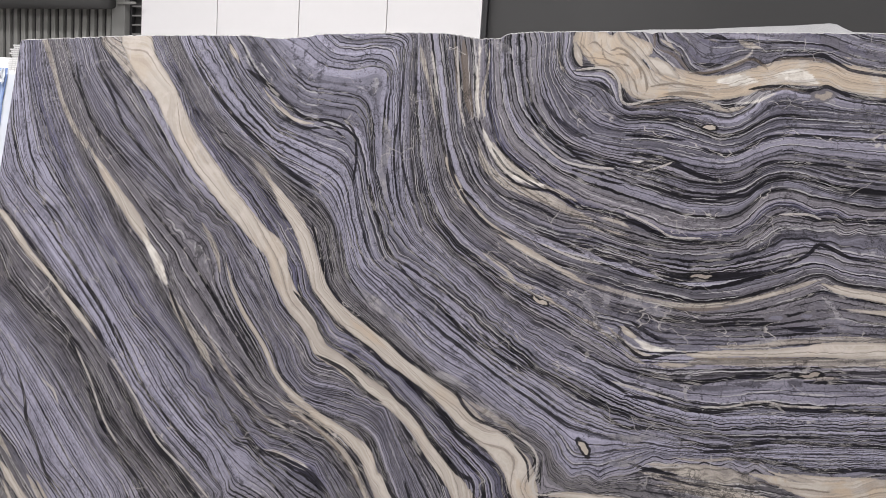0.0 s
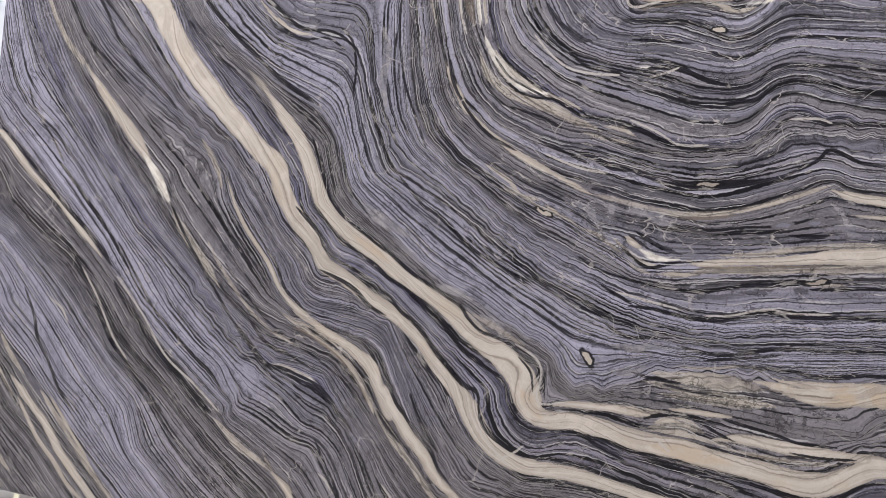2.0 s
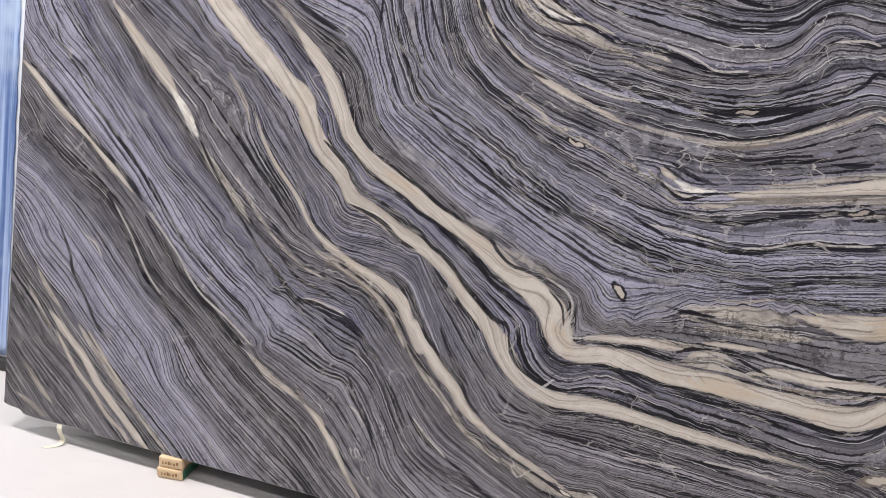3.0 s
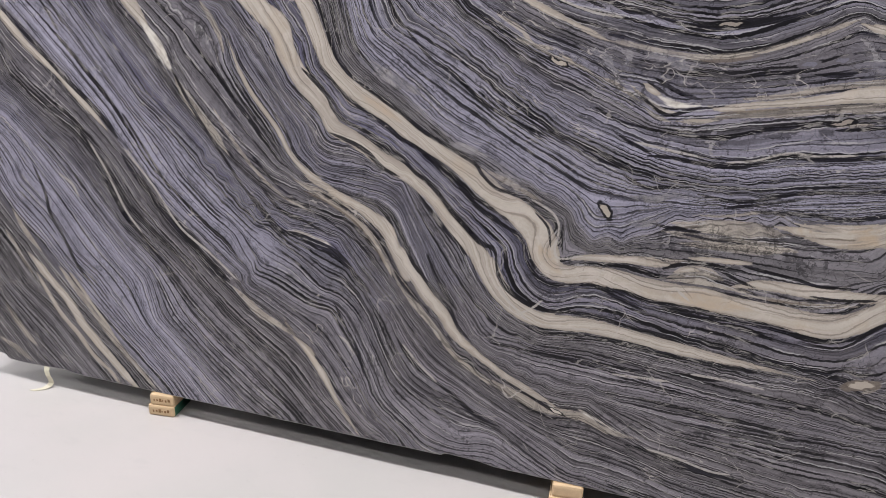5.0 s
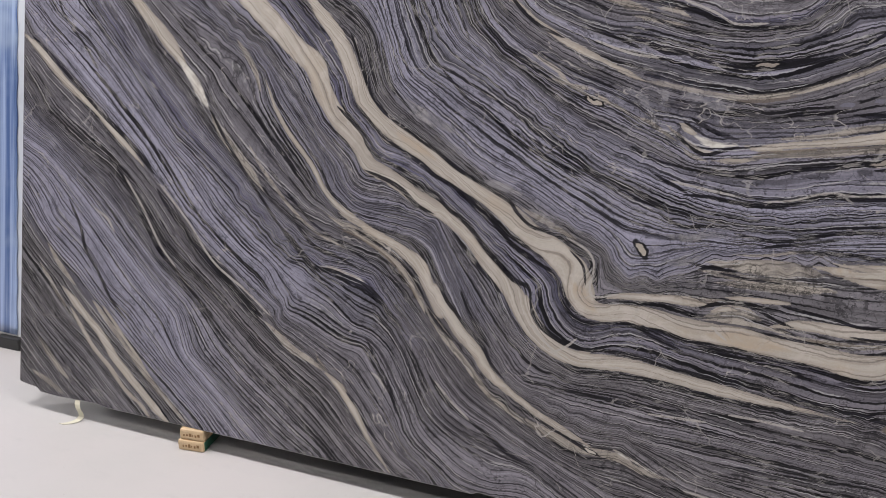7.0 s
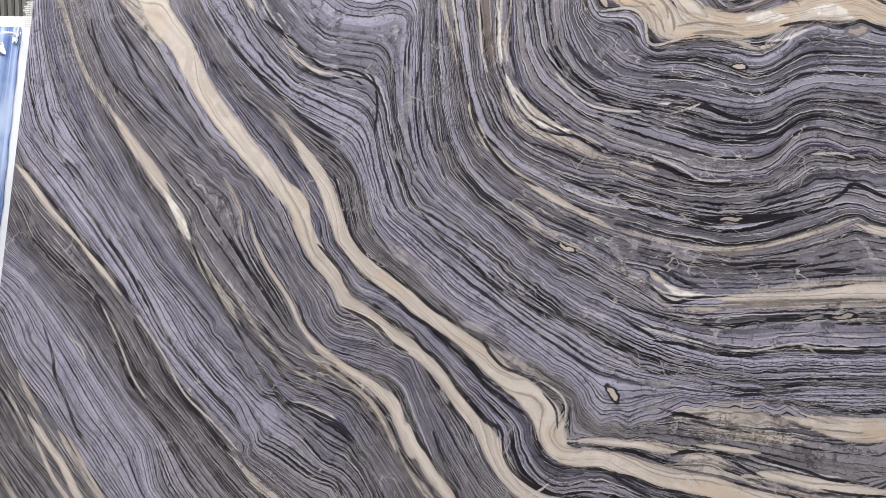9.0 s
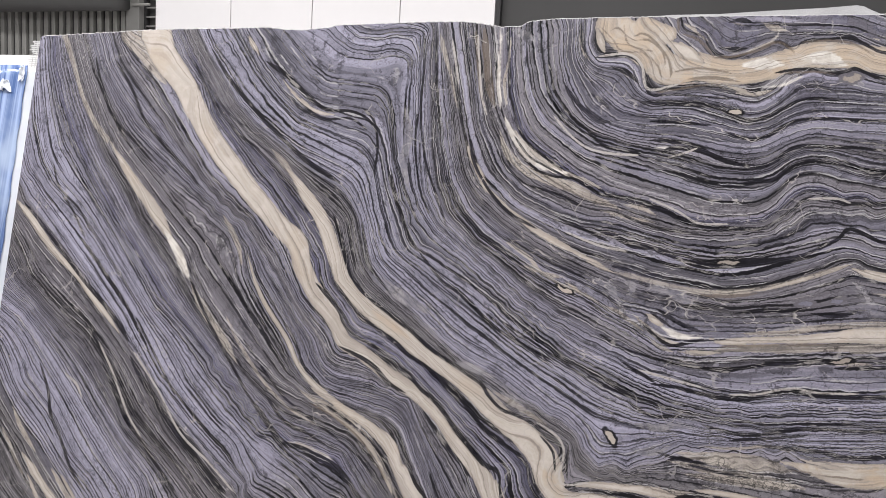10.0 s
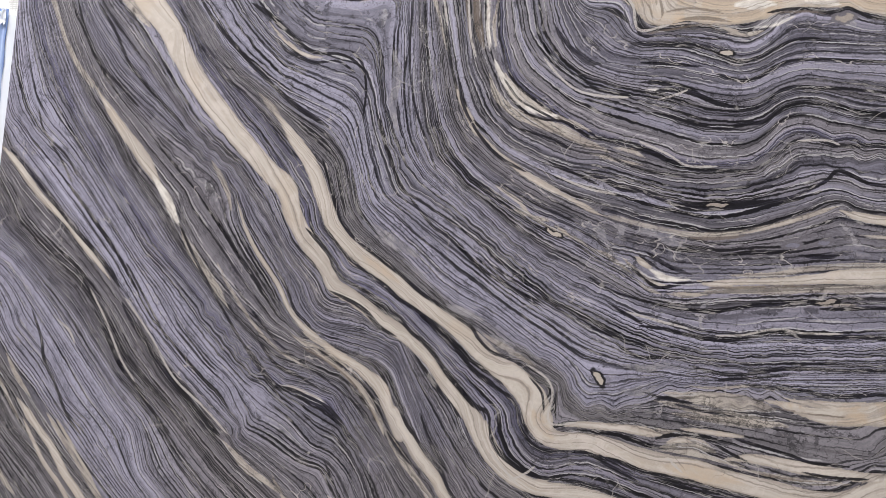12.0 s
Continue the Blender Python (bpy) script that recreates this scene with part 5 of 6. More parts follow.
def banded_stone():
    m = Nodes("polished_banded_marble", 0.3)
    m.bsdf.inputs["Specular IOR Level"].default_value = 0.20
    p = m.coord()
    spread = m.node("ShaderNodeSeparateXYZ")
    m.put(spread.inputs[0], p)
    along, up = spread.outputs[0], spread.outputs[2]

    def held(name):
        return m.node("ShaderNodeAttribute", attribute_name=name).outputs["Fac"]

    depth, steep, course = held("strata"), held("steep"), held("course")
    wander = m.math("SUBTRACT", m.noise(p, 9.0, 4, 0.6), 0.5)
    shiver = m.math("SUBTRACT", m.noise(p, 60.0, 3, 0.6), 0.5)
    s = m.math("MULTIPLY_ADD", steep, m.math("ADD", m.math("MULTIPLY", wander, 0.012), m.math("MULTIPLY", shiver, 0.008)), depth)

    # coordinates that run with the bands
    def sheets(across, down):
        n = m.node("ShaderNodeCombineXYZ")
        m.put(n.inputs[0], m.math("MULTIPLY", s, across))
        m.put(n.inputs[1], m.math("MULTIPLY", along, down))
        m.put(n.inputs[2], m.math("MULTIPLY", up, down))
        return n.outputs[0]

    # the ground tone across the bands, in runs of ramp stops
    stops = sorted((STRATA[name] + off, colour) for name, off, colour in GROUND)
    colour, run = None, 30
    for start in range(0, len(stops), run - 1):
        here = stops[start:start + run]
        if len(here) < 2:
            break
        lo, hi = here[0][0], here[-1][0]
        ramp = m.node("ShaderNodeValToRGB")
        m.put(ramp.inputs[0], m.math("DIVIDE", m.math("SUBTRACT", s, lo), hi - lo))
        e = ramp.color_ramp.elements
        e[0].position, e[0].color = 0.0, (*here[0][1], 1)
        e[1].position, e[1].color = 1.0, (*here[-1][1], 1)
        for at, shade in here[1:-1]:
            k = e.new((at - lo) / (hi - lo))
            k.color = (*shade, 1)
        colour = ramp.outputs[0] if colour is None else m.mix(m.math("GREATER_THAN", s, lo), colour, ramp.outputs[0])
    lost = m.noise(p, 11.0, 4)
    # greyer foot with a ragged border: the end of the reflected haze, painted as colour
    turn = m.math("ADD", up, m.math("ADD", m.math("MULTIPLY", wander, 0.30), m.math("MULTIPLY", along, -0.05)))
    colour = m.mix(m.math("MULTIPLY", m.step(turn, 0.52, 0.30), m.math("MULTIPLY", m.step(along, 0.55, 1.25), 0.80)), colour, UNHAZED_FOOT)
    calm = m.step(m.node_value(colour), 0.165, 0.215)

    # laminae: each layer with its own tone
    tone1, tone2 = m.layers(sheets(34.0, 0.8)), m.layers(sheets(95.0, 1.6))
    hairs = m.noise(sheets(290.0, 5.0), 1.0, 2, 0.6)
    patch = m.noise(sheets(7.0, 1.4), 1.0, 2)
    k = m.math("ADD", m.math("MULTIPLY", m.math("SUBTRACT", tone1, 0.5), 0.80), m.math("ADD", m.math("MULTIPLY", m.math("SUBTRACT", tone2, 0.5), 0.60), m.math("MULTIPLY", m.math("SUBTRACT", m.step(hairs, 0.36, 0.64), 0.5), 0.46)))
    k = m.math("MULTIPLY_ADD", k, m.math("MULTIPLY_ADD", calm, -0.45, 1.0), LAMINA_LIFT)
    shaded = m.node("ShaderNodeVectorMath", operation="SCALE")
    m.put(shaded.inputs[0], colour)
    m.put(shaded.inputs["Scale"], k)
    colour = shaded.outputs[0]

    # dark hairlines along the bands, at uneven steps
    def seams(count, warp):
        """Signed way to the nearest line, and two chance values of that line."""
        g = m.math("ADD", m.math("MULTIPLY", s, count), m.math("MULTIPLY", warp, 2.4))
        line = m.math("ROUND", g)
        chance = m.node("ShaderNodeTexWhiteNoise", noise_dimensions="1D")
        m.put(chance.inputs["W"], line)
        split = m.node("ShaderNodeSeparateColor")
        m.put(split.inputs[0], chance.outputs["Color"])
        shift = m.math("MULTIPLY", m.math("SUBTRACT", split.outputs[1], 0.5), 0.5)
        return m.math("SUBTRACT", m.math("SUBTRACT", g, line), shift), split.outputs[0], split.outputs[2]

    crowd = m.step(steep, 0.1, 1.15)
    swell = m.step(m.noise(sheets(14.0, 3.0), 1.0, 3), 0.38, 0.66)
    way1, heavy1, rare1 = seams(38.0, m.noise(sheets(5.0, 0.9), 1.0, 2))
    half1 = m.math("MULTIPLY", crowd, m.math("MULTIPLY_ADD", m.math("MULTIPLY", m.math("POWER", heavy1, 3.0), swell), 0.20, 0.062))
    bold = m.step(m.math("SUBTRACT", m.math("ABSOLUTE", way1), half1), 0.030, -0.010)
    way2, heavy2, rare2 = seams(92.0, m.noise(sheets(9.0, 1.3), 1.0, 2))
    dense = m.step(m.math("ADD", patch, m.math("MULTIPLY", m.noise(p, 16.0, 3), 0.4)), 0.46, 0.86)
    half2 = m.math("MULTIPLY", crowd, m.math("MULTIPLY", heavy2, m.math("MULTIPLY_ADD", dense, 0.24, 0.12)))
    thin = m.math("MULTIPLY", m.step(m.math("SUBTRACT", m.math("ABSOLUTE", way2), half2), 0.07, -0.03), m.math("GREATER_THAN", rare2, 0.22))
    thin = m.math("MULTIPLY", thin, m.math("MULTIPLY_ADD", dense, 0.25, 0.75))
    broken = m.step(m.noise(sheets(40.0, 6.0), 1.0, 2), 0.30, 0.44)
    lines = m.math("MAXIMUM", m.math("MULTIPLY", bold, m.math("MULTIPLY_ADD", heavy1, 0.25, 0.75)), m.math("MULTIPLY", thin, broken))
    # pale rims beside some of the lines
    off1 = m.math("SUBTRACT", way1, half1)
    rim_line = m.math("MULTIPLY", m.step(off1, 0.02, 0.04), m.step(off1, 0.15, 0.11))
    rim_where = m.math("MULTIPLY", m.step(m.noise(sheets(30.0, 4.0), 1.0, 3), 0.47, 0.54), m.math("GREATER_THAN", rare1, 0.35))

    # streaks of other stone; they splinter along the bands and have nibbled borders
    splinter = m.math("SUBTRACT", m.noise(sheets(210.0, 5.0), 1.0, 3, 0.6), 0.5)
    nibble = m.math("SUBTRACT", m.noise(p, 120.0, 4, 0.7), 0.5)
    lump = m.math("SUBTRACT", m.noise(p, 34.0, 3, 0.6), 0.5)

    def inside(kind, split, soft=0.0009):
        rough = m.math("ADD", m.math("MULTIPLY", splinter, split), m.math("MULTIPLY_ADD", lump, split * 0.35, m.math("MULTIPLY", nibble, 0.005)))
        value = m.math("ADD", held(kind), rough)
        return m.step(value, -soft, soft), value

    grain = m.noise(sheets(85.0, 3.0), 1.0, 4, 0.6)
    marl = m.noise(p, 14.0, 5, 0.65, 0.8)
    pale_mask = {}
    for kind, shade, other, stain, split in (("ash", (0.27, 0.258, 0.268), (0.19, 0.184, 0.205), SLATE, 0.020), ("taupe", (0.40, 0.365, 0.32), (0.31, 0.272, 0.235), TAUPE, 0.012), ("honey", HONEY, SAND, CREAM, 0.016), ("slate", SLATE, NAVY, GREY, 0.020), ("cream", CREAM, SAND, (0.50, 0.455, 0.415), 0.013), ("amber", (0.43, 0.335, 0.24), HONEY, SAND, 0.020), ("chalk", CHALK, ASH, SAND, 0.018)):
        mask, value = inside(kind, split, {"chalk": 0.0032, "amber": 0.008}.get(kind, 0.0009))
        pale_mask[kind] = mask
        mixed = m.mix(m.step(m.math("ADD", m.math("MULTIPLY", grain, 0.7), m.math("MULTIPLY", marl, 0.3)), 0.42, 0.62), shade, other)
        mixed = m.mix(m.math("MULTIPLY", m.step(marl, 0.46, 0.62), 0.7), mixed, stain)
        if kind == "cream":
            mixed = m.mix(m.math("MULTIPLY", m.step(m.noise(p, 5.0, 4, 0.6), 0.54, 0.68), 0.45), mixed, HONEY)
        if kind in ("taupe", "honey"):
            mixed = m.mix(m.math("MULTIPLY", m.step(hairs, 0.48, 0.62), 0.45 if kind == "taupe" else 0.3), mixed, EARTH)
        if kind in ("cream", "honey"):
            edge = m.step(m.math("ADD", value, m.math("MULTIPLY", m.math("SUBTRACT", grain, 0.5), 0.022)), 0.0085, 0.0005)
            mixed = m.mix(m.math("MULTIPLY", edge, 0.75), mixed, (0.27, 0.24, 0.205))
            mixed = m.mix(m.math("MULTIPLY", m.step(tone2, 0.30, 0.10), 0.45), mixed, TAUPE)
            rim = m.math("MULTIPLY", m.step(value, -0.0060, -0.0015), m.step(m.noise(p, 18.0, 3), 0.40, 0.58))
            colour = m.mix(m.math("MULTIPLY", rim, 0.8), colour, EARTH)
        colour = m.mix(m.math("MULTIPLY", mask, {"taupe": 0.9, "amber": 0.7}.get(kind, 1.0)), colour, mixed)
    pale = m.math("MAXIMUM", pale_mask["cream"], m.math("MAXIMUM", pale_mask["chalk"], pale_mask["honey"]))
    guard = m.math("MULTIPLY_ADD", pale, -0.93, 1.0)
    lined = m.math("MULTIPLY", guard, m.math("MULTIPLY", m.math("MULTIPLY_ADD", pale_mask["ash"], -0.75, 1.0), m.math("MULTIPLY_ADD", pale_mask["taupe"], -0.45, 1.0)))
    colour = m.mix(m.math("MULTIPLY", lines, lined), colour, BLACK)
    colour = m.mix(m.math("MULTIPLY", m.math("MULTIPLY", m.math("MULTIPLY", rim_line, guard), rim_where), 0.75), colour, (0.39, 0.38, 0.38))
    # thin brown growth lines in the pale stone
    growth = m.math("MULTIPLY", m.step(m.math("ABSOLUTE", m.math("SUBTRACT", way2, 0.1)), 0.16, 0.06), m.math("MULTIPLY", pale, m.math("GREATER_THAN", rare2, 0.55)))
    colour = m.mix(m.math("MULTIPLY", m.math("MULTIPLY", growth, broken), 0.55), colour, BROWN)
    colour = m.mix(m.math("MULTIPLY", inside("brown", 0.007, 0.0016)[0], 0.75), colour, (0.13, 0.105, 0.085))
    black = m.step(inside("black", 0.0035)[1], -0.0018, 0.0)
    thread_line = m.step(inside("thread", 0.002)[1], -0.0022, -0.0004)
    ink = m.mix(m.step(hairs, 0.50, 0.66), BLACK, (0.026, 0.024, 0.036))
    colour = m.mix(m.math("MULTIPLY", black, 0.97), colour, ink)
    colour = m.mix(m.math("MULTIPLY", thread_line, 0.85), colour, ASH)
    # fine pale threads along the bands, in places
    way3, heavy3, rare3 = seams(66.0, m.noise(sheets(8.0, 1.8), 1.0, 2))
    silk = m.math("MULTIPLY", m.step(m.math("ABSOLUTE", way3), 0.085, 0.035), m.math("GREATER_THAN", rare3, 0.30))
    silk = m.math("MULTIPLY", silk, m.math("MULTIPLY", m.step(m.noise(sheets(26.0, 7.0), 1.0, 3, 0.6), 0.49, 0.56), guard))
    silk = m.math("MULTIPLY", silk, m.math("MULTIPLY_ADD", calm, -0.75, 1.0))
    colour = m.mix(m.math("MULTIPLY", silk, 0.75), colour, (0.385, 0.378, 0.382))

    # crackle: dark and healed white hair cracks
    bent = m.node("ShaderNodeVectorMath", operation="ADD")
    m.put(bent.inputs[0], p)
    jitter = m.node("ShaderNodeTexNoise")
    m.put(jitter.inputs["Vector"], p)
    jitter.inputs["Scale"].default_value, jitter.inputs["Detail"].default_value = 30.0, 4.0
    m.put(bent.inputs[1], m.scaled(jitter.outputs["Color"], (0.03, 0.03, 0.03)))
    # ticks that cross the bands
    ladder = m.node("ShaderNodeCombineXYZ")
    m.put(ladder.inputs[0], m.math("MULTIPLY", s, 26.0))
    m.put(ladder.inputs[1], m.math("MULTIPLY", m.math("ADD", course, m.math("MULTIPLY", shiver, 0.03)), 62.0))
    tick = m.step(m.cracks(ladder.outputs[0], 1.0), 0.045, 0.015)
    where = m.step(m.noise(p, 15.0, 4), 0.46, 0.54)
    colour = m.mix(m.math("MULTIPLY", m.math("MULTIPLY", m.math("MULTIPLY", tick, where), 0.6), guard), colour, BLACK)
    hair = m.step(m.cracks(bent.outputs[0], 42.0), 0.042, 0.014)
    where = m.step(m.noise(p, 23.0, 3), 0.44, 0.56)
    colour = m.mix(m.math("MULTIPLY", m.math("MULTIPLY", m.math("MULTIPLY", hair, where), 0.42), guard), colour, BLACK)
    # a finer net of cracks in the pale violet beds
    net = m.step(m.cracks(m.scaled(bent.outputs[0], (1.25, 1.0, 0.85)), 74.0), 0.075, 0.02)
    where = m.math("MULTIPLY", m.step(m.noise(p, 7.0, 4, 0.6), 0.42, 0.56), m.math("MULTIPLY_ADD", calm, 0.30, 0.08))
    colour = m.mix(m.math("MULTIPLY", m.math("MULTIPLY", net, where), guard), colour, DUSK)
    # pale threads inside the black seams
    is_dark = m.step(m.node_value(colour), 0.05, 0.02)
    thread = m.noise(sheets(150.0, 9.0), 1.0, 2, 0.5)
    thread = m.step(m.math("ABSOLUTE", m.math("SUBTRACT", thread, 0.5)), 0.045, 0.015)
    some = m.step(m.noise(p, 8.0, 3), 0.46, 0.56)
    colour = m.mix(m.math("MULTIPLY", m.math("MULTIPLY", thread, m.math("MULTIPLY", is_dark, some)), 0.7), colour, (0.30, 0.285, 0.27))
    # healed cracks: short pale ticks across the bands, and a few long ones at a slant
    def rungs(count, slant, reach):
        g = m.math("ADD", m.math("MULTIPLY", m.math("MULTIPLY_ADD", s, slant, course), count), m.math("MULTIPLY", m.noise(sheets(10.0, 6.0), 1.0, 3), 2.0))
        line = m.math("ROUND", g)
        chance = m.node("ShaderNodeTexWhiteNoise", noise_dimensions="1D")
        m.put(chance.inputs["W"], line)
        stretch = m.node("ShaderNodeCombineXYZ")
        m.put(stretch.inputs[0], m.math("MULTIPLY", s, reach))
        m.put(stretch.inputs[1], m.math("MULTIPLY", line, 7.3))
        there = m.step(m.noise(stretch.outputs[0], 1.0, 2), 0.55, 0.60)
        return m.math("MULTIPLY", m.step(m.math("ABSOLUTE", m.math("SUBTRACT", g, line)), 0.0011 * count, 0.0004 * count), there)

    heal = m.math("MAXIMUM", rungs(19.0, 0.35, 9.0), rungs(11.0, -0.5, 6.0))
    where2 = m.step(m.noise(p, 13.0, 3), 0.46, 0.54)
    colour = m.mix(m.math("MULTIPLY", m.math("MULTIPLY", heal, where2), 0.72), colour, (0.42, 0.395, 0.37))
    colour = m.mix(m.math("MULTIPLY", m.math("MULTIPLY", rungs(15.0, 0.2, 5.0), pale), 0.65), colour, BROWN)
    straight = m.node("ShaderNodeVectorMath", operation="ADD")
    m.put(straight.inputs[0], m.scaled(p, (0.8, 1.0, 1.2)))
    m.put(straight.inputs[1], m.scaled(jitter.outputs["Color"], (0.02, 0.02, 0.02)))
    veinlet = m.step(m.cracks(straight.outputs[0], 9.0), 0.0105, 0.0045)
    where3 = m.step(m.noise(p, 9.0, 3), 0.55, 0.60)
    colour = m.mix(m.math("MULTIPLY", m.math("MULTIPLY", veinlet, where3), 0.45), colour, (0.38, 0.36, 0.34))
    # broken ground: angular pieces of mixed tone, where the bands are torn
    shard = m.node("ShaderNodeTexVoronoi", feature="F1")
    m.put(shard.inputs["Vector"], m.scaled(bent.outputs[0], (0.75, 1.0, 1.3)))
    shard.inputs["Scale"].default_value = 105.0
    cell = m.node("ShaderNodeSeparateColor")
    m.put(cell.inputs[0], shard.outputs["Color"])
    blend = m.node("ShaderNodeValToRGB")
    m.put(blend.inputs[0], m.math("ADD", cell.outputs[0], m.math("MULTIPLY", m.math("SUBTRACT", lost, 0.5), 0.5)))
    e = blend.color_ramp.elements
    e[0].position, e[0].color = 0.0, (*BLACK, 1)
    e[1].position, e[1].color = 1.0, (0.25, 0.235, 0.25, 1)
    for at, shade in ((0.25, NAVY), (0.5, GREY), (0.7, SLATE), (0.88, MAUVE)):
        k = e.new(at)
        k.color = (*shade, 1)
    for cu, cv, ru, rv, turn, strength in TORN:
        place = m.node("ShaderNodeMapping", vector_type="TEXTURE")
        m.put(place.inputs[0], p)
        place.inputs["Location"].default_value = (cu, 0, cv)
        place.inputs["Rotation"].default_value = (0, radians(-turn), 0)
        place.inputs["Scale"].default_value = (ru, 1.0, rv)
        size = m.node("ShaderNodeVectorMath", operation="LENGTH")
        m.put(size.inputs[0], m.scaled(place.outputs[0], (1, 0, 1)))
        near = m.step(m.math("ADD", size.outputs["Value"], m.math("MULTIPLY", splinter, 2.2)), 1.0, 0.75)
        colour = m.mix(m.math("MULTIPLY", near, strength * 0.3), colour, blend.outputs[0])
    # knots and eyes
    for cu, cv, ru, rv, turn, rim, core in EYES:
        place = m.node("ShaderNodeMapping", vector_type="TEXTURE")
        m.put(place.inputs[0], bent.outputs[0])
        place.inputs["Location"].default_value = (cu + 0.015, 0.015, cv + 0.015)
        place.inputs["Rotation"].default_value = (0, radians(-turn), 0)
        place.inputs["Scale"].default_value = (ru, 1.0, rv)
        flat = m.scaled(place.outputs[0], (1, 0, 1))
        size = m.node("ShaderNodeVectorMath", operation="LENGTH")
        m.put(size.inputs[0], flat)
        r = m.math("ADD", size.outputs["Value"], m.math("MULTIPLY", splinter, 0.7))
        colour = m.mix(m.math("MULTIPLY", m.step(r, 1.08, 0.90), 0.95), colour, rim)
        colour = m.mix(m.step(r, 0.68, 0.55), colour, core)
    cloud = m.node("ShaderNodeVectorMath", operation="SCALE")
    m.put(cloud.inputs[0], colour)
    speck = m.math("ADD", 0.66, m.math("ADD", m.math("MULTIPLY", m.noise(p, 75.0, 4, 0.75), 0.38), m.math("MULTIPLY", m.step(m.noise(p, 210.0, 2, 0.8), 0.2, 0.8), 0.30)))
    soft = m.math("MULTIPLY", m.step(m.node_value(colour), 0.20, 0.36), 0.75)
    m.put(cloud.inputs["Scale"], m.math("ADD", m.math("MULTIPLY", speck, m.math("SUBTRACT", 1.0, soft)), soft))
    m.put(m.bsdf.inputs["Roughness"], m.math("ADD", 0.22, m.math("MULTIPLY", lost, 0.14)))
    return m.done(cloud.outputs[0])


def concrete():
    m = Nodes("pale_sealed_concrete", 0.42)
    p = m.coord()
    cloud = m.noise(p, 1.6, 5)
    trowel = m.noise(m.scaled(p, (3.0, 7.0, 1.0)), 2.2, 5, 0.65)
    colour = m.mix(m.step(cloud, 0.3, 0.7), (0.465, 0.452, 0.440), (0.505, 0.475, 0.468))
    colour = m.mix(m.math("MULTIPLY", m.step(trowel, 0.55, 0.75), 0.35), colour, (0.43, 0.42, 0.41))
    scuff = m.math("MULTIPLY", m.step(m.noise(p, 55.0, 4, 0.7), 0.66, 0.72), m.step(m.noise(p, 2.7, 2), 0.52, 0.60))
    colour = m.mix(m.math("MULTIPLY", scuff, 0.55), colour, (0.22, 0.21, 0.20))
    dust = m.math("MULTIPLY", m.step(m.noise(p, 120.0, 3, 0.7), 0.70, 0.74), m.step(m.noise(p, 3.9, 2), 0.50, 0.62))
    colour = m.mix(m.math("MULTIPLY", dust, 0.6), colour, (0.70, 0.68, 0.66))
    m.put(m.bsdf.inputs["Roughness"], m.math("ADD", 0.36, m.math("MULTIPLY", trowel, 0.16)))
    m.bump(m.noise(p, 22.0, 3), 0.03)
    return m.done(colour)


STONE = banded_stone()
RAW_EDGE = plain("sawn_stone_edge", (0.33, 0.325, 0.32), 0.8, spread=0.5, scale=30, grain=0.3, bump=0.4)
CONCRETE = concrete()
PINE = plain("pine_offcut", (0.60, 0.44, 0.27), 0.6, spread=0.35, scale=22, grain=0.3, bump=0.2)
GREEN_PAINT = plain("green_painted_end", (0.03, 0.12, 0.075), 0.55, spread=0.4, scale=40)
INK = plain("brown_ink", (0.25, 0.14, 0.06), 0.8)
WHITE_PANEL = plain("white_wall_panel", (0.80, 0.79, 0.79), 0.45, spread=0.04, scale=1.0, grain=0.02, bump=0.02)
JOINT = plain("grey_joint", (0.16, 0.16, 0.16), 0.7)
CHARCOAL = plain("charcoal_wall_sheet", (0.038, 0.0375, 0.037), 0.5, spread=0.25, scale=1.3, grain=0.06)
SHUTTER = plain("grey_steel_shutter", (0.24, 0.24, 0.225), 0.45, 0.1, spread=0.2, scale=3.0)
STEEL = plain("grey_painted_steel", (0.21, 0.21, 0.20), 0.45, 0.1, spread=0.2, scale=5.0)
HOUSING = plain("dark_grey_housing", (0.075, 0.075, 0.075), 0.5, 0.1, spread=0.25, scale=4.0)
DARK = plain("black_parts_and_shade", (0.02, 0.02, 0.021), 0.5, spread=0.3, scale=5.0)
# grey of the unseen ceiling and walls, kept dim so the slab reflects less
CEILING = plain("dim_grey_enclosure", (0.20, 0.20, 0.21), 0.7, spread=0.1, scale=1.0)
WHITE_STONE = plain("white_engineered_stone", (0.74, 0.74, 0.73), 0.3, spread=0.05, scale=4.0, grain=0.04)
PALE_BACK = plain("rough_pale_slab_back", (0.40, 0.40, 0.405), 0.8, spread=0.45, scale=18, grain=0.3, bump=0.4)
FIBRE = plain("white_glass_fibre_net", (0.50, 0.50, 0.49), 0.7, spread=0.5, scale=60)
TAPE = plain("pale_yellow_tape", (0.60, 0.57, 0.45), 0.5, spread=0.3, scale=40)


def film_material():
    m = Nodes("blue_protective_film", 0.16)
    p = m.coord()
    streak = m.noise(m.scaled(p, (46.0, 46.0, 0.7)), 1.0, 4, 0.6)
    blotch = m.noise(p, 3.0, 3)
    # lit and shaded sides of the folds, and pale glare, painted into the blue
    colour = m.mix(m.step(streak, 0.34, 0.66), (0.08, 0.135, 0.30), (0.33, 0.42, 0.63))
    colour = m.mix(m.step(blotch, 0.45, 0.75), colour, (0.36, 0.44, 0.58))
    m.bump(streak, 0.35, 0.006)
    return m.done(colour)


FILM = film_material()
CLEAR_FILM = plain("whitish_plastic_film", (0.66, 0.69, 0.74), 0.2, spread=0.4, scale=30)
EDGE_FILM = plain("pale_blue_film_edge", (0.56, 0.59, 0.64), 0.3, spread=0.4, scale=7.0)

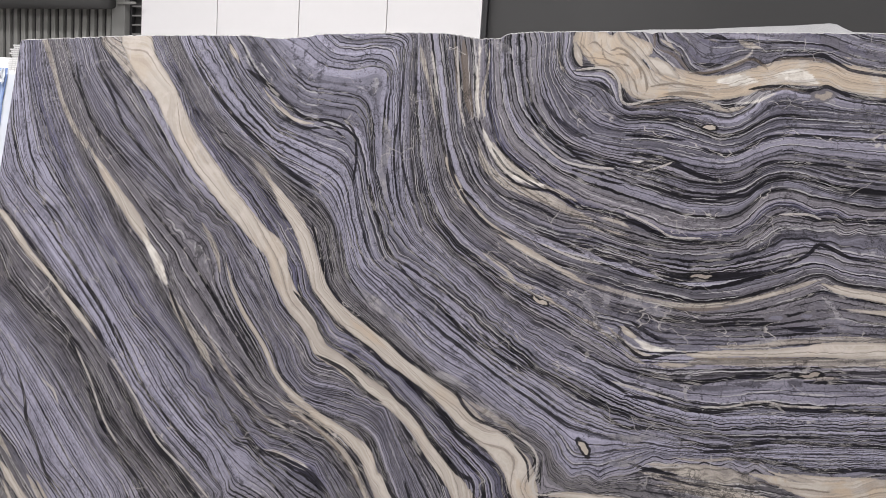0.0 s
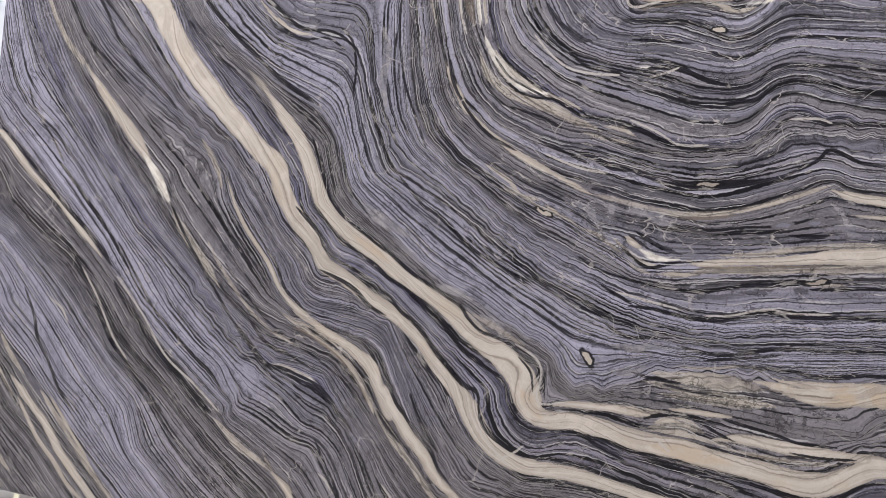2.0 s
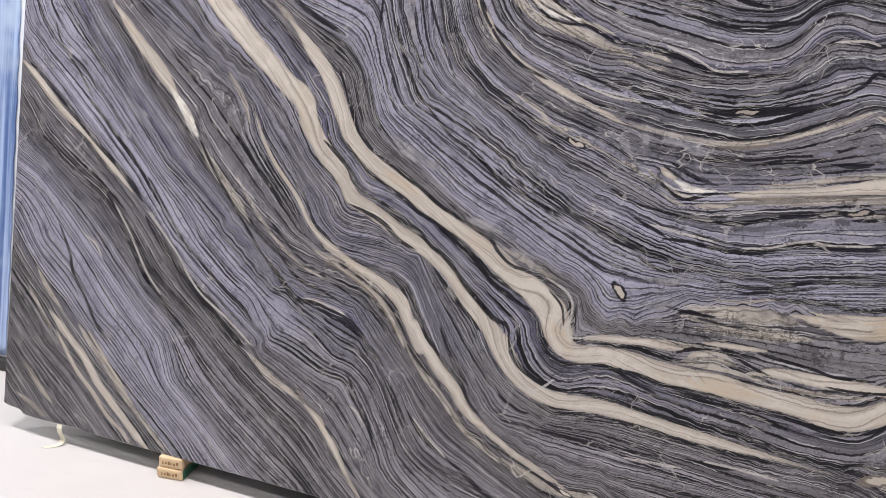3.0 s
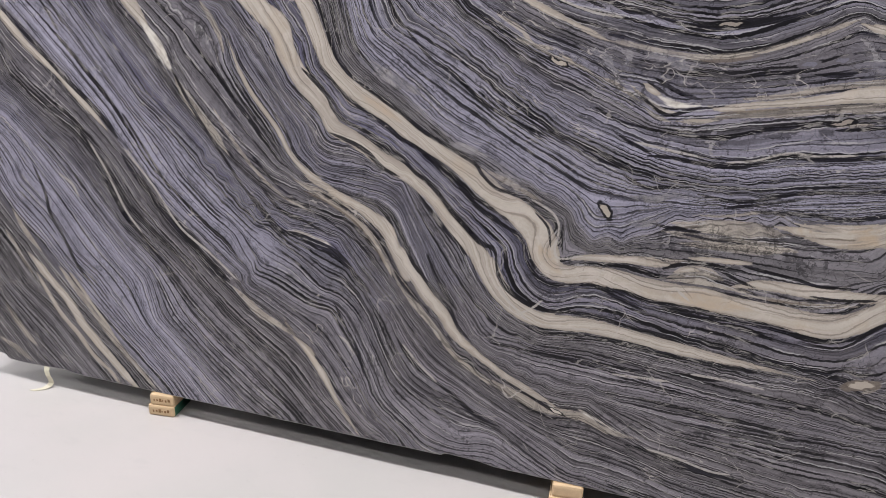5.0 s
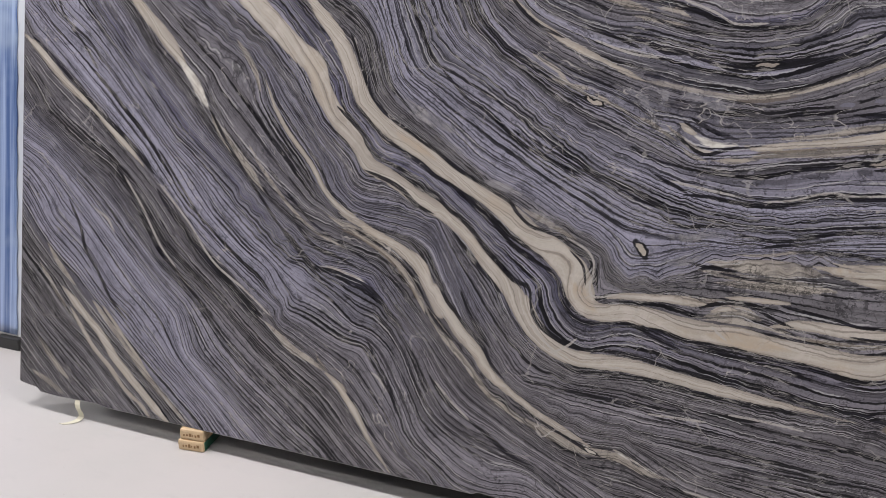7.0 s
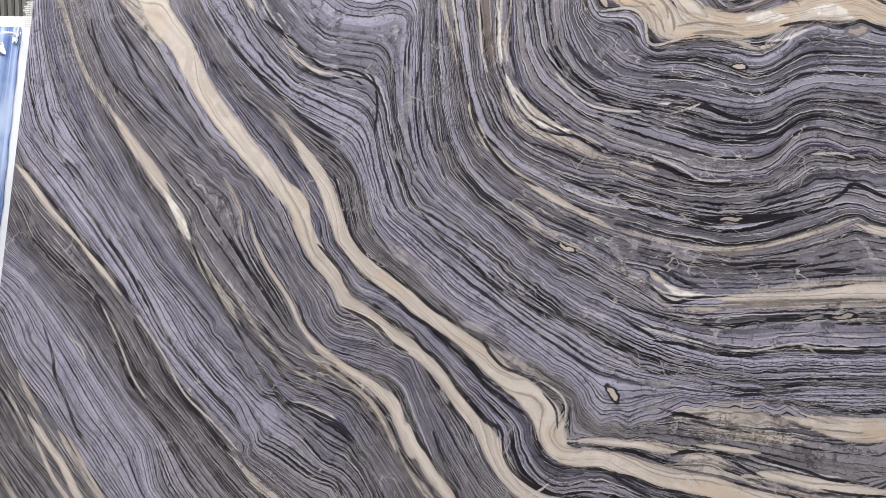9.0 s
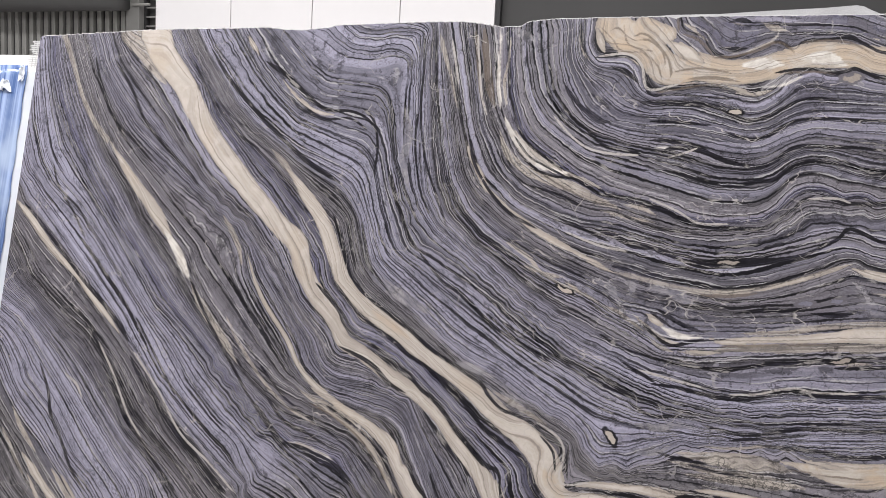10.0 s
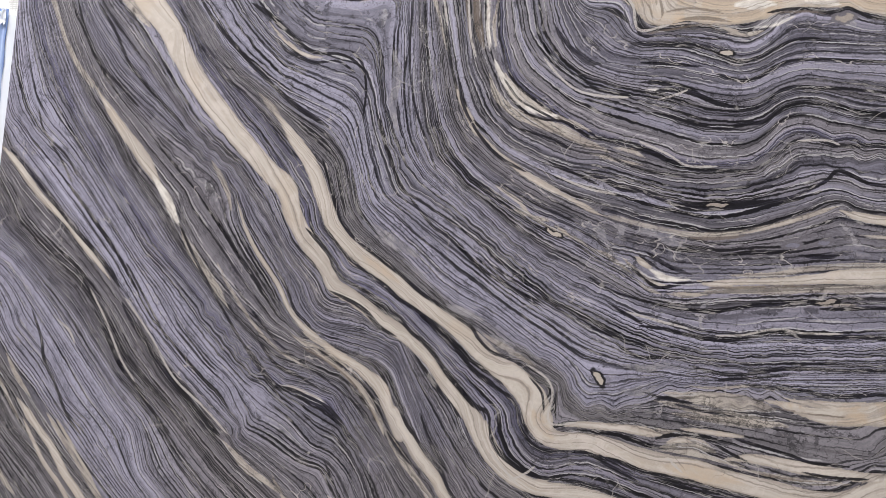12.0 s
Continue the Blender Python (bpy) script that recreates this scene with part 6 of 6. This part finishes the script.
# ---------------------------------------------------------------- the hall
X0, X1, Y0, Y1, HIGH = -11.0, 12.0, -10.0, 7.7, 6.4
tagged(part("floor", boxes((X0, Y0, -0.2, X1, Y1 + 0.3, 0.0)), CONCRETE), "pale grey sealed concrete warehouse floor", "floor", kind="structure")
tagged(part("ceiling", boxes((X0, Y0, HIGH, X1, Y1 + 0.3, HIGH + 0.2)), CEILING), "unseen grey ceiling, kept dim to weaken reflections", "ceiling", kind="structure")
tagged(part("wall_north", boxes((X0, Y1 + 0.06, 0.0, X1, Y1 + 0.3, HIGH)), CHARCOAL), "plain charcoal hall wall", "wall", kind="structure")
tagged(part("wall_south", boxes((X0, Y0 - 0.2, 0.0, X1, Y0, HIGH)), CEILING), "unseen plain grey hall wall, kept dim to weaken reflections", "wall", kind="structure")
tagged(part("wall_west", boxes((X0 - 0.2, Y0, 0.0, X0, Y1 + 0.3, HIGH)), CEILING), "unseen plain grey hall wall, kept dim to weaken reflections", "wall", kind="structure")
tagged(part("wall_east", boxes((X1, Y0, 0.0, X1 + 0.2, Y1 + 0.3, HIGH)), CEILING), "unseen plain grey hall wall, kept dim to weaken reflections", "wall", kind="structure")


def streak_reach(course, taper, grid_u, grid_v, reach, limit):
    """Raises reach, in place, to half the width of the streak less the way to its spine; ends taper."""
    way = np.array(course) * (1.0, 1.0, 0.001)
    ends = np.vstack([2 * way[0] - way[1], way, 2 * way[-1] - way[-2]])
    spine = []
    for a, b, c, d in zip(ends[:-3], ends[1:-2], ends[2:-1], ends[3:]):
        n = max(2, int(np.hypot(*(c - b)[:2]) / 0.006))
        for t in np.arange(n)[:, None] / n:
            spine.append(0.5 * (2 * b + (c - a) * t + (2 * a - 5 * b + 4 * c - d) * t**2 + (3 * b - a - 3 * c + d) * t**3))
    spine = np.array(spine + [way[-1]])
    gone = np.concatenate([[0], np.cumsum(np.hypot(*np.diff(spine[:, :2], axis=0).T))])
    fade = min(0.012 + 4.0 * way[:, 2].max(), 0.4 * gone[-1])
    for end, rest in zip(taper, (gone, gone[-1] - gone)):
        if end:
            spine[:, 2] *= np.clip(rest / fade, 0.0, 1.0) ** 0.6
    step_u, nv = WIDE / (grid_u.shape[0] - 1), grid_u.shape[1]
    for a, b in zip(spine[:-1], spine[1:]):
        far = max(a[2], b[2]) + limit
        i0, i1 = int((min(a[0], b[0]) - far) / step_u), int((max(a[0], b[0]) + far) / step_u) + 2
        j0, j1 = int((min(a[1], b[1]) - far - 0.03) / 1.88 * nv), int((max(a[1], b[1]) + far + 0.06) / 1.80 * nv) + 1
        i0, j0 = max(i0, 0), max(j0, 0)
        if i1 <= i0 or j1 <= j0 or i0 >= grid_u.shape[0] or j0 >= nv:
            continue
        u, v = grid_u[i0:i1, j0:j1], grid_v[i0:i1, j0:j1]
        d = b[:2] - a[:2]
        t = np.clip(((u - a[0]) * d[0] + (v - a[1]) * d[1]) / max(d @ d, 1e-12), 0, 1)
        value = a[2] + (b[2] - a[2]) * t - np.hypot(u - a[0] - t * d[0], v - a[1] - t * d[1])
        np.maximum(reach[i0:i1, j0:j1], value, out=reach[i0:i1, j0:j1])


def resample(table, low, high, u, v):
    """Cubic reading of a table over the face, between its low and high corner."""
    (n, k), out = table.shape, 0.0
    x, y = (u - low[0]) / (high[0] - low[0]) * (n - 1), (v - low[1]) / (high[1] - low[1]) * (k - 1)
    i, j = np.clip(x.astype(int), 1, n - 3), np.clip(y.astype(int), 1, k - 3)

    def weights(t):
        return (-t + 2 * t**2 - t**3) / 2, (2 - 5 * t**2 + 3 * t**3) / 2, (t + 4 * t**2 - 3 * t**3) / 2, (t**3 - t**2) / 2

    wx, wy = weights(x - i), weights(y - j)
    for a in range(4):
        for b in range(4):
            out = out + wx[a] * wy[b] * table[i + a - 1, j + b - 1]
    return out


# ---------------------------------------------------------------- the great slab
def great_slab():
    nu, nv = 1000, 650
    u = np.linspace(0, WIDE, nu)
    lo, hi = profile(BOTTOM_EDGE, u), profile(TOP_EDGE, u)
    rng = np.random.RandomState(4)
    lo = lo + 0.0012 * np.interp(u, u[::2], rng.rand(nu // 2))
    hi = hi + 0.0022 * (np.interp(u, u[::2], rng.rand(nu // 2)) - 0.5)
    f = np.linspace(0, 1, nv)
    uu, ff = np.meshgrid(u, f, indexing="ij")
    vv = lo[:, None] + ff * (hi - lo)[:, None]
    # a worn arris all round: the outermost row of the face is narrow and falls back
    vv[:, 1], vv[:, -2] = vv[:, 0] + 0.0022, vv[:, -1] - 0.0030
    uu[1, :], uu[-2, :] = uu[0, :] + 0.0022, uu[-1, :] - 0.0022
    # the field of the bands, solved on a coarse table
    low, high, cu, cv = (-0.03, -0.03), (WIDE + 0.03, 1.92), 300, 200
    tu, tv = np.meshgrid(np.linspace(low[0], high[0], cu), np.linspace(low[1], high[1], cv), indexing="ij")
    table = strata_field(np.stack([tu.ravel(), tv.ravel()], 1)).reshape(cu, cv)
    du, dv = (high[0] - low[0]) / (cu - 1), (high[1] - low[1]) / (cv - 1)
    slope = np.clip(np.hypot(*np.gradient(table, du, dv)), 0.1, 2.2)
    layers = {"strata": resample(table, low, high, uu, vv), "steep": resample(slope, low, high, uu, vv), "course": resample(along_bands(table, du, dv), low, high, uu, vv)}
    limit = 0.010
    for kind, courses in STREAKS.items():
        reach = np.full((nu, nv), -limit)
        for course, taper in courses:
            streak_reach(course, taper, uu, vv, reach, limit)
        layers[kind] = reach
    back = np.zeros((nu, nv))
    back[0, :] = back[-1, :] = back[:, 0] = back[:, -1] = 0.0025
    front = np.stack([uu, back, vv], 2).reshape(-1, 3)
    at = np.arange(nu * nv).reshape(nu, nv)
    quads = np.stack([at[:-1, :-1], at[1:, :-1], at[1:, 1:], at[:-1, 1:]], 2).reshape(-1, 4)
    # rim, drawn back by the thickness, and a plain back
    rim = np.concatenate([at[:, 0], at[-1, 1:], at[-2::-1, -1], at[0, -2:0:-1]])
    n, base = len(rim), nu * nv
    behind = front[rim] * (1, 0, 1) + (0, THICK, 0)
    ring = base + np.arange(n)
    sides = np.stack([np.roll(rim, -1), rim, ring, np.roll(ring, -1)], 1)
    data = bpy.data.meshes.new("marble_slab")
    data.from_pydata(np.vstack([front, behind]).tolist(), [], quads.tolist() + sides.tolist() + [ring.tolist()])
    data.materials.append(STONE)
    data.materials.append(RAW_EDGE)
    edge = np.zeros((nu - 1, nv - 1), int)
    edge[0, :] = edge[-1, :] = edge[:, 0] = edge[:, -1] = 1
    data.polygons.foreach_set("material_index", edge.ravel().tolist() + [1] * (n + 1))
    for name, values in layers.items():
        layer = data.attributes.new(name, "FLOAT", "POINT")
        layer.data.foreach_set("value", np.concatenate([values.ravel(), np.zeros(n)]))
    data.update()
    ob = new("marble_slab", data)
    ob.matrix_world = pose(0, 0, LIFT, -LEAN)
    return tagged(ob, "polished purple-grey marble slab with folded cream bands, leaning on wood blocks", "stone slab")


slab = great_slab()


def timber_block(x, y, turn, stamped):
    """Two short lengths of sawn stud, one on the other; some have stamped ends."""
    thing = new("timber_block")
    for k, (dx, dy, w) in enumerate(((0.0, 0.0, 0.092), (0.004, 0.004, 0.085))):
        stud = part("stud", boxes((-w / 2 + dx, dy, 0.038 * k + 0.0005, w / 2 + dx, dy + 0.24, 0.038 * (k + 1)), bevel=0.008), PINE, thing)
        if stamped:
            part("stamp", boxes(*[(-0.028 + dx + 0.010 * j, dy - 0.0006, 0.038 * k + 0.014 + 0.002 * (j % 2), -0.024 + dx + 0.010 * j + 0.002 * (j % 3), dy + 0.002, 0.038 * k + 0.022 + 0.004 * ((j + 1) % 3 == 0)) for j in range(6)]), INK, stud, "brown stamped marks")
        if k == 0:
            part("paint", boxes((w / 2 + dx - 0.0015, dy + 0.008, 0.004, w / 2 + dx + 0.0008, dy + 0.236, 0.034)), GREEN_PAINT, stud, "green painted side")
    thing.matrix_world = pose(x, y, 0, 0, 0, turn)
    label = "stack of two stamped pine stud offcuts under the marble slab" if stamped else "stack of two plain pine stud offcuts under the marble slab"
    return tagged(thing, label, "wood block", "blocks under the slab")


timber_block(0.74, -0.016, 8, True)
timber_block(2.075, -0.016, 8, False)


# ---------------------------------------------------------------- behind and beside the slab
def wrapped_slab():
    thing = new("wrapped_slab")
    part("stone", boxes((-2.9, 0.0, 0.0, 2.7, 0.03, 1.81), bevel=0.003), WHITE_STONE, thing)
    part("edge_wrap", boxes((-0.43, -0.0012, 0.01, -0.33, -0.0002, 1.74)), EDGE_FILM, thing, "pale blue-grey film edge")
    bm = bmesh.new()
    rows = []
    for k in range(40):
        z = 0.01 + 1.755 * k / 39
        edge = -0.405 - 0.026 * k / 39 + 0.003 * math.sin(k * 1.7)
        rows.append([bm.verts.new((x, -0.0035 - 0.0025 * (1 + math.sin(37 * x + 3 * math.sin(2.1 * z + 5 * x))) * (0.3 + 0.7 * (x < edge - 0.01)), z))
                     for x in [edge - 0.0075 * j for j in range(60)] + [-1.5, -2.88]])
    for a, c in zip(rows[:-1], rows[1:]):
        for j in range(len(a) - 1):
            bm.faces.new((a[j], a[j + 1], c[j + 1], c[j]))
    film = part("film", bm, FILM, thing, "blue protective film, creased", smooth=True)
    film.modifiers.new("gauge", "SOLIDIFY").thickness = 0.0006
    # torn, crumpled ends of the film
    rng = random.Random(11)
    for cx, cz, w, h in ((-0.535, 1.672, 0.085, 0.045), (-0.452, 1.722, 0.030, 0.062), (-0.60, 1.60, 0.07, 0.05)):
        bm = bmesh.new()
        rows = [[bm.verts.new((cx + w * (i / 7 - 0.5) * (1 - 0.5 * j / 5) + 0.006 * rng.random(), -0.010 - 0.022 * rng.random() * (1 - abs(i / 3.5 - 1)), cz + h * (j / 5 - 0.5) + 0.35 * h * rng.random())) for i in range(8)] for j in range(6)]
        for a, c in zip(rows[:-1], rows[1:]):
            for i in range(7):
                bm.faces.new((a[i], a[i + 1], c[i + 1], c[i]))
        flap = part("torn_film", bm, CLEAR_FILM, thing, "crumpled whitish torn film")
        flap.modifiers.new("gauge", "SOLIDIFY").thickness = 0.0006
    thing.matrix_world = pose(0, 0.365, 0.052, -LEAN)
    return tagged(thing, "white slab in blue protective film, leaning behind the marble slab", "stone slab")


wrapped_slab()
for k, x in enumerate((-2.4, -0.50, 1.6)):
    foot = part("rubber_block", boxes((x, 0.34, 0.0, x + 0.12, 0.46, 0.051), bevel=0.006), DARK)
    tagged(foot, "black rubber block under the film-wrapped slab", "support block", "rubber blocks")


def rear_slab():
    bm = bmesh.new()
    outline = [(1.0, 0.0), (2.80, 0.0), (2.80, 1.898), (2.74, 1.900), (2.652, 1.903), (2.628, 1.914), (2.612, 1.923), (2.595, 1.926), (2.51, 1.919), (2.385, 1.913), (2.26, 1.905), (2.129, 1.903), (1.95, 1.890), (1.0, 1.80)]
    front = [bm.verts.new((a, 0.0, b)) for a, b in outline]
    back = [bm.verts.new((a, 0.02, b)) for a, b in outline]
    bm.faces.new(front)
    bm.faces.new(back[::-1])
    for k in range(len(outline)):
        j = (k + 1) % len(outline)
        bm.faces.new((front[j], front[k], back[k], back[j]))
    bmesh.ops.recalc_face_normals(bm, faces=bm.faces)
    ob = part("stone_slab", bm, PALE_BACK)
    ob.matrix_world = pose(0, 0.145, 0.072, -LEAN)
    return tagged(ob, "pale rough-edged slab leaning behind the marble slab", "stone slab")


rear_slab()

# black bar added to keep the gap under the slabs as dark as deep shade
tagged(part("gap_darkener", boxes((0.25, 0.135, 0.0, 2.74, 0.20, 0.071), bevel=0.004), DARK), "added black bar that stands in for deep shade under the rear slab", "rack rail")

# ---------------------------------------------------------------- the far wall
for k in range(4):
    x = -5.50 + 1.22 * k
    tagged(part("wall_panel", boxes((x + 0.006, Y1 - 0.03, 0.0, x + 1.214, Y1 + 0.058, HIGH - 0.01), bevel=0.004), WHITE_PANEL), "tall white wall panel", "wall panel", "white wall panels")
tagged(part("joint_backing", boxes((-5.5, Y1 + 0.03, 0.0, -0.62, Y1 + 0.058, HIGH)), JOINT), "grey strip behind the white panels", "trim", kind="structure")


def ribbed_door():
    thing = new("steel_door")
    pitch = 0.139
    for k in range(36):
        x = -5.92 - pitch * (k + 1)
        bm = bmesh.new()
        ring = [(0.0, 0.0), (0.006, -0.045), (0.012, -0.05), (0.070, -0.05), (0.076, -0.045), (0.082, 0.0)]
        rows = [[bm.verts.new((x + a, Y1 - 0.02 + b + c, z)) for a, b in ring] for z, c in ((0.0, 0.0), (3.3, 0.0), (3.3, 0.01), (0.0, 0.01))]
        for r in range(3):
            for j in range(5):
                bm.faces.new((rows[r][j], rows[r][j + 1], rows[r + 1][j + 1], rows[r + 1][j]))
        part("rib", bm, SHUTTER, thing)
    # shade in the grooves is put in as a black sheet
    part("backing", boxes((-5.92 - pitch * 36, Y1 - 0.018, 0.0, -5.93, Y1 - 0.004, 3.3)), DARK, thing, "black sheet that stands in for shade between the ribs")
    return tagged(thing, "dark grey ribbed steel door in the far wall", "steel door")


def round_beam():
    """The rolled housing over the ribbed door."""
    bm = bmesh.new()
    made = bmesh.ops.create_cone(bm, cap_ends=True, segments=40, radius1=0.26, radius2=0.26, depth=5.2, matrix=Matrix.Translation((-8.45, Y1 - 0.28, 3.44)) @ Matrix.Rotation(radians(90), 4, "Y"))
    return tagged(part("shutter_housing", bm, HOUSING, smooth=True), "dark grey rolled housing above the ribbed door", "shutter housing")


ribbed_door()
round_beam()
tagged(part("door_post", boxes((-5.92, Y1 - 0.12, 0.0, -5.70, Y1 + 0.055, HIGH - 0.01), bevel=0.01), STEEL), "grey painted steel post beside the ribbed door", "post")


def rung_rack():
    thing = new("wall_rack")
    part("rail", boxes((-5.70, Y1 - 0.02, 0.0, -5.66, Y1 + 0.05, 3.6), bevel=0.006), DARK, thing)
    for k in range(24):
        z = 0.5 + 0.125 * k
        part("rung", boxes((-5.66, Y1 - 0.02, z, -5.502, Y1 + 0.01, z + 0.022), bevel=0.006), STEEL, thing)
    part("top_bar", boxes((-5.80, Y1 - 0.16, 3.265, -5.502, Y1 - 0.125, 3.30), bevel=0.01), SHUTTER, thing)
    return tagged(thing, "black wall rack with steel rungs", "rack")


rung_rack()
tagged(part("trim", boxes((-0.618, Y1 - 0.02, 0.0, -0.56, Y1 + 0.058, HIGH - 0.01), bevel=0.006), DARK), "black edge trim beside the white panels", "trim", kind="structure")


# ---------------------------------------------------------------- small things at the slab
def ribbon(name, path, half, thick, material, label, category):
    """A soft strip that follows a path of points, given half its width along x."""
    bm = bmesh.new()
    last = None
    for x, y, z, ny, nz in path:
        ring = [bm.verts.new(v) for v in ((x - half, y, z), (x + half, y, z), (x + half, y + ny * thick, z + nz * thick), (x - half, y + ny * thick, z + nz * thick))]
        if last:
            for k in range(4):
                bm.faces.new((last[k], last[(k + 1) % 4], ring[(k + 1) % 4], ring[k]))
        else:
            bm.faces.new(ring[::-1])
        last = ring
    bm.faces.new(last)
    bmesh.ops.recalc_face_normals(bm, faces=bm.faces)
    return tagged(part(name, bm, material, smooth=False), label, category)


ribbon("tape_strip", [(0.262, 0.004, 0.080, -1, 0), (0.263, -0.003, 0.066, -1, 0.1), (0.268, -0.005, 0.050, -1, 0), (0.271, 0.000, 0.034, -1, -0.2), (0.268, 0.004, 0.018, -1, 0.3),
                      (0.262, -0.002, 0.007, -0.5, 0.8), (0.252, -0.016, 0.002, 0, 1), (0.238, -0.030, 0.001, 0, 1), (0.222, -0.042, 0.001, 0, 1)], 0.011, 0.0012, TAPE,
       "torn pale yellow tape hanging from the marble slab", "tape")


def frayed_net():
    thing = new("fibre_net")
    rng = random.Random(5)
    for k in range(13):
        z = 1.705 + 0.0072 * k
        reach = -0.045 - 0.022 * rng.random()
        part("strand", boxes((reach, 0.0, z, 0.03, 0.0012, z + 0.0052)), FIBRE, thing)
    for k in range(4):
        x = -0.048 + 0.0152 * k
        part("strand", boxes((x, -0.001, 1.704 - 0.010 * rng.random(), x + 0.0026, 0.0002, 1.794 + 0.008 * rng.random())), FIBRE, thing)
    thing.matrix_world = pose(0, THICK + 0.004, LIFT, -LEAN)
    return tagged(thing, "frayed white glass-fibre net on the back of the marble slab", "netting")


frayed_net()
